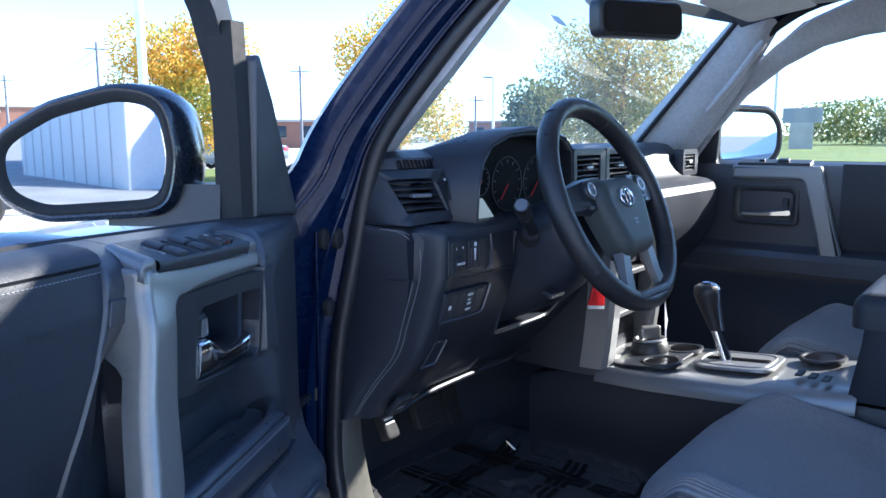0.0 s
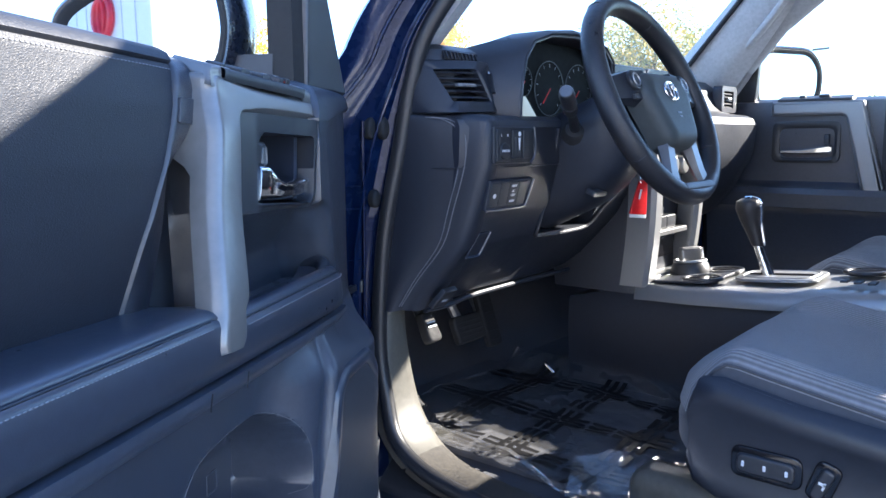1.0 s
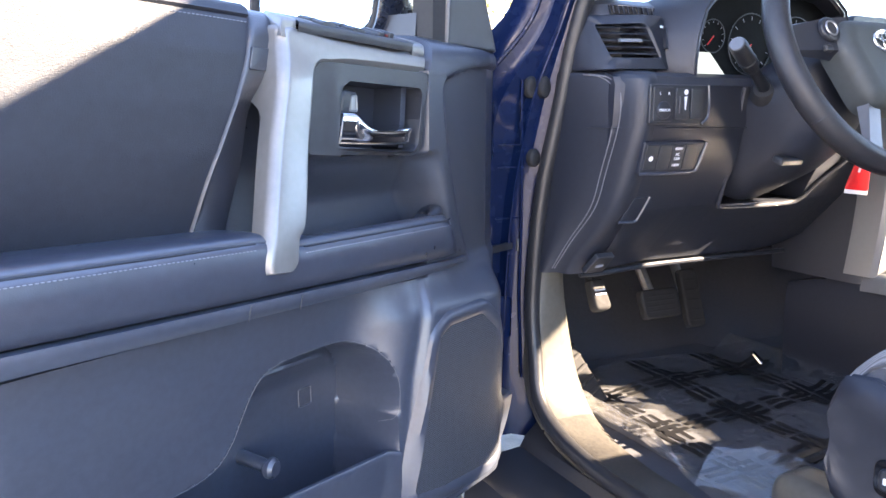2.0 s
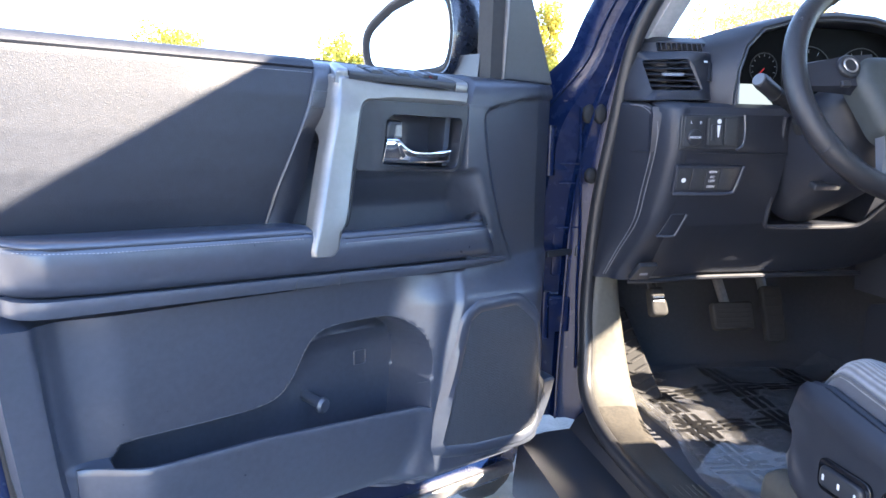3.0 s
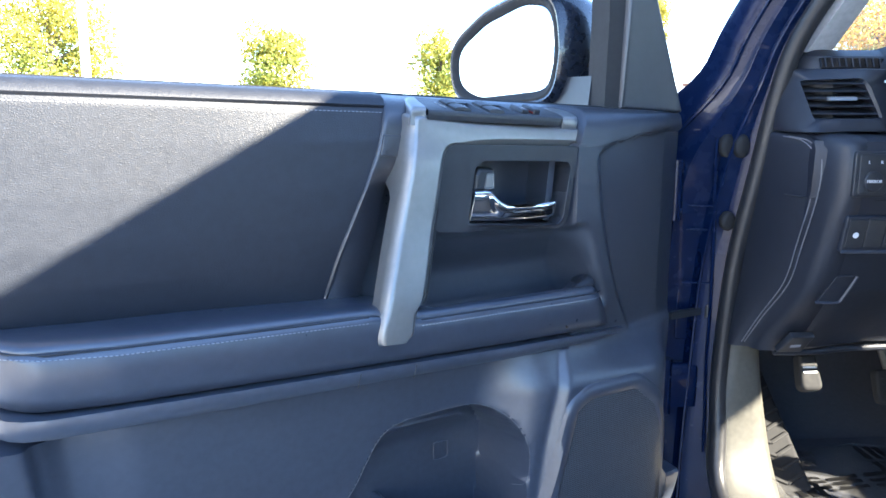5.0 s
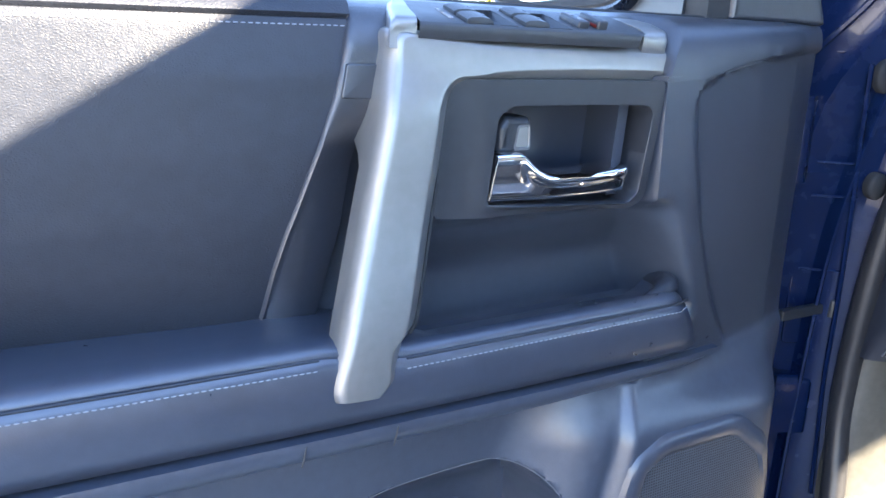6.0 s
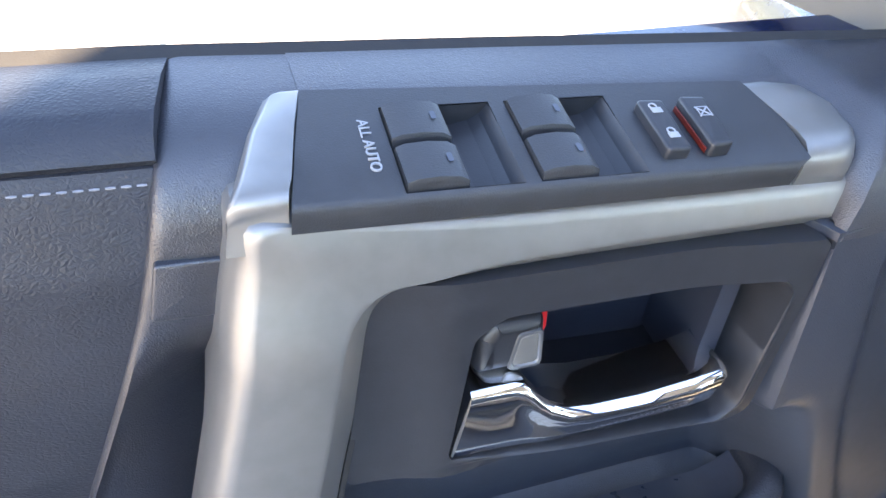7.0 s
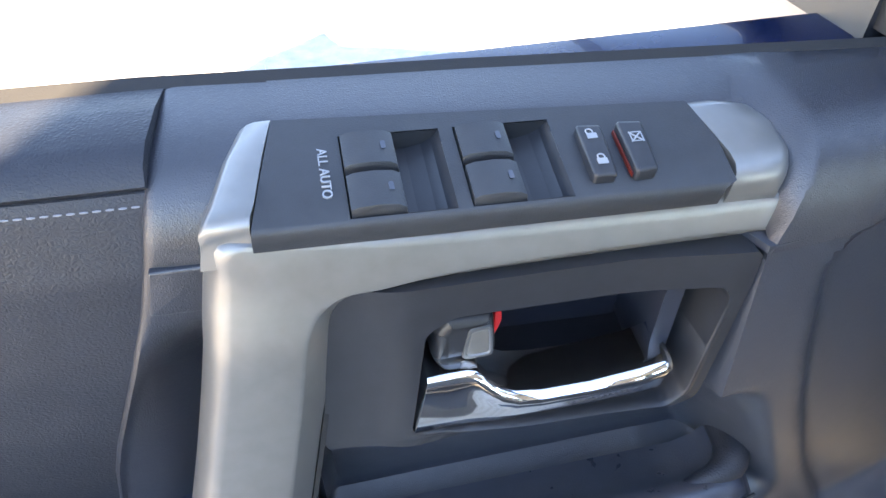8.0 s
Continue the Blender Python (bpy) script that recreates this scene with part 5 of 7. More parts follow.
for y, z, w, ay, az in ((0.80, 1.36, 0.02, -0.75, -0.66), (0.70, 1.48, 0.03, -0.7, -0.7), (0.60, 1.57, 0.045, -0.6, -0.8), (0.50, 1.635, 0.06, -0.45, -0.9), (0.40, 1.672, 0.075, -0.3, -0.95), (0.28, 1.695, 0.085, -0.1, -1), (0.1, 1.706, 0.085, 0, -1), (-0.40, 1.706, 0.085, 0, -1)):
    x = 2.40 - 0.337 * (z - 1.26)
    header.append([(x - 0.025, y, z + 0.012), (x - 0.022, y + 0.4 * w * ay, z + 0.4 * w * az), (x - 0.008, y + 0.8 * w * ay, z + 0.8 * w * az), (x + 0.012, y + w * ay, z + w * az)])
part("frame_header", thick(header, (0.02, 0, 0.01)), PILLAR, pdoor, "grey trim over the side window", 60)
part("sail_cover", prism(rounded([(-0.875, 1.262, 0.002), (-0.775, 1.262, 0.002), (-0.765, 1.42, 0.004), (-0.775, 1.42, 0.004)]), 0.02, 0.003, SIDE @ pose(0, 0, -0.02)), BLACK, pdoor)
pw = part("window_glass", thick([[(2.435, y, 1.262), (2.40, y2, 1.46), (2.33, y3, 1.67)] for y, y2, y3 in ((0.86, 0.75, 0.50), (0.3, 0.28, 0.2), (-0.38, -0.38, -0.38))], (0.004, 0, 0)), GLASS, pdoor, "clear side window")
pw.visible_shadow = False

# ---- dashboard ----
dash = thing("dashboard", (MID, 0.9, 1.1), 0, "dark grey plastic dashboard with vents and instrument cluster", "dashboard")
LEFT = [(1.16, 1.20), (1.06, 1.285), (0.96, 1.318), (0.90, 1.324), (0.845, 1.322), (0.825, 1.312), (0.815, 1.290), (0.806, 1.240), (0.803, 1.214), (0.790, 1.205), (0.745, 1.203), (0.728, 1.196), (0.722, 1.184), (0.724, 1.125), (0.728, 1.116), (0.745, 1.05), (0.7655, 0.990), (0.768, 0.984), (0.836, 0.904), (0.850, 0.878), (0.87, 0.868), (1.00, 0.875)]
RIGHT = [(1.16, 1.20), (1.06, 1.29), (0.98, 1.325), (0.92, 1.328), (0.88, 1.322), (0.855, 1.305), (0.842, 1.285), (0.825, 1.25), (0.812, 1.235), (0.80, 1.228), (0.755, 1.222), (0.735, 1.214), (0.722, 1.196), (0.728, 1.12), (0.740, 1.085), (0.752, 1.07), (0.775, 1.02), (0.785, 1.008), (0.83, 0.95), (0.86, 0.93), (0.90, 0.92), (1.00, 0.90)]


def dash_row(x):
    k = smooth(1.40, 1.62, x)
    near = 0.045 * smooth(0.964, 0.925, x)
    far = 0.03 * smooth(2.24, 2.33, x)
    dip = 0.075 if 1.10 < x < 1.44 else 0.0
    slot = 0.07 if 1.167 < x < 1.373 else 0.0
    tuck = 0.025 * smooth(0.99, 1.10, x) * (1 - smooth(1.46, 1.56, x))
    return [(x, (dip if 4 <= i <= 9 else 0) + (slot if 13 <= i <= 16 else 0) + tuck * smooth(1.06, 0.90, b) * (1 if i > 9 else 0) + a * (1 - k) + c * k + (near + far) * (1 if i > 3 else 0.5), b * (1 - k) + d * k) for i, ((a, b), (c, d)) in enumerate(zip(LEFT, RIGHT))]


xs = [0.928, 0.936, 0.95, 0.97, 1.0, 1.05, 1.099, 1.101, 1.166, 1.168, 1.22, 1.3, 1.372, 1.374, 1.439, 1.441, 1.50, 1.56, 1.62, 1.7, 1.8, 1.95, 2.1, 2.2, 2.26, 2.30, 2.325, 2.335]
part("dash_body", thick([dash_row(x) for x in xs], (0, 0.03, -0.006)), DASH, dash, "grained dark grey dash moulding", 28)
# end cap towards the door: a rounded corner, then a broad face that runs back to the seal
def cap_front(z):
    return lerps([(0.86, 0.856), (0.878, 0.849), (0.904, 0.836), (0.984, 0.768), (0.99, 0.7655), (1.05, 0.745), (1.125, 0.724), (1.19, 0.7235), (1.199, 0.729), (1.204, 0.742), (1.206, 0.775)], z)


def cap_shift(z):
    return lerps([(0.86, -0.034), (0.977, -0.010), (1.15, 0.0)], z)


cap = []
for z in (1.2065, 1.206, 1.204, 1.199, 1.19, 1.16, 1.125, 1.09, 1.05, 1.02, 0.99, 0.95, 0.90, 0.872):
    f, d = cap_front(z), cap_shift(z)
    k = max(0.1, (0.895 - f - 0.026) / 0.184)
    cap.append([(0.972, f - 0.0010, z), (0.958 + 0.5 * d, f + 0.0005, z), (0.950 + d, f + 0.005, z), (0.944 + d, f + 0.014, z), (0.940 + d, f + 0.026, z), (0.934 + d, f + 0.026 + 0.022 * k, z), (0.922 + d, f + 0.026 + 0.059 * k, z), (0.910 + 0.8 * d, f + 0.026 + 0.104 * k, z), (0.903 + 0.6 * d, f + 0.026 + 0.144 * k, z), (0.900 + 0.5 * d, f + 0.026 + 0.184 * k, z)])
part("end_cap", thick(cap, (0.010, 0.008, -0.001)), DASH, dash, "", 50)
# Two grooves drawn as pale lines, their highlight set in the colour.
for a in (0.0, 0.012):
    line = []
    for z, back in ((1.2005, 0.110 + a), (1.196, 0.072 + a), (1.182, 0.047 + a), (1.16, 0.040 + a), (1.12, 0.040 + a), (1.05, 0.042 + a), (0.99, 0.044 + a), (0.93, 0.047 + a), (0.88, 0.050 + a)):
        f, d = cap_front(min(z, 1.19)), cap_shift(z)
        k = max(0.1, (0.895 - f - 0.026) / 0.184)
        line.append((lerps([(0.026, 0.940), (0.048, 0.934), (0.085, 0.922), (0.13, 0.910)], back) + d - 0.0010, f + 0.026 + (back - 0.026) * k - 0.0010, z))
    part("end_seam", tube(spline(line, 5), 0.0010, 6), SEAMLINE, dash)
part("panel_gap", tube([(0.914, 0.86, 1.119), (0.916, 0.797, 1.118), (0.948, 0.737, 1.118), (1.02, 0.7225, 1.118), (1.165, 0.7225, 1.118)], 0.0012, 5), BLACK, dash)


def vent(x0, x1, z0, z1, y, slats, m=Matrix(), name="air_vent", wide=(0.016, 0.014, 0.030, 0.016), lift=0.006):
    v = part(name, hoop(box2(x0 - wide[0], z0 - wide[1], x1 + wide[2], z1 + wide[3], 0.014), rounded([(x0 + 0.006, z0, 0.005), (x1, z0, 0.004), (x1, z1, 0.004), (x0, z1, 0.005)]), ((x0 + x1) / 2, (z0 + z1) / 2), ((0, -0.02), (0, lift - 0.004), (0.12, lift), (0.95, lift), (1, lift - 0.002), (1, -0.05)), m @ facing(y), 96), DASH, dash, "air vent with black slats")
    part("vent_back", prism(box2(x0, z0, x1, z1, 0.004), 0.002, 0, m @ facing(y + 0.045)), PIANO, v)
    for k in range(slats):
        z = z0 + (k + 0.5) * (z1 - z0) / slats
        part("slat", rbox(x1 - x0 - 0.003, 0.026, 0.0030, 0.0010, m @ pose((x0 + x1) / 2 + 0.001, y + 0.010, z, 20, 0, 0)), BLACK, v)
    part("thumb_tab", rbox(0.030, 0.012, 0.006, 0.002, m @ pose((x0 + x1) / 2 + 0.002, y - 0.004, (z0 + z1) / 2 + 0.001)), SILVER, v)
    return v


# wide vent by the door: its housing runs back in a rounded cheek
def cheeked(bm):
    for v in bm.verts:
        x, f = v.co.x, max(-0.4, min(1.4, (v.co.z - 1.226) / 0.053))
        d = max(0.0, 0.9265 - x)
        v.co.y += 0.17 * max(0.0, 1.014 - x) + f * (0.013 + 0.38 * max(0.0, 1.0 - max(x, 0.9265))) + 2.0 * d + 60.0 * d * d + 0.02 * smooth(1.02, 1.06, x)
    return bm


VENT_IN = rounded([(0.931, 1.2255, 0.004), (1.0165, 1.2265, 0.003), (0.996, 1.2795, 0.008), (0.928, 1.2770, 0.004)], 4)
VENT_OUT = rounded([(0.909, 1.2060, 0.006), (1.0630, 1.2095, 0.006), (1.0570, 1.2920, 0.008), (0.909, 1.2950, 0.006)], 5)
lv = part("air_vent", cheeked(hoop(VENT_OUT, VENT_IN, (0.968, 1.252), ((0, -0.05), (0, -0.002), (0.05, 0.002), (0.3, 0.003), (0.93, 0.003), (1, 0.0005), (1, -0.05)), facing(0.770), 128)), DASH, dash, "air vent with black slats", 40)
part("vent_back", cheeked(prism(inset(VENT_IN, -0.002), 0.002, 0, facing(0.813))), PIANO, lv)
for k in range(5):
    f = 0.11 + 0.195 * k
    z, x0, x1 = 1.226 + 0.053 * f, 0.9300 - 0.003 * f, 1.0160 - 0.0205 * f
    part("slat", cheeked(loft([[(x, 0.7695, z + 0.0007), (x, 0.7690, z - 0.0006), (x, 0.797, z + 0.0065), (x, 0.797, z + 0.0085)] for x in (x0, x0 + 0.02, x1 - 0.02, x1)])), BLACK, lv)
part("thumb_tab", cheeked(rbox(0.033, 0.010, 0.0055, 0.002, pose(0.970, 0.7670, 1.2500))), SILVER, lv)
part("shut_wheel", cheeked(rbox(0.0075, 0.010, 0.034, 0.002, pose(1.0355, 0.7675, 1.2420, 0, 12, 0))), BLACK, lv)
part("shut_mark", cheeked(rbox(0.009, 0.003, 0.0035, 0.001, pose(1.0300, 0.7680, 1.2740))), PRINT, lv)
DM = facing(0.8205, 1.000, 1.3015, 24)
part("demist_slot", prism(box2(-0.047, -0.0085, 0.047, 0.0085, 0.002), 0.0025, 0.0008, DM), PIANO, dash, "black demister slot")
for k in range(9):
    part("demist_fin", rbox(0.0016, 0.013, 0.002, 0.0004, DM @ pose(-0.040 + 0.010 * k, 0, 0.002)), DASH, dash)
vent(2.215, 2.295, 1.245, 1.293, 0.815, 5, pose(0, 0.0, 0), "air_vent")
for x0 in (1.50, 1.66):
    vent(x0, x0 + 0.115, 1.245, 1.305, 0.79, 5, name="air_vent")
# switch groups
sw = part("switch_bezel", prism(rounded([(0.957, 1.124, 0.004), (1.066, 1.124, 0.012), (1.074, 1.135, 0.012), (1.074, 1.184, 0.006), (0.957, 1.184, 0.004)]), 0.006, 0.002, facing(0.7255)), BLACK, dash)
part("bezel_edge", tube(spline([(1.0735, 0.7195, 1.184), (1.0755, 0.7185, 1.16), (1.074, 0.7185, 1.135), (1.062, 0.7185, 1.1245)], 5), 0.0022, 6), PANEL, sw)
for x0, x1, z0, z1 in ((0.962, 1.000, 1.128, 1.180), (1.006, 1.033, 1.132, 1.178), (1.037, 1.062, 1.132, 1.178)):
    part("switch_blank", prism(box2(x0, z0, x1, z1, 0.003), 0.003, 0.001, facing(0.7195)), SWITCH, sw)
part("mirror_dial", disc(0.0135, 0.004, 0.002, facing(0.7168, 0.981, 1.145)), BLACK, sw)
letters("MIRROR", 0.0058, facing(0.7126, 0.981, 1.1452), sw, PRINT)
letters("L", 0.006, facing(0.7162, 0.974, 1.170), sw, PRINT)
letters("R", 0.006, facing(0.7162, 0.991, 1.170), sw, PRINT)
part("dimmer_wheel", rbox(0.008, 0.006, 0.026, 0.002, pose(1.014, 0.716, 1.141)), BLACK, sw)
part("dimmer_scale", prism(rounded([(1.0235, 1.146, 0), (1.0255, 1.146, 0), (1.0275, 1.166, 0), (1.0215, 1.166, 0)]), 0.0004, 0, facing(0.7162)), PRINT, sw)
part("dimmer_scale", disc(0.004, 0.0004, 0, facing(0.7162, 1.025, 1.1725), 12), PRINT, sw)
SW = facing(0.7400, 1.02, 1.075, -14)
sw2 = part("switch_bezel", prism(rounded([(-0.062, -0.028, 0.004), (0.052, -0.028, 0.010), (0.066, 0.025, 0.006), (-0.062, 0.025, 0.004)]), 0.008, 0.003, SW), DASH, dash)
part("bezel_edge", tube([SW @ p for p in spline([(-0.060, -0.026, 0.008), (0.01, -0.026, 0.009), (0.048, -0.0245, 0.009), (0.0565, -0.013, 0.009), (0.0635, 0.0235, 0.009)], 5)], 0.0026, 6), PANEL, sw2)
for k in range(4):
    part("switch_blank", prism(box2(-0.058 + 0.0265 * k, -0.019, -0.0335 + 0.0265 * k, 0.021, 0.002), 0.010, 0.001, SW), SWITCH, sw2)
for z, word in ((0.014, "400W"), (0.005, "AC"), (-0.002, "120V"), (-0.0125, "100W")):
    letters(word, 0.0062, SW @ pose(0.0065, z, 0.0102), sw2, PRINT)
part("lamp_mark", disc(0.0042, 0.0004, 0, SW @ pose(-0.046, -0.001, 0.0101), 14), PRINT, sw2)
# coin pocket, bonnet release
CO = facing(0.7680, 0.972, 0.990, -22)
part("coin_slot", prism(rounded([(-0.018, -0.022, 0.003), (0.016, -0.022, 0.003), (0.026, 0.022, 0.003), (-0.002, 0.022, 0.003)]), 0.003, 0.001, CO), DASH, dash)
part("coin_edge", tube([CO @ p for p in spline([(-0.020, -0.022, 0.003), (0.010, -0.022, 0.004), (0.017, -0.014, 0.004), (0.027, 0.022, 0.004)], 5)], 0.0024, 6), PANEL, dash)
BR = facing(0.8300, 0.954, 0.896, -36)
rel = part("bonnet_release", prism(rounded([(-0.022, -0.019, 0.003), (0.018, -0.019, 0.003), (0.026, 0.019, 0.003), (-0.010, 0.019, 0.003)]), 0.010, 0.003, BR), BLACK, dash, "bonnet release lever")
part("release_mark", prism(box2(-0.006, -0.005, 0.010, 0.001, 0.001), 0.0005, 0, BR @ pose(0, 0, 0.0102)), THREAD, rel)
# knee panel and the lower edge
part("knee_edge", tube(spline([(0.94, 0.855, 0.869), (1.00, 0.853, 0.869), (1.12, 0.872, 0.869), (1.46, 0.874, 0.869)], 5), 0.005, 8), DASH, dash)
part("slot_lip", tube(spline([(1.152, 0.7190, 1.182), (1.158, 0.742, 1.080), (1.163, 0.7660, 1.005), (1.167, 0.7740, 0.988), (1.182, 0.7770, 0.9805), (1.26, 0.7785, 0.9790), (1.345, 0.7775, 0.9805), (1.372, 0.7720, 0.990), (1.398, 0.758, 1.020), (1.44, 0.735, 1.060)], 6), 0.0042, 8), DASH, dash, "rounded lip under the column")
part("slot_shelf", thick([[(x, y, 0.9835 + 0.10 * (y - 0.78)) for y in (0.776, 0.800, 0.838)] for x in (1.168, 1.24, 1.31, 1.372)], (0, 0, 0.003)), DASH, dash)

# instrument cluster under its hood
hood_out = []
for x, z, y in ((1.078, 1.176, 0.746), (1.0675, 1.19, 0.743), (1.0665, 1.22, 0.742), (1.072, 1.260, 0.743), (1.086, 1.300, 0.745), (1.116, 1.330, 0.748), (1.18, 1.347, 0.752), (1.26, 1.352, 0.754), (1.33, 1.350, 0.755), (1.39, 1.340, 0.758), (1.428, 1.318, 0.762), (1.440, 1.28, 0.765), (1.442, 1.20, 0.765)):
    c = Vector((1.265, 0, 1.26))
    p = Vector((x, 0, z))
    q = p + (p - c).normalized() * 0.014
    back = Vector((x, 0.90, z + 0.004))
    hood_out.append([Vector((p.x, y + 0.055, c.z + (p.z - c.z) * 0.93)), Vector((p.x, y, p.z)), Vector(((p.x + q.x) / 2, y - 0.004, (p.z + q.z) / 2)), Vector((q.x, y + 0.002, q.z)), Vector((q.x + (q.x - c.x) * 0.16, y + 0.07, q.z - 0.002)), Vector((q.x + (q.x - c.x) * 0.45, y + 0.14, min(q.z, 1.350) - 0.022)), Vector((q.x + (q.x - c.x) * 0.75, y + 0.22, min(q.z, 1.338) - 0.06))])
part("cluster_hood", thick(hood_out, (0, 0.004, -0.003)), DASH, dash, "hood over the instruments", 40)
part("cluster_trim", tube([(r[1].x, r[1].y - 0.001, r[1].z) for r in hood_out], 0.002, 6), PANEL, dash)
clus = part("gauge_panel", prism(box2(1.072, 1.172, 1.438, 1.342, 0.05), 0.004, 0, facing(0.797)), DIAL, dash, "black instrument cluster with dials")
for x, z, r in ((1.148, 1.268, 0.027), (1.236, 1.258, 0.051), (1.345, 1.258, 0.051), (1.418, 1.268, 0.020)):
    d = part("dial", ring(r, 0.0009, facing(0.791, x, z), 40, 6), BLACK, clus)
    for k in range(11):
        a = radians(225 - 27 * k)
        part("tick", rbox(0.0009, r * 0.13, 0.0004, 0.0003, facing(0.7912, x, z) @ pose(0.84 * r * math.cos(a), 0.84 * r * math.sin(a), 0, 0, 0, math.degrees(a) - 90)), DIMPRINT, d)
    part("needle", rbox(0.0022, r * 0.75, 0.0012, 0.0005, facing(0.789, x, z) @ pose(-0.25 * r, -0.28 * r, 0, 0, 0, 138)), RED, d)
# Slanted outline follows the glare, which the glowing face imitates.
part("display", prism(rounded([(1.090, 1.187, 0.003), (1.176, 1.187, 0.003), (1.122, 1.239, 0.003), (1.090, 1.239, 0.003)]), 0.003, 0.001, facing(0.772)), LCD_GLARE, clus, "display in the cluster's lower corner, its pale glare drawn as glow")
part("display_frame", tube([(1.084, 0.764, 1.243), (1.083, 0.760, 1.190), (1.088, 0.760, 1.1815), (1.20, 0.760, 1.1805)], 0.0022, 6), PANEL, clus)

# centre stack
stack = thing("centre_stack", (MID, 0.72, 0.84), 0, "centre stack with silver side trims and small shelves", "centre stack")
part("stack_body", loft([[(1.505, y + 0.02, z), (1.515, y, z), (1.765, y, z), (1.775, y + 0.02, z), (1.775, y + 0.2, z), (1.505, y + 0.2, z)] for y, z in ((0.735, 0.82), (0.745, 0.95), (0.735, 1.05), (0.735, 1.24))]), DASH, stack)
for sx in (-1, 1):
    rows = []
    for t in range(9):
        k = t / 8
        z = 0.838 + 0.36 * k
        y = 0.705 - 0.012 * math.sin(math.pi * k) - 0.010 * k
        o, i = (0.140 + 0.006 * k), (0.088 + 0.012 * k)
        rows.append([(MID + sx * o, y + 0.055, z), (MID + sx * (o - 0.004), y + 0.010, z), (MID + sx * (o - 0.012), y, z), (MID + sx * (i + 0.012), y - 0.002, z), (MID + sx * i, y + 0.006, z), (MID + sx * i, y + 0.04, z)])
    part("side_trim", thick(rows, (0, 0.006, 0)), LIT_SILVER, stack, "silver painted side trim", 30)
# Upper two shelves get a darker silver to hold down the sunlight on them.
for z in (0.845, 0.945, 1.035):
    part("shelf", rbox(0.17, 0.06, 0.012, 0.004, pose(MID, 0.735, z)), GUNMETAL if z > 0.9 else LIT_SILVER, stack)
part("shelf_recess", prism(box2(MID - 0.085, 0.86, MID + 0.085, 0.94, 0.01), 0.002, 0, facing(0.742)), PIANO, stack)
part("climate_panel", prism(box2(MID - 0.095, 1.055, MID + 0.095, 1.16, 0.01), 0.02, 0.004, facing(0.745)), BLACK, stack)
for k in (-1, 0, 1):
    part("climate_knob", disc(0.021, 0.024, 0.005, facing(0.727, MID + 0.058 * k, 1.10), 24), SILVER, stack)
part("radio", prism(box2(MID - 0.10, 1.165, MID + 0.10, 1.238, 0.01), 0.02, 0.004, facing(0.752)), PIANO, stack)
part("radio_knob", disc(0.016, 0.03, 0.004, facing(0.735, MID + 0.118, 1.225), 20), BLACK, stack)
for k in range(2):
    part("plug_tray", rbox(0.05, 0.03, 0.028, 0.004, pose(MID - 0.025 + 0.05 * k, 0.735, 0.958)), BLACK, stack)

# ---- steering wheel and column ----
WHEEL = pose(1.250, 0.585, 1.232, 90 - 25, 0, 0)
wheel = thing("steering_wheel", (1.25, 0.585, 1.232), 0, "black leather steering wheel with silver lower spokes", "steering wheel")
part("rim", ring(0.183, 0.0175, WHEEL @ pose(0.004, 0, 0), 72, 16, squash=1.12), WRAP, wheel, "black leather wrapped rim", 60)
for a in (60, 120, 215, 325):
    part("rim_seam", ring(0.0181, 0.0009, WHEEL @ pose(0.004 + 0.183 * math.cos(radians(a)), 0.183 * math.sin(radians(a)), 0, 0, 0, a) @ pose(0, 0, 0, 90, 0, 0), 20, 5), BLACK, wheel)
hub_line = rounded([(-0.062, 0.048, 0.03), (0.062, 0.048, 0.03), (0.076, 0.01, 0.04), (0.048, -0.072, 0.03), (-0.048, -0.072, 0.03), (-0.076, 0.01, 0.04)], 6)
hub = part("airbag_cover", prism([1.16 * p for p in hub_line], 0.048, 0.024, WHEEL @ pose(-0.006, -0.018, -0.012), 5), HUB, wheel, "grey airbag cover", 60)
part("badge", ring(0.0195, 0.0022, WHEEL @ pose(-0.010, -0.004, 0.0375) @ Matrix.Diagonal((1.2, 0.85, 1, 1)), 32, 8), CHROME, hub, "chrome oval badge")
part("badge_bar", ring(0.010, 0.0018, WHEEL @ pose(-0.010, -0.0035, 0.038) @ Matrix.Diagonal((0.75, 1.35, 1, 1)), 28, 8), CHROME, hub)
part("badge_bar", ring(0.010, 0.0018, WHEEL @ pose(-0.010, 0.003, 0.038) @ Matrix.Diagonal((1.6, 0.7, 1, 1)), 28, 8), CHROME, hub)
for k in range(2):
    part("airbag_mark", rbox(0.018 - 0.006 * k, 0.0032, 0.0005, 0.001, WHEEL @ pose(-0.008, -0.044 - 0.007 * k, 0.0362)), PANEL, hub)
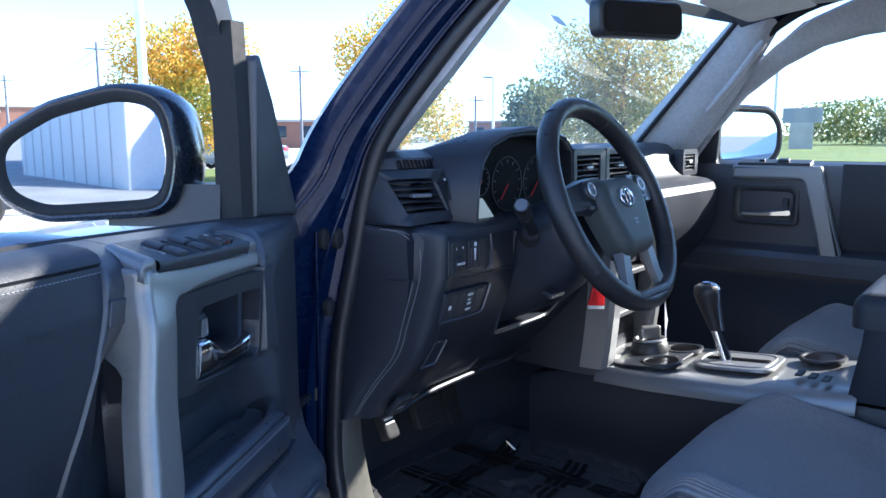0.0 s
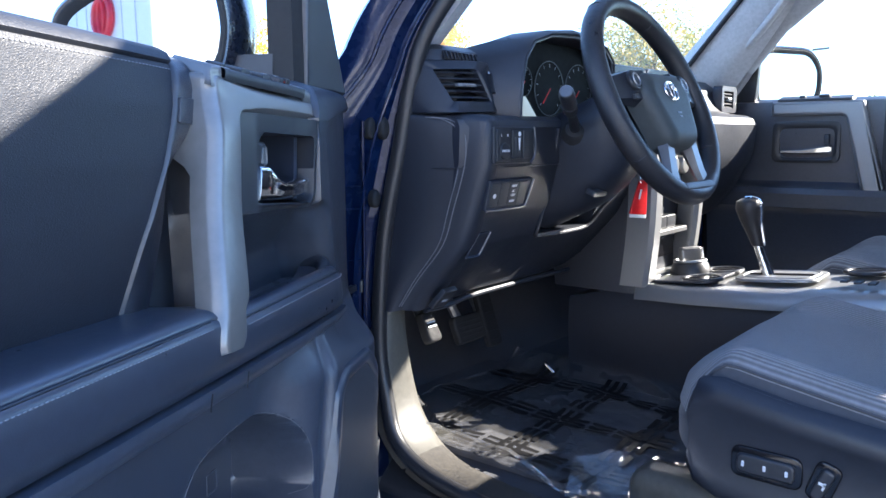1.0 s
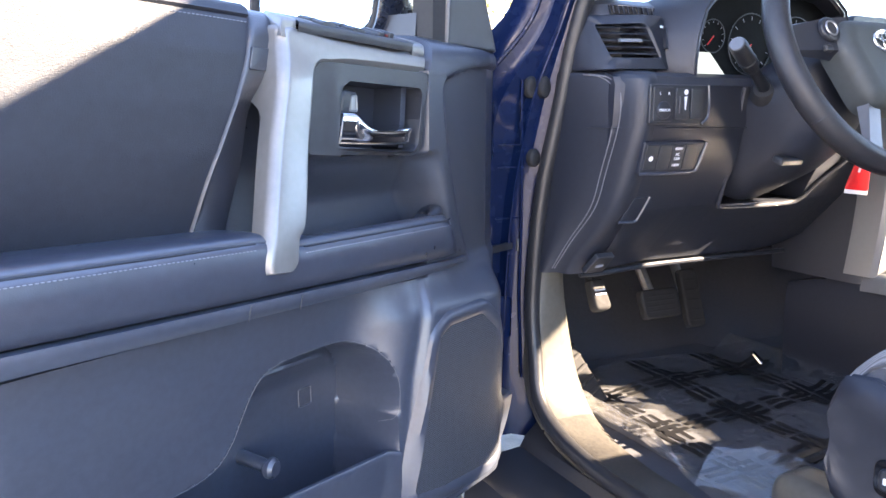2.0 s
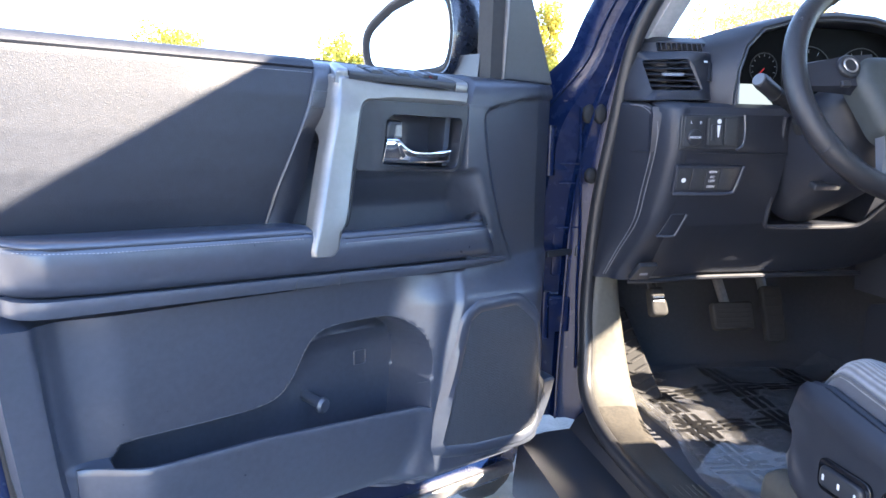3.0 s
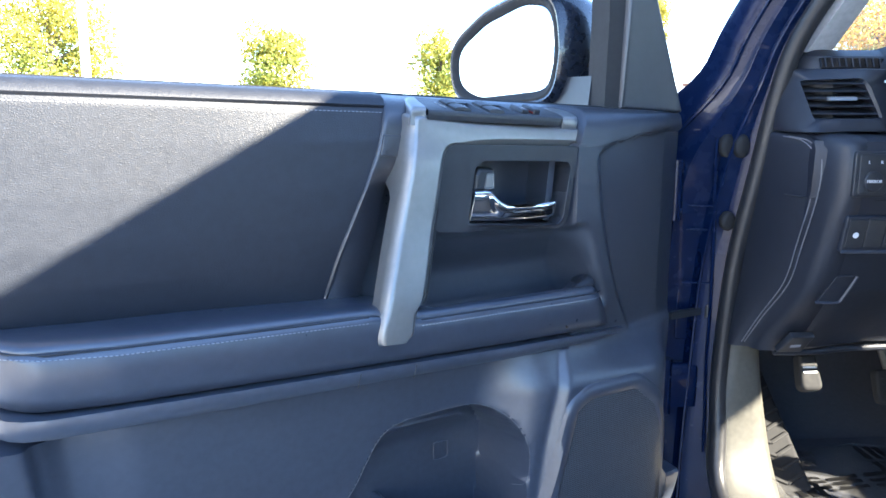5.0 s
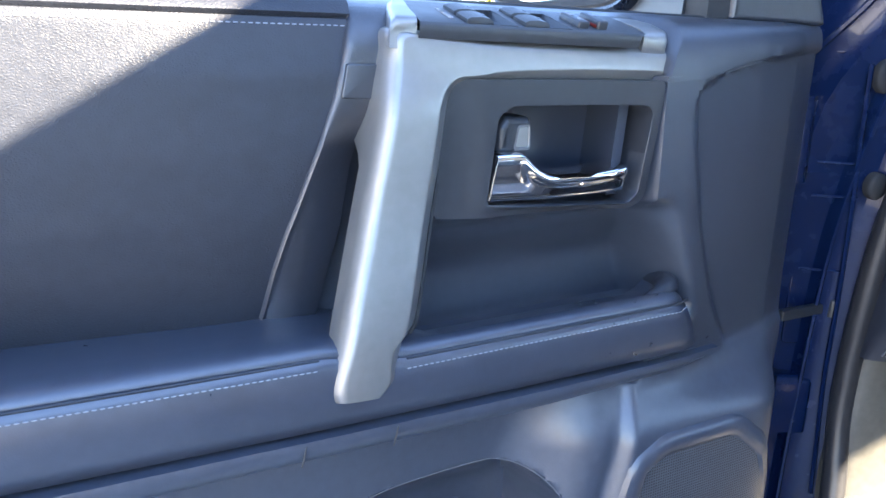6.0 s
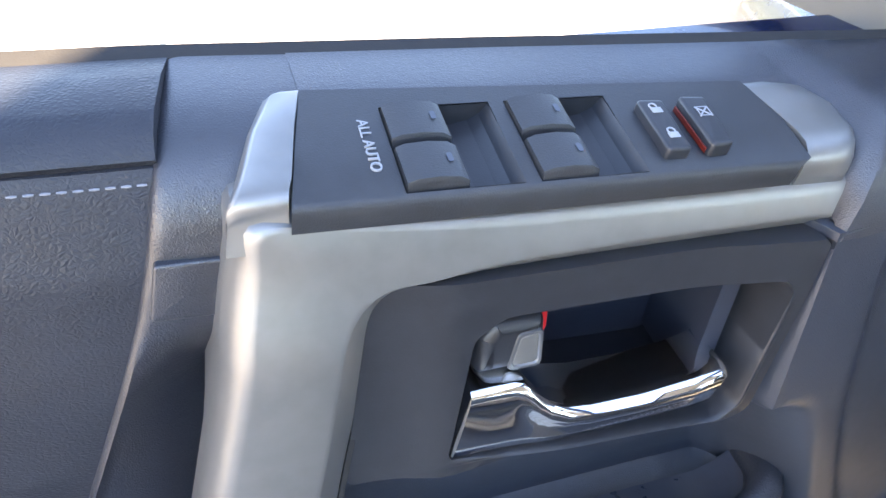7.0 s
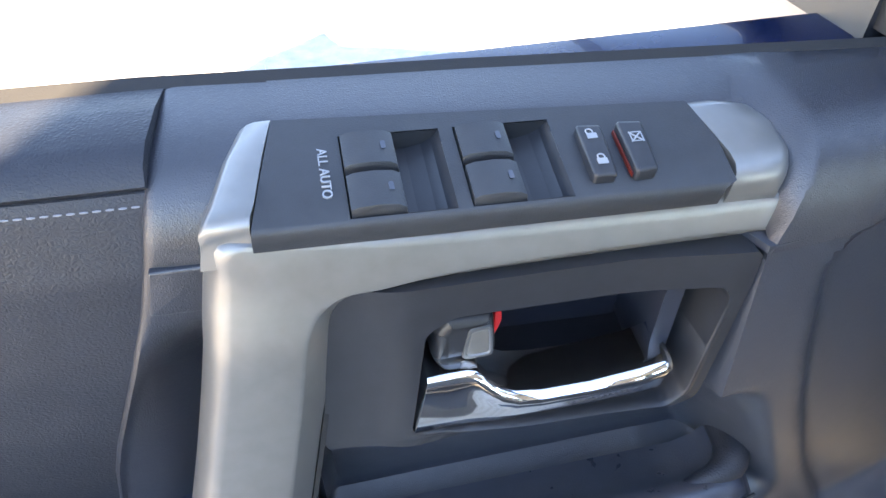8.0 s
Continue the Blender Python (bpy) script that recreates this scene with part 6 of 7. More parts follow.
for sx in (-1, 1):
    sp = part("spoke", loft([[WHEEL @ Vector((sx * x, y, h)) for y, h in ((c + w, 0.000), (c + w * 0.8, t), (c - w * 0.8, t), (c - w, 0.0), (c, -0.012))] for x, c, w, t in ((0.055, 0.012, 0.036, 0.022), (0.10, 0.014, 0.031, 0.018), (0.14, 0.012, 0.026, 0.010), (0.170, 0.010, 0.022, 0.006))]), DASH, wheel, "spoke with control buttons", 50)
    part("button_pad", disc(0.019, 0.008, 0.004, WHEEL @ pose(sx * 0.098, 0.020, 0.016), 24), BLACK, sp)
    part("button_ring", ring(0.011, 0.0015, WHEEL @ pose(sx * 0.098, 0.020, 0.0242), 24, 6), STEEL, sp)
    part("button", rbox(0.016, 0.010, 0.006, 0.003, WHEEL @ pose(sx * 0.108, -0.008, 0.014)), BLACK, sp)
    low = part("lower_spoke", loft([[WHEEL @ Vector((sx * x, y, h)) for x, h in ((c - w, 0.0), (c - w * 0.8, t), (c + w * 0.8, t), (c + w, 0.0), (c, -0.010))] for y, c, w, t in ((-0.050, 0.040, 0.016, 0.020), (-0.10, 0.050, 0.015, 0.016), (-0.14, 0.058, 0.016, 0.010), (-0.170, 0.066, 0.018, 0.008))]), GUNMETAL, wheel, "dark silver lower spoke", 50)
part("rim_badge", rbox(0.12, 0.016, 0.010, 0.006, WHEEL @ pose(0, -0.172, 0.010)), WRAP, wheel)
column = thing("steering_column", (1.25, 0.72, 1.15), 0, "black plastic column shroud with stalks and key", "steering column")
AX = WHEEL.to_3x3() @ Vector((0, 0, -1))
shroud = []
for d, w, h, low in ((0.030, 0.055, 0.050, 0.058), (0.05, 0.072, 0.062, 0.085), (0.08, 0.080, 0.066, 0.105), (0.12, 0.085, 0.068, 0.118), (0.17, 0.089, 0.070, 0.120), (0.25, 0.092, 0.07, 0.120)):
    c = Vector((1.25, 0.585, 1.214)) + AX * d
    ring_pts = []
    for k in range(32):
        a = k * math.tau / 32
        co, si = math.cos(a), math.sin(a)
        co, si = math.copysign(abs(co) ** 0.75, co), math.copysign(abs(si) ** 0.85, si)
        ring_pts.append(c + Vector((w * co * (1 - 0.12 * max(0, -si)), 0.25 * h * si, (h if si > 0 else low) * si)))
    shroud.append(ring_pts)
part("shroud", loft(shroud), DASH, column, "black plastic shroud", 50)
for sx in (-1, 1):
    root, tip = Vector((1.25 + sx * 0.062, 0.702, 1.170)), Vector((1.25 + sx * 0.207, 0.640, 1.239))
    stalk = part("stalk", tube([root.lerp(tip, t) for t in (0, 0.15, 0.4, 0.50, 0.55, 0.60, 0.93, 0.98, 1.0)], [0.011, 0.010, 0.0085, 0.0085, 0.0095, 0.0125, 0.0130, 0.0125, 0.0115], 16), BLACK, column, "black control stalk")
    part("stalk_end", tube([root.lerp(tip, t) for t in (0.99, 1.004, 1.012)], [0.0112, 0.0110, 0.0100], 16), GUNMETAL, stalk, "grey end of the stalk")
    part("stalk_ring", tube([root.lerp(tip, t) for t in (0.70, 0.72)], [0.0137, 0.0137], 16), SWITCH, stalk)
    part("stalk_boot", tube([root.lerp(tip, t) for t in (-0.10, 0.02, 0.10, 0.17, 0.18)], [0.031, 0.030, 0.025, 0.017, 0.010], 20), RUBBER, column)
part("tilt_lever", rbox(0.050, 0.020, 0.010, 0.004, pose(1.200, 0.668, 1.064, 20, 0, 0)), BLACK, column)
key = part("ignition_lock", disc(0.017, 0.012, 0.003, pose(1.345, 0.690, 1.130, 90, 0, 60), 20), STEEL, column)
TAG = pose(1.382, 0.668, 1.046, 90, 5, -34)
tag = part("key_tag", prism(rounded([(-0.021, -0.034, 0.003), (0.017, -0.034, 0.003), (0.012, 0.034, 0.006), (-0.006, 0.036, 0.006)]), 0.004, 0.0015, TAG), RED, column, "bright red key tag hanging from the ignition")
part("tag_edge", prism(box2(-0.020, -0.041, 0.017, -0.0335, 0.001), 0.003, 0.0005, TAG), PRINT, tag)
part("tag_print", prism(box2(-0.005, -0.004, -0.001, 0.016, 0.001), 0.0004, 0, TAG @ pose(0, 0, 0.0041, 0, 0, -8)), PRINT, tag)
part("key_ring", ring(0.014, 0.0012, pose(1.380, 0.670, 1.088, 70, 0, 20), 20, 5), STEEL, tag)

# ---- centre console ----
cons = thing("centre_console", (MID, 0.4, 0.6), 0, "centre console with silver top, cup holders and gear lever", "centre console")
side = []
for y, z in ((0.90, 0.80), (0.80, 0.825), (0.74, 0.828), (0.60, 0.828), (0.40, 0.845), (0.22, 0.868), (0.0, 0.875)):
    side.append([(MID - w, y, zz) for w, zz in ((0.120, 0.575), (0.128, 0.70), (0.130, 0.722), (0.128, z - 0.02), (0.122, z - 0.006))] + [(MID + w, y, zz) for w, zz in ((0.122, z - 0.006), (0.128, z - 0.02), (0.134, 0.722), (0.128, 0.70), (0.120, 0.575))])
part("console_body", thick(side, (0, 0.0, -0.004)), DASH, cons, "dark plastic console side", 40)
top = []
for y, z, w in ((0.735, 0.838, 0.130), (0.70, 0.842, 0.140), (0.60, 0.846, 0.145), (0.45, 0.856, 0.147), (0.30, 0.870, 0.148), (0.215, 0.880, 0.148)):
    top.append([(MID + s * w, y, z + dz) for s, dz in ((-1, -0.022), (-0.97, -0.005), (-0.90, 0.004), (-0.5, 0.006), (0, 0.006), (0.5, 0.006), (0.90, 0.004), (0.97, -0.005), (1, -0.022))])
part("console_top", thick(top, (0, 0, -0.008)), LIT_SILVER, cons, "silver painted console top", 40)


def on_top(x, y, up=0.0):
    return pose(x, y, 0.902 - 0.088 * y + 0.008 + up, -5, 0, 0)


part("cup_tray", prism(box2(-0.118, -0.06, 0.118, 0.075, 0.03), 0.005, 0.002, on_top(MID, 0.63)), DASH, cons)
for x, y in ((1.572, 0.605), (1.70, 0.605)):
    c = part("cup_holder", ring(0.040, 0.005, on_top(x, y, 0.004), 40, 8), BLACK, cons, "round cup holder")
    part("cup_well", disc(0.038, 0.003, 0, on_top(x, y, 0.003), 32), PIANO, c)
DR = on_top(1.662, 0.668, 0.003)
dial = part("drive_dial", loft([[DR @ Vector((r * math.cos(k * math.tau / 32), r * math.sin(k * math.tau / 32), h)) for k in range(32)] for r, h in ((0.046, 0.0), (0.045, 0.006), (0.040, 0.020), (0.036, 0.027), (0.034, 0.028))]), BLACK, cons, "black base of the drive selector", 40)
part("dial_collar", ring(0.034, 0.004, DR @ pose(0, 0, 0.028), 40, 8), STEEL, dial, "bright collar")
part("dial_grip", rbox(0.022, 0.050, 0.030, 0.006, DR @ pose(0, 0, 0.030, 0, 0, 50)), SILVER, dial, "silver grip")
gate = part("gear_gate", prism(rounded([(-0.072, -0.10, 0.04), (0.072, -0.10, 0.04), (0.072, 0.07, 0.05), (-0.072, 0.07, 0.05)]), 0.006, 0.003, on_top(1.640, 0.478)), LIT_SILVER, cons)
part("gate_slot", prism(box2(-0.012, -0.08, 0.012, 0.05, 0.008), 0.001, 0, on_top(1.640, 0.478, 0.0062)), PIANO, gate)
part("gate_ring", hoop(rounded([(-0.060, -0.09, 0.04), (0.060, -0.09, 0.04), (0.060, 0.06, 0.05), (-0.060, 0.06, 0.05)]), rounded([(-0.054, -0.084, 0.035), (0.054, -0.084, 0.035), (0.054, 0.054, 0.045), (-0.054, 0.054, 0.045)]), (0, -0.015), ((0, 0.005), (0.5, 0.0080), (1, 0.005)), on_top(1.640, 0.478), 64), LIT_SILVER, gate)
lever = thing("gear_lever", (1.635, 0.50, 0.87), 0, "gear lever with black leather knob and chrome shaft", "gear lever")


def raked(bm):
    for v in bm.verts:
        v.co.y += 0.18 * (v.co.z - 0.868)
    return bm


part("shaft", raked(loft([[Vector((1.635 + dx + r * math.cos(a), y + 0.8 * r * math.sin(a), z)) for a in (k * math.tau / 16 for k in range(16))] for dx, y, z, r in ((0.006, 0.488, 0.868, 0.017), (0.002, 0.494, 0.90, 0.014), (-0.001, 0.500, 0.935, 0.0135))])), CHROME, lever, "chrome shaft")
knob = part("knob", raked(loft([[Vector((1.632 + dx + a * math.cos(q), y + b * math.sin(q), z)) for q in (k * math.tau / 20 for k in range(20))] for dx, y, z, a, b in ((0.002, 0.500, 0.934, 0.0145, 0.013), (0.0, 0.504, 0.96, 0.018, 0.017), (-0.003, 0.508, 0.99, 0.024, 0.022), (-0.006, 0.508, 1.012, 0.027, 0.026), (-0.008, 0.504, 1.027, 0.025, 0.026), (-0.008, 0.500, 1.034, 0.016, 0.018))])), WRAP, lever, "black leather knob", 60)
part("knob_trim", raked(tube(spline([(1.634, 0.4865, 0.936), (1.632, 0.487, 0.962), (1.629, 0.4855, 0.992), (1.626, 0.4815, 1.012), (1.624, 0.482, 1.027), (1.624, 0.494, 1.0345), (1.624, 0.510, 1.0325)], 5), 0.0055, 10)), CHROME, knob, "chrome edge of the knob")
for x, y in ((1.72, 0.315),):
    c = part("cup_holder", ring(0.042, 0.005, on_top(x, y, 0.004), 40, 8), BLACK, cons)
    part("cup_well", disc(0.040, 0.003, 0, on_top(x, y, 0.003), 32), PIANO, c)
for k in range(3):
    part("seat_heat_switch", rbox(0.036, 0.014, 0.004, 0.002, on_top(1.555 + 0.012 * k, 0.275 + 0.026 * k, 0.004)), BLACK, cons)
lid = []
for y, z in ((0.232, 0.875), (0.215, 0.98), (0.212, 1.02)):
    lid.append([(1.50, y - 0.02, z), (1.51, y, z), (1.77, y, z), (1.78, y - 0.02, z), (1.78, -0.15, z), (1.50, -0.15, z)])
part("armrest_box", loft(lid), DASH, cons, "dark plastic armrest box")
part("armrest_lid", rbox(0.285, 0.40, 0.062, 0.028, pose(MID, 0.035, 1.015, -2, 0, 0)), LEATHER, cons, "padded black armrest lid")

# ---- seats ----
def car_seat(xc, label, power, ahead=0.0, lift=0.0):
    st = thing("bucket_seat", (xc, 0.1, 0.58), 0, label, "car seat", "front seats")

    def cushion(u, v):
        a = (u - 0.5) * 2
        w = v * v * 0.35 + v * 0.65
        y = 0.452 + ahead - 0.58 * w - 0.075 * abs(a) ** 5 * smooth(0.35, 0.0, v)
        wing = 0.022 * smooth(0.55, 0.78, abs(a)) * (1 - smooth(0.84, 1.0, abs(a))) * smooth(0.0, 0.25, v)
        side = 0.085 * (1 - math.sqrt(max(0.0, 1 - max(0.0, (abs(a) - 0.78) / 0.22) ** 2)))
        nose = 0.100 * (1 - math.sqrt(max(0.0, 1 - max(0.0, (0.24 - w) / 0.24) ** 2)))
        z = 0.866 + lift - 0.10 * w + wing - max(side, nose) - 0.25 * min(side, nose)
        return Vector((xc + a * 0.272, y, z))

    part("cushion_centre", field(48, 40, lambda u, v: cushion(0.045 + 0.91 * u, v) + Vector((0, 0.003 * smooth(0.1, 0.0, v), 0.004 - 0.004 * (smooth(0.03, 0, u) + smooth(0.97, 1, u))))), FABRIC, st, "grey ribbed cloth seat top")
    part("cushion", field(40, 24, cushion), CLOTH, st, "dark cloth bolsters")
    side_rows = []
    for k in range(25):
        a = -1 + 2 * k / 24
        c = cushion((a + 1) / 2, 0.0)
        side_rows.append([c, c + Vector((0, 0.004, -0.015)), c + Vector((0, 0.002, -0.05)), Vector((c.x * 0.98 + xc * 0.02, c.y - 0.02, 0.73))])
    part("cushion_front", thick(side_rows, (0, -0.02, 0)), CLOTH, st, "", 60)
    for sx in (-1, 1):
        edge_rows = []
        for k in range(11):
            c = cushion(0.5 + sx * 0.5, k / 10)
            edge_rows.append([c, c + Vector((sx * 0.004, 0, -0.015)), c + Vector((sx * 0.004, 0, -0.045)), Vector((c.x - sx * 0.005, c.y, 0.74))])
        part("cushion_side", thick(edge_rows, (-0.02 * sx, 0, 0)), CLOTH, st, "", 60)
        part("bolster_seam", tube([cushion(0.5 + sx * 0.452, k / 16) + Vector((0, 0.002 * (k == 0), 0.0015)) for k in range(17)], 0.0028, 6), CLOTH, st)
        xo = xc + sx * 0.288
        shield = [[(xo - sx * 0.030, y, z1), (xo - sx * 0.014, y, z1 + 0.006), (xo - sx * 0.003, y, z1 - 0.002), (xo + sx * 0.002, y, z1 - 0.016), (xo - sx * 0.001, y, z1 - 0.030), (xo - sx * 0.006, y, z1 - 0.042), (xo - sx * 0.007, y, (z0 + z1) / 2), (xo - sx * 0.006, y, z0 + 0.036), (xo, y, z0 + 0.022), (xo - sx * 0.004, y, z0 + 0.008), (xo - sx * 0.03, y, z0)] for y, z0, z1 in ((0.392, 0.70, 0.80), (0.382, 0.675, 0.826), (0.35, 0.66, 0.830), (0.25, 0.655, 0.812), (0.10, 0.655, 0.795), (-0.16, 0.66, 0.80))]
        sh = part("side_shield", thick(shield, (-0.012 * sx, 0, 0)), DASH, st, "black plastic seat shield", 50)
        part("seat_rail", rbox(0.05, 0.62, 0.05, 0.01, pose(xc + sx * 0.20, 0.06, 0.60)), BLACK, st)
        part("rail_cover", rbox(0.085, 0.15, 0.066, 0.026, pose(xc + sx * 0.212, 0.425, 0.590)), KICK, st, "grey plastic rail cover")
        if power and sx < 0:
            S = Matrix(((0, 0, -1, xo + 0.0065), (-1, 0, 0, 0), (0, 1, 0, 0), (0, 0, 0, 1)))
            for y0, z0, y1, z1 in ((0.246, 0.716, 0.322, 0.744),):
                part("switch_recess", prism(box2(-y1 - 0.008, z0 - 0.008, -y0 + 0.008, z1 + 0.008, 0.014), 0.0045, 0.002, S), PIANO, sh)
                b = part("seat_switch", prism(box2(-y1, z0, -y0, z1, 0.010), 0.010, 0.004, S), BLACK, sh, "black power seat switch")
                for q in ((-0.028, 0), (0, 0), (0.028, 0)):
                    part("switch_mark", rbox(0.004, 0.008, 0.0005, 0.0015, S @ pose(-(y0 + y1) / 2 + q[0], (z0 + z1) / 2, 0.0102)), PRINT, b)
            T = S @ pose(-0.213, 0.728, 0, 0, 0, -18)
            part("switch_recess", prism(box2(-0.016, -0.028, 0.016, 0.028, 0.012), 0.0045, 0.002, T), PIANO, sh)
            tilt = part("recline_switch", prism(rounded([(-0.011, -0.023, 0.008), (0.007, -0.023, 0.008), (0.011, 0.023, 0.008), (-0.007, 0.023, 0.008)]), 0.012, 0.004, T), BLACK, sh, "black recline switch")
            part("switch_mark", rbox(0.009, 0.004, 0.0005, 0.001, T @ pose(0, 0.002, 0.0122)), PRINT, tilt)
            part("switch_mark", rbox(0.003, 0.011, 0.0005, 0.001, T @ pose(0.003, 0, 0.0122)), PRINT, tilt)
    back = []
    for z, y, w in ((0.80, -0.10, 0.25), (0.95, -0.14, 0.265), (1.15, -0.20, 0.27), (1.35, -0.27, 0.24), (1.44, -0.30, 0.19)):
        back.append([(xc + w * math.cos(a), y - 0.075 + 0.085 * math.sin(a) + 0.03 * abs(math.cos(a)) ** 3, z) for a in (k * math.tau / 28 for k in range(28))])
    part("backrest", loft(back), CLOTH, st, "dark cloth backrest", 60)
    part("head_rest", rbox(0.26, 0.11, 0.20, 0.045, pose(xc, -0.375, 1.47)), CLOTH, st)
    return st


car_seat(1.258, "grey ribbed cloth driver's seat with power switches", True)
car_seat(2.03, "grey ribbed cloth passenger seat beside console", False, 0.045, 0.030)

# ---- pedals ----
def pedal(name, x, y, z, w, h, lean, label, arm):
    p = thing(name, (x, y, z), 0, label, "pedal")
    pad = part("pad", prism(rounded([(-w / 2, -h / 2, 0.012), (w / 2, -h / 2, 0.012), (w / 2, h / 2, 0.012), (-w / 2, h / 2, 0.012)]), 0.016, 0.005, facing(y, x, z, lean)), RUBBER, p)
    for k in range(5):
        part("rib", rbox(w * 0.8, 0.004, 0.003, 0.001, facing(y - 0.0145, x, z, lean) @ pose(0, (k - 2) * h * 0.17, 0)), RUBBER, pad)
    part("arm", tube([(x, y + 0.01, z), (x + arm, y + 0.10, z + 0.16), (x + arm, y + 0.16, z + 0.30)], 0.011, 8), STEEL, p)


pedal("brake_pedal", 1.268, 1.02, 0.745, 0.100, 0.062, 22, "black ribbed rubber brake pedal", -0.02)
pedal("accelerator_pedal", 1.395, 1.06, 0.735, 0.050, 0.130, 20, "narrow black accelerator pedal", 0.0)
pk = thing("parking_brake_pedal", (1.045, 0.94, 0.80), 0, "black parking brake pedal under the dash", "pedal")
pad = part("pad", prism(rounded([(-0.020, -0.030, 0.012), (0.020, -0.030, 0.012), (0.015, 0.030, 0.006), (-0.015, 0.030, 0.006)]), 0.020, 0.006, facing(0.945, 1.045, 0.800, 28)), RUBBER, pk)
for k in range(2):
    part("pad_print", rbox(0.024, 0.0035, 0.0006, 0.001, facing(0.945, 1.045, 0.800, 28) @ pose(0, 0.008 - 0.008 * k, 0.0202)), PRINT, pad)
part("arm", tube([(1.045, 0.955, 0.82), (1.045, 1.02, 0.92)], 0.010, 8), BLACK, pk)
rest_ob = thing("foot_rest", (1.02, 1.05, 0.62), 0, "black ribbed rubber foot rest", "foot rest")
part("pad", rbox(0.085, 0.26, 0.02, 0.012, pose(1.015, 1.02, 0.665, 34, 0, 0)), RUBBER, rest_ob)
for k in range(9):
    for sx in (-1, 1):
        part("rib", rbox(0.042, 0.007, 0.004, 0.002, pose(1.015, 1.02, 0.665, 34, 0, 0) @ pose(sx * 0.018, -0.105 + 0.026 * k, 0.020, 0, 0, sx * 28)), RUBBER, rest_ob)

# ---- floor mat under printed protective film ----
solo("floor_mat", rbox(0.50, 0.66, 0.012, 0.008, pose(1.255, 0.80, 0.588)), CARPET, (1.255, 0.80, 0.588), "black carpet floor mat in the footwell", "floor mat")
film = thing("protective_film", (1.25, 0.80, 0.61), 0, "clear printed plastic film over floor mat", "plastic film")
random.seed(7)


def crinkle(x, y):
    v = Vector((x * 7, y * 7, 0.3))
    return 0.010 * noise.noise(v) + 0.005 * noise.noise(v * 3.1) + 0.0022 * abs(noise.noise(v * 8.3)) + 0.05 * smooth(0.985, 0.955, x) * smooth(0.55, 0.7, y) + 0.03 * smooth(1.46, 1.53, x)


def film_place(u, v):
    x = 0.945 + (1.535 - 0.945) * u
    y = 0.475 + (1.06 - 0.475) * v + 0.03 * noise.noise(Vector((u * 4, v * 4, 2.0)))
    return Vector((x, y, 0.6065 + max(-0.004, crinkle(x, y)) + 0.09 * smooth(1.05, 1.14, y)))


sheet = part("sheet", field(110, 110, film_place), FILM, film, "crinkled clear plastic sheet")
sheet.visible_shadow = False


def film_bar(x, y, long_, wide, turn):
    c, s = math.cos(radians(turn)), math.sin(radians(turn))
    n = max(2, int(long_ / 0.02))
    rows = []
    for k in range(n + 1):
        a = (k / n - 0.5) * long_
        row = []
        for b in (-wide / 2, wide / 2):
            px, py = x + a * c - b * s, y + a * s + b * c
            row.append((px, py, 0.6085 + max(-0.004, crinkle(px, py)) + 0.09 * smooth(1.05, 1.14, py)))
        rows.append(row)
    return loft(rows, closed=False)


for gx in (1.05, 1.235, 1.42):
    for off in (-0.019, 0.0, 0.019):
        for k in range(9):
            part("print_bar", film_bar(gx + off, 0.545 + 0.060 * k, 0.049, 0.0105, 90), INK, sheet)
for gy in (0.58, 0.755, 0.93):
    for off in (-0.019, 0.0, 0.019):
        for k in range(8):
            part("print_bar", film_bar(1.00 + 0.066 * k, gy + off, 0.053, 0.0105, 4), INK, sheet)
letters("R MUST REM", 0.020, pose(1.060, 1.012, 0.622, 10, 0, 0), sheet, INK)
letters("CTIVE COV", 0.020, pose(1.055, 0.982, 0.619, 10, 0, 0), sheet, INK)
flap = field(14, 8, lambda u, v: Vector((0.940 + 0.085 * u + 0.050 * v, 0.570 - 0.085 * u + 0.012 * v, 0.612 + 0.050 * v + 0.004 * math.sin(7 * u + 4 * v) + 0.0015 * math.sin(19 * u - 7 * v))))
fl = part("turned_flap", flap, CLEARFILM, film, "turned up corner of the film")
fl.visible_shadow = False
# small clip and label by the console
clip = solo("film_clip", prism(rounded([(-0.014, -0.018, 0.003), (0.010, -0.014, 0.003), (0.014, 0.018, 0.003), (-0.004, 0.014, 0.003)]), 0.004, 0.001, pose(1.475, 0.93, 0.622, 40, 0, 30)), CHROME, (1.475, 0.93, 0.62), "small shiny metal mat clip on film", "clip")

# ---- rear view mirror ----
rv = thing("rear_view_mirror", (MID, 0.72, 1.60), 0, "black framed rear view mirror on windscreen", "mirror")
RV = facing(0.725, MID - 0.01, 1.597, 2) @ pose(0, 0, 0, 0, -21, 1)
part("frame", prism(box2(-0.125, -0.040, 0.125, 0.040, 0.024), 0.035, 0.010, RV), BLACK, rv, "", 50)
part("mirror_glass", prism(box2(-0.116, -0.032, 0.116, 0.032, 0.018), 0.001, 0, RV @ pose(0, 0, 0.0352)), PIANO, rv, "dark mirror glass")
part("stem", tube([(MID, 0.70, 1.61), (MID, 0.76, 1.64), (MID, 0.80, 1.66)], 0.013, 10), BLACK, rv)
part("sensor_box", rbox(0.09, 0.05, 0.05, 0.012, pose(MID, 0.78, 1.635, -48, 0, 0)), PANEL, rv)
st = solo("windscreen_sticker", prism(box2(-0.022, -0.016, 0.022, 0.016, 0.003), 0.0006, 0, facing(0.845, 1.515, 1.595, 45)), PRINT, (1.515, 0.845, 1.595), "small grey sticker on the windscreen", "sticker")

# ---- outside ----
ASPHALT = surface("asphalt", (0.40, 0.39, 0.375), 0.9, grain=0.8, scale=90, stain=0.6, vary=0.2)
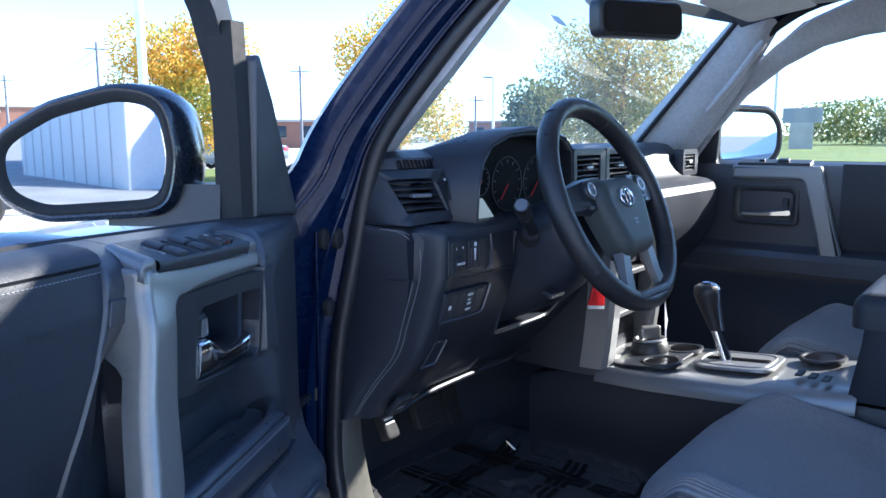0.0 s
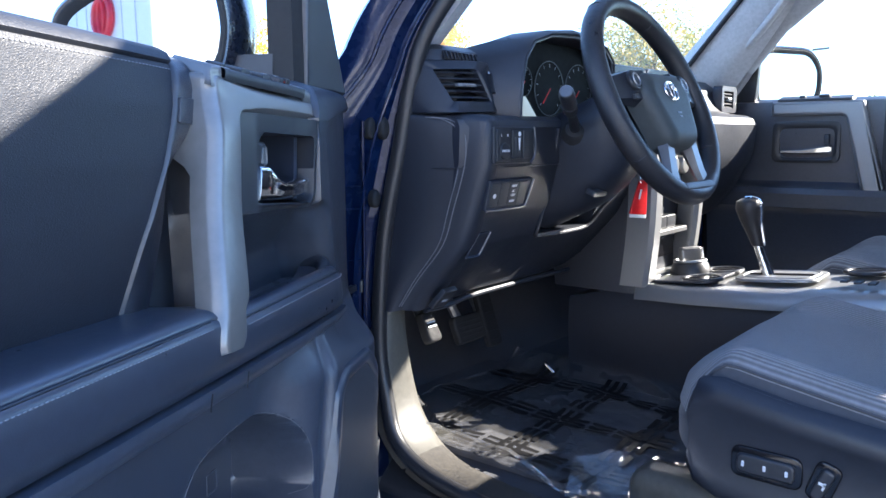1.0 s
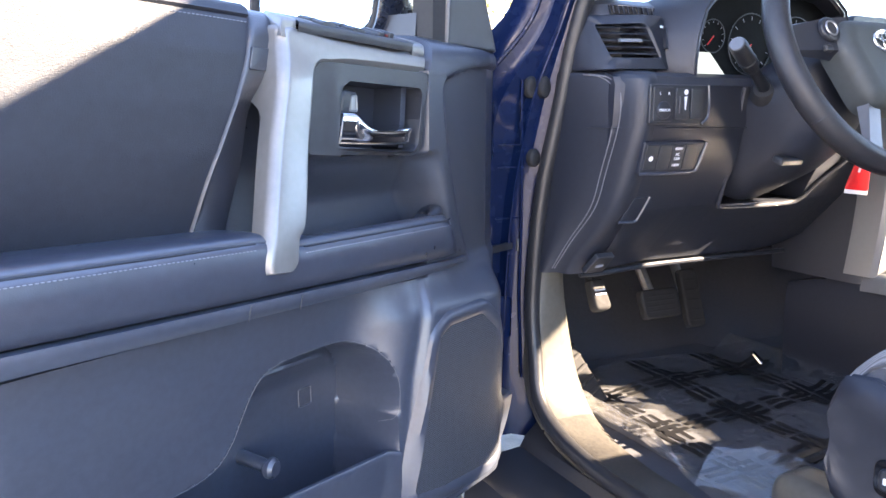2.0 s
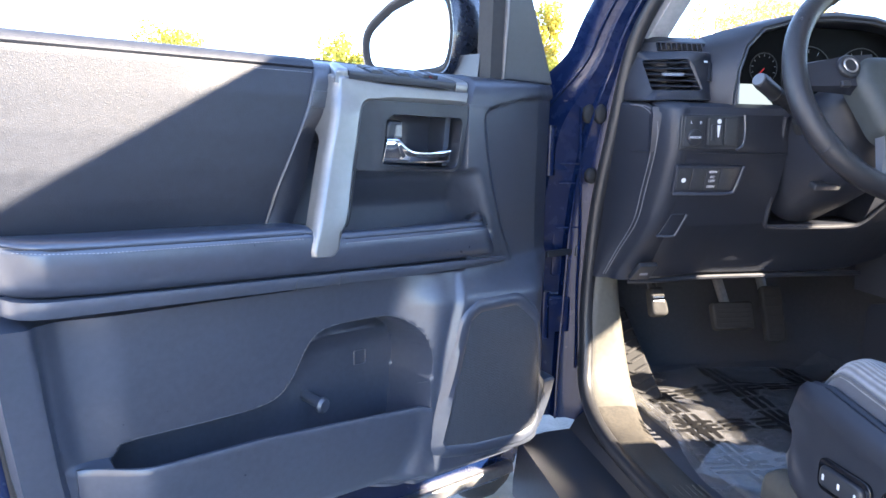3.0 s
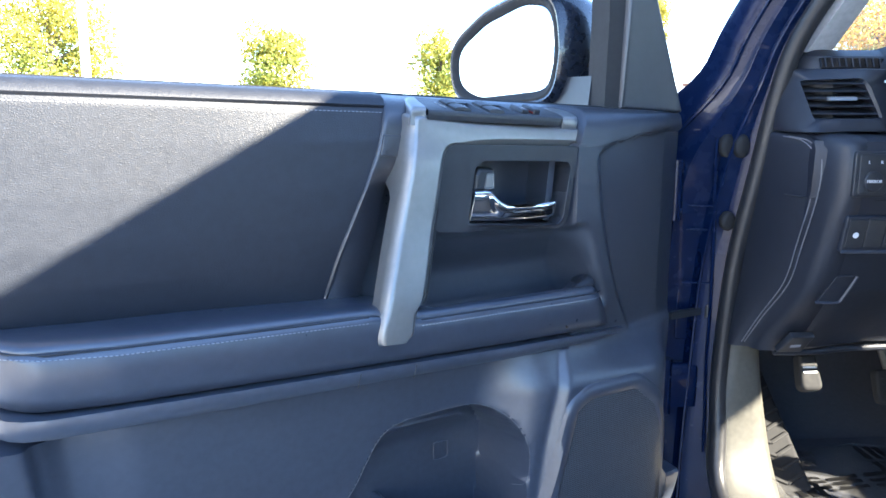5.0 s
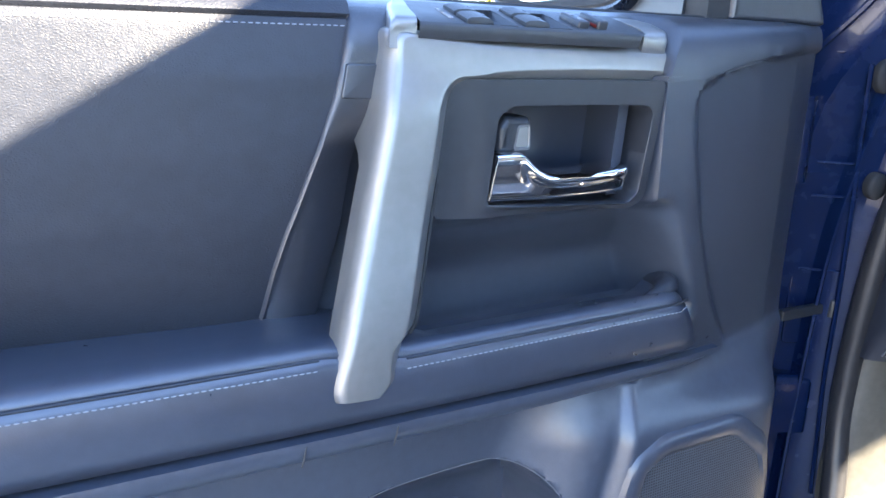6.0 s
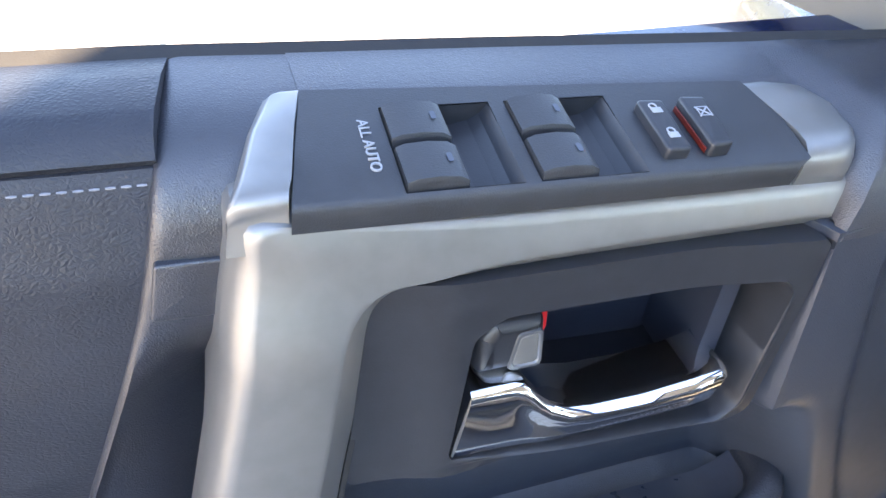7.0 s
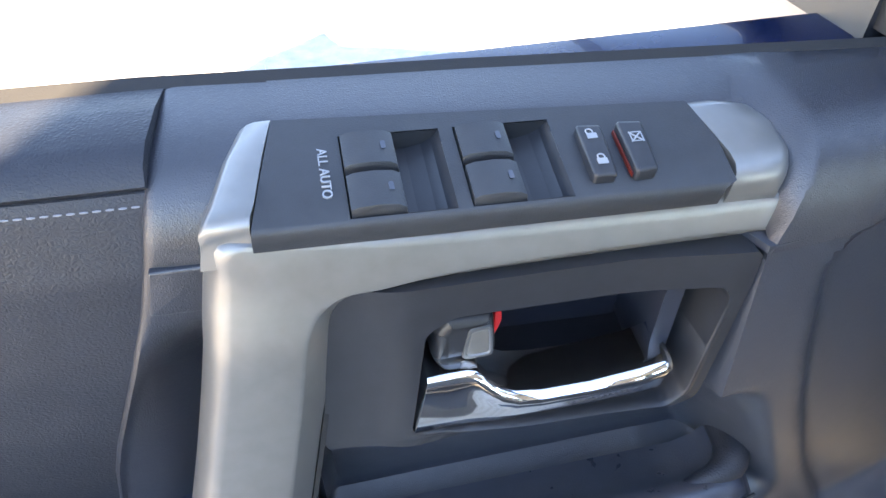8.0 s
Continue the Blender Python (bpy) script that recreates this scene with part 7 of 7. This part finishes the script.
GRASS = surface("grass", (0.10, 0.16, 0.03), 0.9, grain=1.0, scale=20, stain=0.15, second=(0.20, 0.24, 0.05))
CONCRETE = surface("concrete", (0.42, 0.40, 0.37), 0.85, grain=0.5, scale=60, stain=0.8)
WHITEWALL = surface("white_cladding", (0.72, 0.73, 0.75), 0.5, stain=0.4, vary=0.04)
GREYWALL = surface("grey_cladding", (0.30, 0.31, 0.33), 0.6, stain=0.4)
BARK = surface("bark", (0.13, 0.10, 0.08), 0.9, grain=1.0, scale=40)
POLE = surface("white_pole", (0.78, 0.78, 0.78), 0.4, vary=0.05)
WOODPOLE = surface("grey_pole", (0.16, 0.17, 0.19), 0.8)
GREYPAINT = surface("grey_car_paint", (0.10, 0.11, 0.13), 0.3, metal=0.4, coat=1.0)
DARKGLASS = surface("dark_glass", (0.02, 0.025, 0.03), 0.08)
SIGNRED = surface("sign_red", (0.60, 0.02, 0.04), 0.4)


def leafy(name, a, b, c):
    m = surface(name, a, 0.6, vary=0.2, stain=0.35)
    nt = m.node_tree
    bs = nt.nodes["Principled BSDF"]
    info = nt.nodes.new("ShaderNodeNewGeometry")
    tc = nt.nodes.new("ShaderNodeTexCoord")
    no = nt.nodes.new("ShaderNodeTexNoise")
    no.inputs["Scale"].default_value = 0.55
    nt.links.new(tc.outputs["Object"], no.inputs["Vector"])
    ad = nt.nodes.new("ShaderNodeMath")
    ad.operation = "MULTIPLY_ADD"
    ad.inputs[1].default_value = 0.35
    nt.links.new(info.outputs["Random Per Island"], ad.inputs[0])
    nt.links.new(no.outputs["Fac"], ad.inputs[2])
    ramp = nt.nodes.new("ShaderNodeValToRGB")
    ramp.color_ramp.elements[0].position, ramp.color_ramp.elements[1].position = 0.50, 0.85
    ramp.color_ramp.elements[0].color, ramp.color_ramp.elements[1].color = (*a, 1), (*c, 1)
    e = ramp.color_ramp.elements.new(0.67)
    e.color = (*b, 1)
    nt.links.new(ad.outputs[0], ramp.inputs[0])
    nt.links.new(ramp.outputs[0], bs.inputs["Base Color"])
    tr = nt.nodes.new("ShaderNodeBsdfTranslucent")
    nt.links.new(ramp.outputs[0], tr.inputs[0])
    mix = nt.nodes.new("ShaderNodeMixShader")
    mix.inputs[0].default_value = 0.35
    nt.links.new(bs.outputs[0], mix.inputs[1])
    nt.links.new(tr.outputs[0], mix.inputs[2])
    nt.links.new(mix.outputs[0], nt.nodes["Material Output"].inputs[0])
    return m


AUTUMN = leafy("autumn_leaves", (0.30, 0.36, 0.07), (0.66, 0.48, 0.07), (0.82, 0.42, 0.06))
YELLOW = leafy("yellow_leaves", (0.20, 0.24, 0.05), (0.36, 0.33, 0.06), (0.46, 0.36, 0.05))
OLIVE = leafy("olive_leaves", (0.22, 0.25, 0.09), (0.40, 0.36, 0.11), (0.55, 0.38, 0.10))
GREEN = leafy("green_leaves", (0.10, 0.15, 0.06), (0.16, 0.21, 0.08), (0.30, 0.29, 0.09))


def place_at(az, dist, z=0.0):
    return Vector((dist * math.sin(radians(az)), dist * math.cos(radians(az)), z))


def leaf_crown(rng, blobs, count, size):
    """Many small folded leaves thrown through uneven clumps."""
    verts, faces = [], []
    vol = np.array([b[3] * b[4] for b in blobs])
    pick = rng.choice(len(blobs), count, p=vol / vol.sum())
    for i in pick:
        x, y, z, r, h = blobs[i]
        d = rng.normal(size=3)
        d /= np.linalg.norm(d)
        q = (0.45 + 0.6 * rng.random() ** 0.6)
        p = np.array([x + d[0] * r * q, y + d[1] * r * q, z + d[2] * h * q])
        a = rng.normal(size=3)
        a /= np.linalg.norm(a)
        b = np.cross(a, rng.normal(size=3))
        b /= np.linalg.norm(b)
        s = size * (0.6 + 0.8 * rng.random())
        k = len(verts)
        verts += [p - a * s, p + b * s * 0.5, p + a * s, p - b * s * 0.5]
        faces.append((k, k + 1, k + 2, k + 3))
    me = bpy.data.meshes.new("crown")
    me.from_pydata([tuple(v) for v in verts], [], faces)
    return me


def tree(at, height, width, leaves, seed, label, slim=False, count=7000, size=0.09):
    rng = np.random.default_rng(seed)
    t = thing("tree", at, 0, label, "tree", "trees round the lot")
    at = Vector(at)
    trunk = spline([at + Vector((0, 0, -0.1)), at + Vector((0.05, 0.02, height * 0.25)), at + Vector((-0.04, 0.05, height * 0.55)), at + Vector((0.03, 0, height * 0.85))], 5)
    n = len(trunk)
    tr = part("trunk", tube(trunk, [0.022 * height * (1 - 0.85 * k / (n - 1)) + 0.01 for k in range(n)], 9), BARK, t)
    blobs = []
    limbs = 13 if not slim else 16
    for k in range(limbs):
        a = k * 2.4 + rng.random()
        hz = (0.28 + 0.66 * (k + rng.random() * 0.6) / limbs) * height
        reach = width / 2 * (0.55 + 0.45 * rng.random()) * math.sin(math.pi * (0.22 + 0.70 * (hz / height - 0.25))) * (0.75 if not slim else 0.8)
        base = at + Vector((0, 0, hz * 0.78))
        tip = at + Vector((reach * math.cos(a), reach * math.sin(a), hz))
        part("limb", tube(spline([base, base.lerp(tip, 0.5) + Vector((0, 0, 0.05 * height * rng.random())), tip], 4), [0.010 * height * (1 - 0.9 * j / 8) for j in range(9)], 6), BARK, t)
        r = width * (0.15 + 0.10 * rng.random()) * (1.0 if not slim else 0.9)
        blobs.append((tip.x - at.x, tip.y - at.y, tip.z - at.z, r, r * (0.75 + 0.3 * rng.random()) * (1.5 if slim else 1)))
        mid = base.lerp(tip, 0.6)
        blobs.append((mid.x - at.x, mid.y - at.y, mid.z - at.z + 0.03 * height, r * 0.8, r * 0.7))
    blobs.append((0, 0, height * 0.93, width * 0.13, height * 0.07))
    me = leaf_crown(rng, blobs, count, size)
    me.materials.append(leaves)
    crown = new("crown", me)
    crown.parent = t
    return t


ground = field(8, 8, lambda u, v: Vector((-1500 + 3000 * u, -1500 + 3000 * v, 0)))
solo("ground", ground, ASPHALT, (0, 0, 0), "worn pale grey asphalt of the parking lot", "ground", kind="structure")
lawn_pts = [place_at(a, d, 0) for a, d in ((66, 24), (95, 21), (130, 30), (130, 900), (66, 900))]
solo("lawn", prism([Vector((p.x, p.y)) for p in lawn_pts], 0.14, 0), GRASS, (30, 10, 0), "sunlit mown grass field beyond the lot", "grass", kind="structure")
lawn2 = [place_at(a, d, 0) for a, d in ((-45, 24), (-20, 21.5), (0, 22), (20, 22.5), (40, 23), (65.5, 24), (65.5, 33), (40, 31), (20, 30), (0, 29), (-20, 29), (-45, 32))]
solo("lawn", prism([Vector((p.x, p.y)) for p in lawn2], 0.13, 0), GRASS, (5, 26, 0), "strip of grass with small trees", "grass", kind="structure")

up = lambda el, d: 1.35 + d * math.tan(radians(el))
tree(place_at(34.2, 25), up(7.9, 25), 4.3, AUTUMN, 3, "autumn tree with orange and yellow leaves", count=20000, size=0.058)
tree(place_at(49.0, 24), up(7.9, 24), 4.3, AUTUMN, 5, "autumn tree turning from green to orange", count=20000, size=0.058)
tree(place_at(19.2, 25), up(8.0, 25), 1.5, YELLOW, 8, "slim upright tree with yellow leaves", slim=True, count=8000, size=0.06)
tree(place_at(4.6, 25), up(5.2, 25), 2.6, YELLOW, 9, "small yellow tree beside the lot", count=9000, size=0.062)
tree(place_at(-7.3, 25), up(5.6, 25), 2.9, YELLOW, 11, "small rounded tree with yellow leaves", count=10000, size=0.062)
tree(place_at(-22.0, 25), up(7.5, 25), 4.0, YELLOW, 12, "broad tree with bright yellow leaves", count=16000, size=0.06)
tree(place_at(65.5, 34), up(7.4, 34), 7.6, OLIVE, 14, "large olive tree turning orange beyond lot", count=24000, size=0.075)
tree(place_at(59.5, 40), up(3.4, 40), 5.0, GREEN, 15, "lower green tree beside a larger one", count=6000, size=0.13)
tree(place_at(-142, 18), 5.2, 4.2, GREEN, 18, "green tree in front of the dealership", count=7000, size=0.10)


def woods():
    rng = np.random.default_rng(4)
    blobs = []
    for k in range(46):
        p = place_at(77.5 + 52 * k / 45 + rng.random(), 95 + 25 * rng.random())
        blobs.append((p.x, p.y, 2.0 + 1.2 * rng.random(), 4.5, 2.2 + 1.6 * rng.random()))
    for k in range(30):
        p = place_at(-60 + 136 * k / 29 + 2 * rng.random(), 150 + 20 * rng.random())
        blobs.append((p.x, p.y, 1.8, 6.0, 2.2 + 1.0 * rng.random()))
    me = leaf_crown(rng, blobs, 120000, 0.22)
    me.materials.append(GREEN)
    tagged(new("far_woods", me), "dark green wood line on the horizon", "woods", "", "stuff")


woods()


def lamp_post(az, d, top, heads, label, thickness=0.07, mat=POLE):
    p = place_at(az, d)
    t = thing("street_lamp", p, 0, label, "street lamp", "lamps of the lot")
    part("pole", tube([p, p + Vector((0, 0, top))], [thickness, thickness * 0.75], 12), mat, t)
    part("footing", disc(0.25, 0.55, 0.04, pose(p.x, p.y, 0), 20), CONCRETE, t)
    for s in heads:
        part("head", rbox(0.75, 0.34, 0.10, 0.03, pose(p.x, p.y, top - 0.04, 0, 0, -az) @ pose(s * 0.42, 0, 0, 0, -4 * s, 0)), WOODPOLE, t)
    return t


lamp_post(31.5, 15, 8.6, (-1, 1), "white lamp post standing in front of a tree", 0.085)
lamp_post(-19.6, 15, 8.6, (-1, 1), "white lamp post in front of a yellow tree", 0.085)
lamp_post(56.1, 60, up(4.2, 60), (-1,), "far lamp post with one flat head", 0.12)
lamp_post(75.5, 42, up(5.2, 42), (-1, 1), "lamp post on the edge of the grass", 0.10)
lamp_post(-11.0, 60, up(7.1, 60), (1,), "far lamp post with one flat head", 0.10)
lamp_post(27.2, 70, up(2.6, 70), (-1, 1), "distant lamp post with flat heads", 0.10)
tops = []
for az, d, el in ((23.2, 90, 3.9), (28.7, 70, 6.2), (42.1, 75, 5.0), (54.8, 90, 2.9), (100, 85, 5.0), (-30, 90, 4.0)):
    p = place_at(az, d)
    t = thing("utility_pole", p, 0, "weathered utility pole carrying wires", "utility pole", "utility poles")
    h = up(el, d)
    part("pole", tube([p, p + Vector((0, 0, h))], [0.16, 0.11], 8), WOODPOLE, t)
    part("crossarm", rbox(1.8, 0.10, 0.10, 0.02, pose(p.x, p.y, h - 0.6, 0, 0, -az)), WOODPOLE, t)
    tops.append((az, p, h))
tops.sort(key=lambda q: q[0])
for (a0, p, h), (a1, q, g) in zip(tops, tops[1:]):
    for k, drop in enumerate((0.5, 1.2, 2.2)):
        a, b = p + Vector((0, 0, h - drop)), q + Vector((0, 0, g - drop))
        solo("overhead_wire", tube([a.lerp(b, s / 10) - Vector((0, 0, 1.0 * (1 - (s / 5 - 1) ** 2))) for s in range(11)], 0.028, 5), WOODPOLE, a, "thin dark overhead wire between poles", "wire", "overhead wires")


def parked_car(at, turn, paint, label, tall=1.45, length=4.6):
    c = thing("parked_car", at, turn, label, "car", "parked cars")
    x0, y0, z0 = at
    prof = [(-length / 2, 0.45), (-length / 2, 0.75), (-length / 2 + 0.08, 0.98), (-1.25, 1.02), (-0.75, tall - 0.06), (0.1, tall), (0.55, tall - 0.05), (1.15, 1.02), (length / 2 - 0.15, 0.90), (length / 2, 0.65), (length / 2, 0.35), (1.8, 0.28), (-1.8, 0.28)]
    rows = []
    for w, s in ((-0.90, 0.90), (-0.86, 0.99), (-0.5, 1.0), (0.5, 1.0), (0.86, 0.99), (0.90, 0.90)):
        rows.append([(x0 + w * (0.78 if z > 1.1 else 1), y0 + y * s, z0 + 0.25 + (z - 0.25) * (1 if abs(w) < 0.88 else 0.96)) for y, z in prof])
    part("body", loft(rows), paint, c, "", 30)
    for sx in (-1, 1):
        part("window", prism(rounded([(-1.0, 1.03, 0.03), (0.95, 1.03, 0.03), (0.48, tall - 0.09, 0.05), (-0.66, tall - 0.09, 0.05)]), 0.012, 0.003, Matrix.Translation((x0, y0, z0)) @ Matrix(((0, 0, sx, 0.742 * sx), (1, 0, 0, 0), (0, 1, 0, 0), (0, 0, 0, 1)))), DARKGLASS, c)
        part("rear_light", rbox(0.34, 0.06, 0.14, 0.03, pose(x0 + sx * 0.66, y0 - length / 2 + 0.02, z0 + 0.78)), SIGNRED, c)
        for y in (-1.38, 1.38):
            w = part("wheel", ring(0.255, 0.085, Matrix.Translation((x0 + sx * 0.82, y0 + y, z0 + 0.34)) @ pose(0, 0, 0, 0, 90, 0), 32, 10), RUBBER, c)
            part("rim", disc(0.20, 0.03, 0.01, Matrix.Translation((x0 + sx * 0.86, y0 + y, z0 + 0.34)) @ pose(0, 0, 0, 0, 90 * sx, 0), 24), STEEL, w)
            for k in range(5):
                part("rim_spoke", rbox(0.035, 0.17, 0.02, 0.006, Matrix.Translation((x0 + sx * 0.885, y0 + y, z0 + 0.34)) @ pose(0, 0, 0, 0, 90 * sx, 0) @ pose(0, 0, 0, 0, 0, 72 * k) @ pose(0, 0.10, 0)), CHROME, w)
    part("rear_window", thick([[(x0 - 0.55, y0 - 1.20, z0 + 1.06), (x0 + 0.55, y0 - 1.20, z0 + 1.06)], [(x0 - 0.48, y0 - 0.83, z0 + tall - 0.10), (x0 + 0.48, y0 - 0.83, z0 + tall - 0.10)]], (0, -0.04, 0.03)), DARKGLASS, c)
    return c


car_a = parked_car((0, 0, 0), 0, surface("black_car_paint", (0.012, 0.014, 0.02), 0.3, coat=1.0), "dark saloon car parked ahead on the lot")
car_a.matrix_world = pose(3.5, 13.2, 0, 0, 0, 80)
for m, paint, label in ((pose(19.5, 26.0, 0, 0, 0, 20), GREYPAINT, "grey car parked far across the lot"), (pose(5.2, 22.0, 0, 0, 0, 10), surface("red_car_paint", (0.30, 0.01, 0.015), 0.3, coat=1.0), "red car parked by the grass")):
    cc = parked_car((0, 0, 0), 0, paint, label, 1.75 if "grey" in label else 1.5)
    cc.matrix_world = m
silver = parked_car((0, 0, 0), 0, surface("silver_car_paint", (0.55, 0.56, 0.58), 0.3, metal=0.3, coat=1.0), "silver saloon car parked behind")
silver.matrix_world = pose(6.5, -13.0, 0, 0, 0, 80)

# far sign board and low buildings
p = place_at(77.2, 75)
bb = thing("billboard", p, 0, "grey billboard on a concrete base", "billboard")
part("board", rbox(3.2, 0.3, 1.3, 0.03, pose(p.x, p.y, 2.4, 0, 0, -77)), GREYWALL, bb)
part("base", rbox(1.9, 0.5, 2.4, 0.03, pose(p.x, p.y, 0, 0, 0, -77)), CONCRETE, bb)


def low_building(az, d, w, h, mat, label):
    p = place_at(az, d)
    b = thing("building", p, -az, label, "building", "far buildings")
    BASE[b.name] = Vector((0, 0, 0))
    b.matrix_world = pose(p.x, p.y, 0, 0, 0, -az)
    part("wall", rbox(w, 8, h, 0.05), mat, b)
    part("roof", rbox(w + 0.4, 8.4, 0.3, 0.05, pose(0, 0, h)), CONCRETE, b)
    n = max(2, int(w / 3))
    for k in range(n):
        wdw = part("window", rbox(1.4, 0.12, 1.3, 0.03, pose(-w / 2 + (k + 0.5) * w / n, -4.03, h * 0.4)), DARKGLASS, b)
        part("sill", rbox(1.6, 0.2, 0.08, 0.02, pose(-w / 2 + (k + 0.5) * w / n, -4.08, h * 0.4 - 0.1)), CONCRETE, wdw)


BRICK = surface("brown_brick", (0.26, 0.13, 0.09), 0.85, stain=0.5)
low_building(24.5, 120, 14, 5.2, BRICK, "low brown building across the road")
low_building(20.0, 110, 10, 4.2, WHITEWALL, "low white building across the road")
low_building(41.5, 95, 12, 3.0, BRICK, "low brown building beyond the trees")
low_building(57.5, 130, 14, 3.5, BRICK, "low building far behind the lot")

# the dealership behind, seen in the wing mirror
deal = thing("dealership", (0, 0, 0), -9.5, "white clad showroom with red sign", "building")
deal.matrix_world = pose(-19.1, -2.2, 0, 0, 0, -9.5)
# Forward reach is added, out of view, to cast a slanting shadow on the portal.
part("wall", rbox(28, 20, 6.1, 0.05, pose(-5.0, -14.1, 0)), WHITEWALL, deal, "white clad block, drawn forward out of view to shade the portal")
part("portal", rbox(11.0, 4.0, 10.5, 0.05, pose(-5.5, -2.0, 0)), WHITEWALL, deal, "white sign portal")
part("roof", rbox(28.0, 20.0, 0.2, 0.05, pose(-5.0, -14.15, 6.1)), CONCRETE, deal)
# windows on the end of the added reach
for k in range(6):
    w = part("window", rbox(0.1, 2.0, 2.6, 0.03, pose(9.03, -6.0 - 2.6 * k, 0.5)), DARKGLASS, deal)
    part("frame", rbox(0.16, 2.2, 0.12, 0.02, pose(9.03, -6.0 - 2.6 * k, 3.1)), STEEL, w)
door_s = part("side_door", rbox(0.08, 1.0, 2.3, 0.02, pose(0.02, -2.6, 0)), GREYWALL, deal, "grey steel side door")
part("handle", rbox(0.10, 0.12, 0.03, 0.01, pose(0.08, -2.2, 1.0)), STEEL, door_s)
for k in range(9):
    part("panel_joint", rbox(0.02, 0.02, 10.4, 0.004, pose(-1.2 - 1.15 * k, 0.006, 0)), GREYWALL, deal)
SG = Matrix(((-1, 0, 0, 0), (0, 0, 1, 0.02), (0, 1, 0, 0), (0, 0, 0, 1)))
sign = part("sign_emblem", ring(0.75, 0.12, SG @ pose(3.9, 4.6, 0.05) @ Matrix.Diagonal((1.1, 0.75, 1, 1)), 40, 8), SIGNRED, deal, "red oval sign emblem")
part("sign_loop", ring(0.45, 0.10, SG @ pose(3.9, 4.6, 0.06) @ Matrix.Diagonal((0.6, 1.15, 1, 1)), 32, 8), SIGNRED, sign)
for k in range(6):
    part("sign_bar", hoop(box2(-0.38, -0.48, 0.38, 0.48, 0.2), box2(-0.17, -0.27, 0.17, 0.27, 0.1), (0, 0), ((0, 0), (0, 0.12), (1, 0.12), (1, 0)), SG @ pose(4.8 + 0.86 * k, 2.95, 0) @ Matrix.Diagonal((0.85, 0.85, 1, 1)), 32), SIGNRED, deal, "red block of the sign")
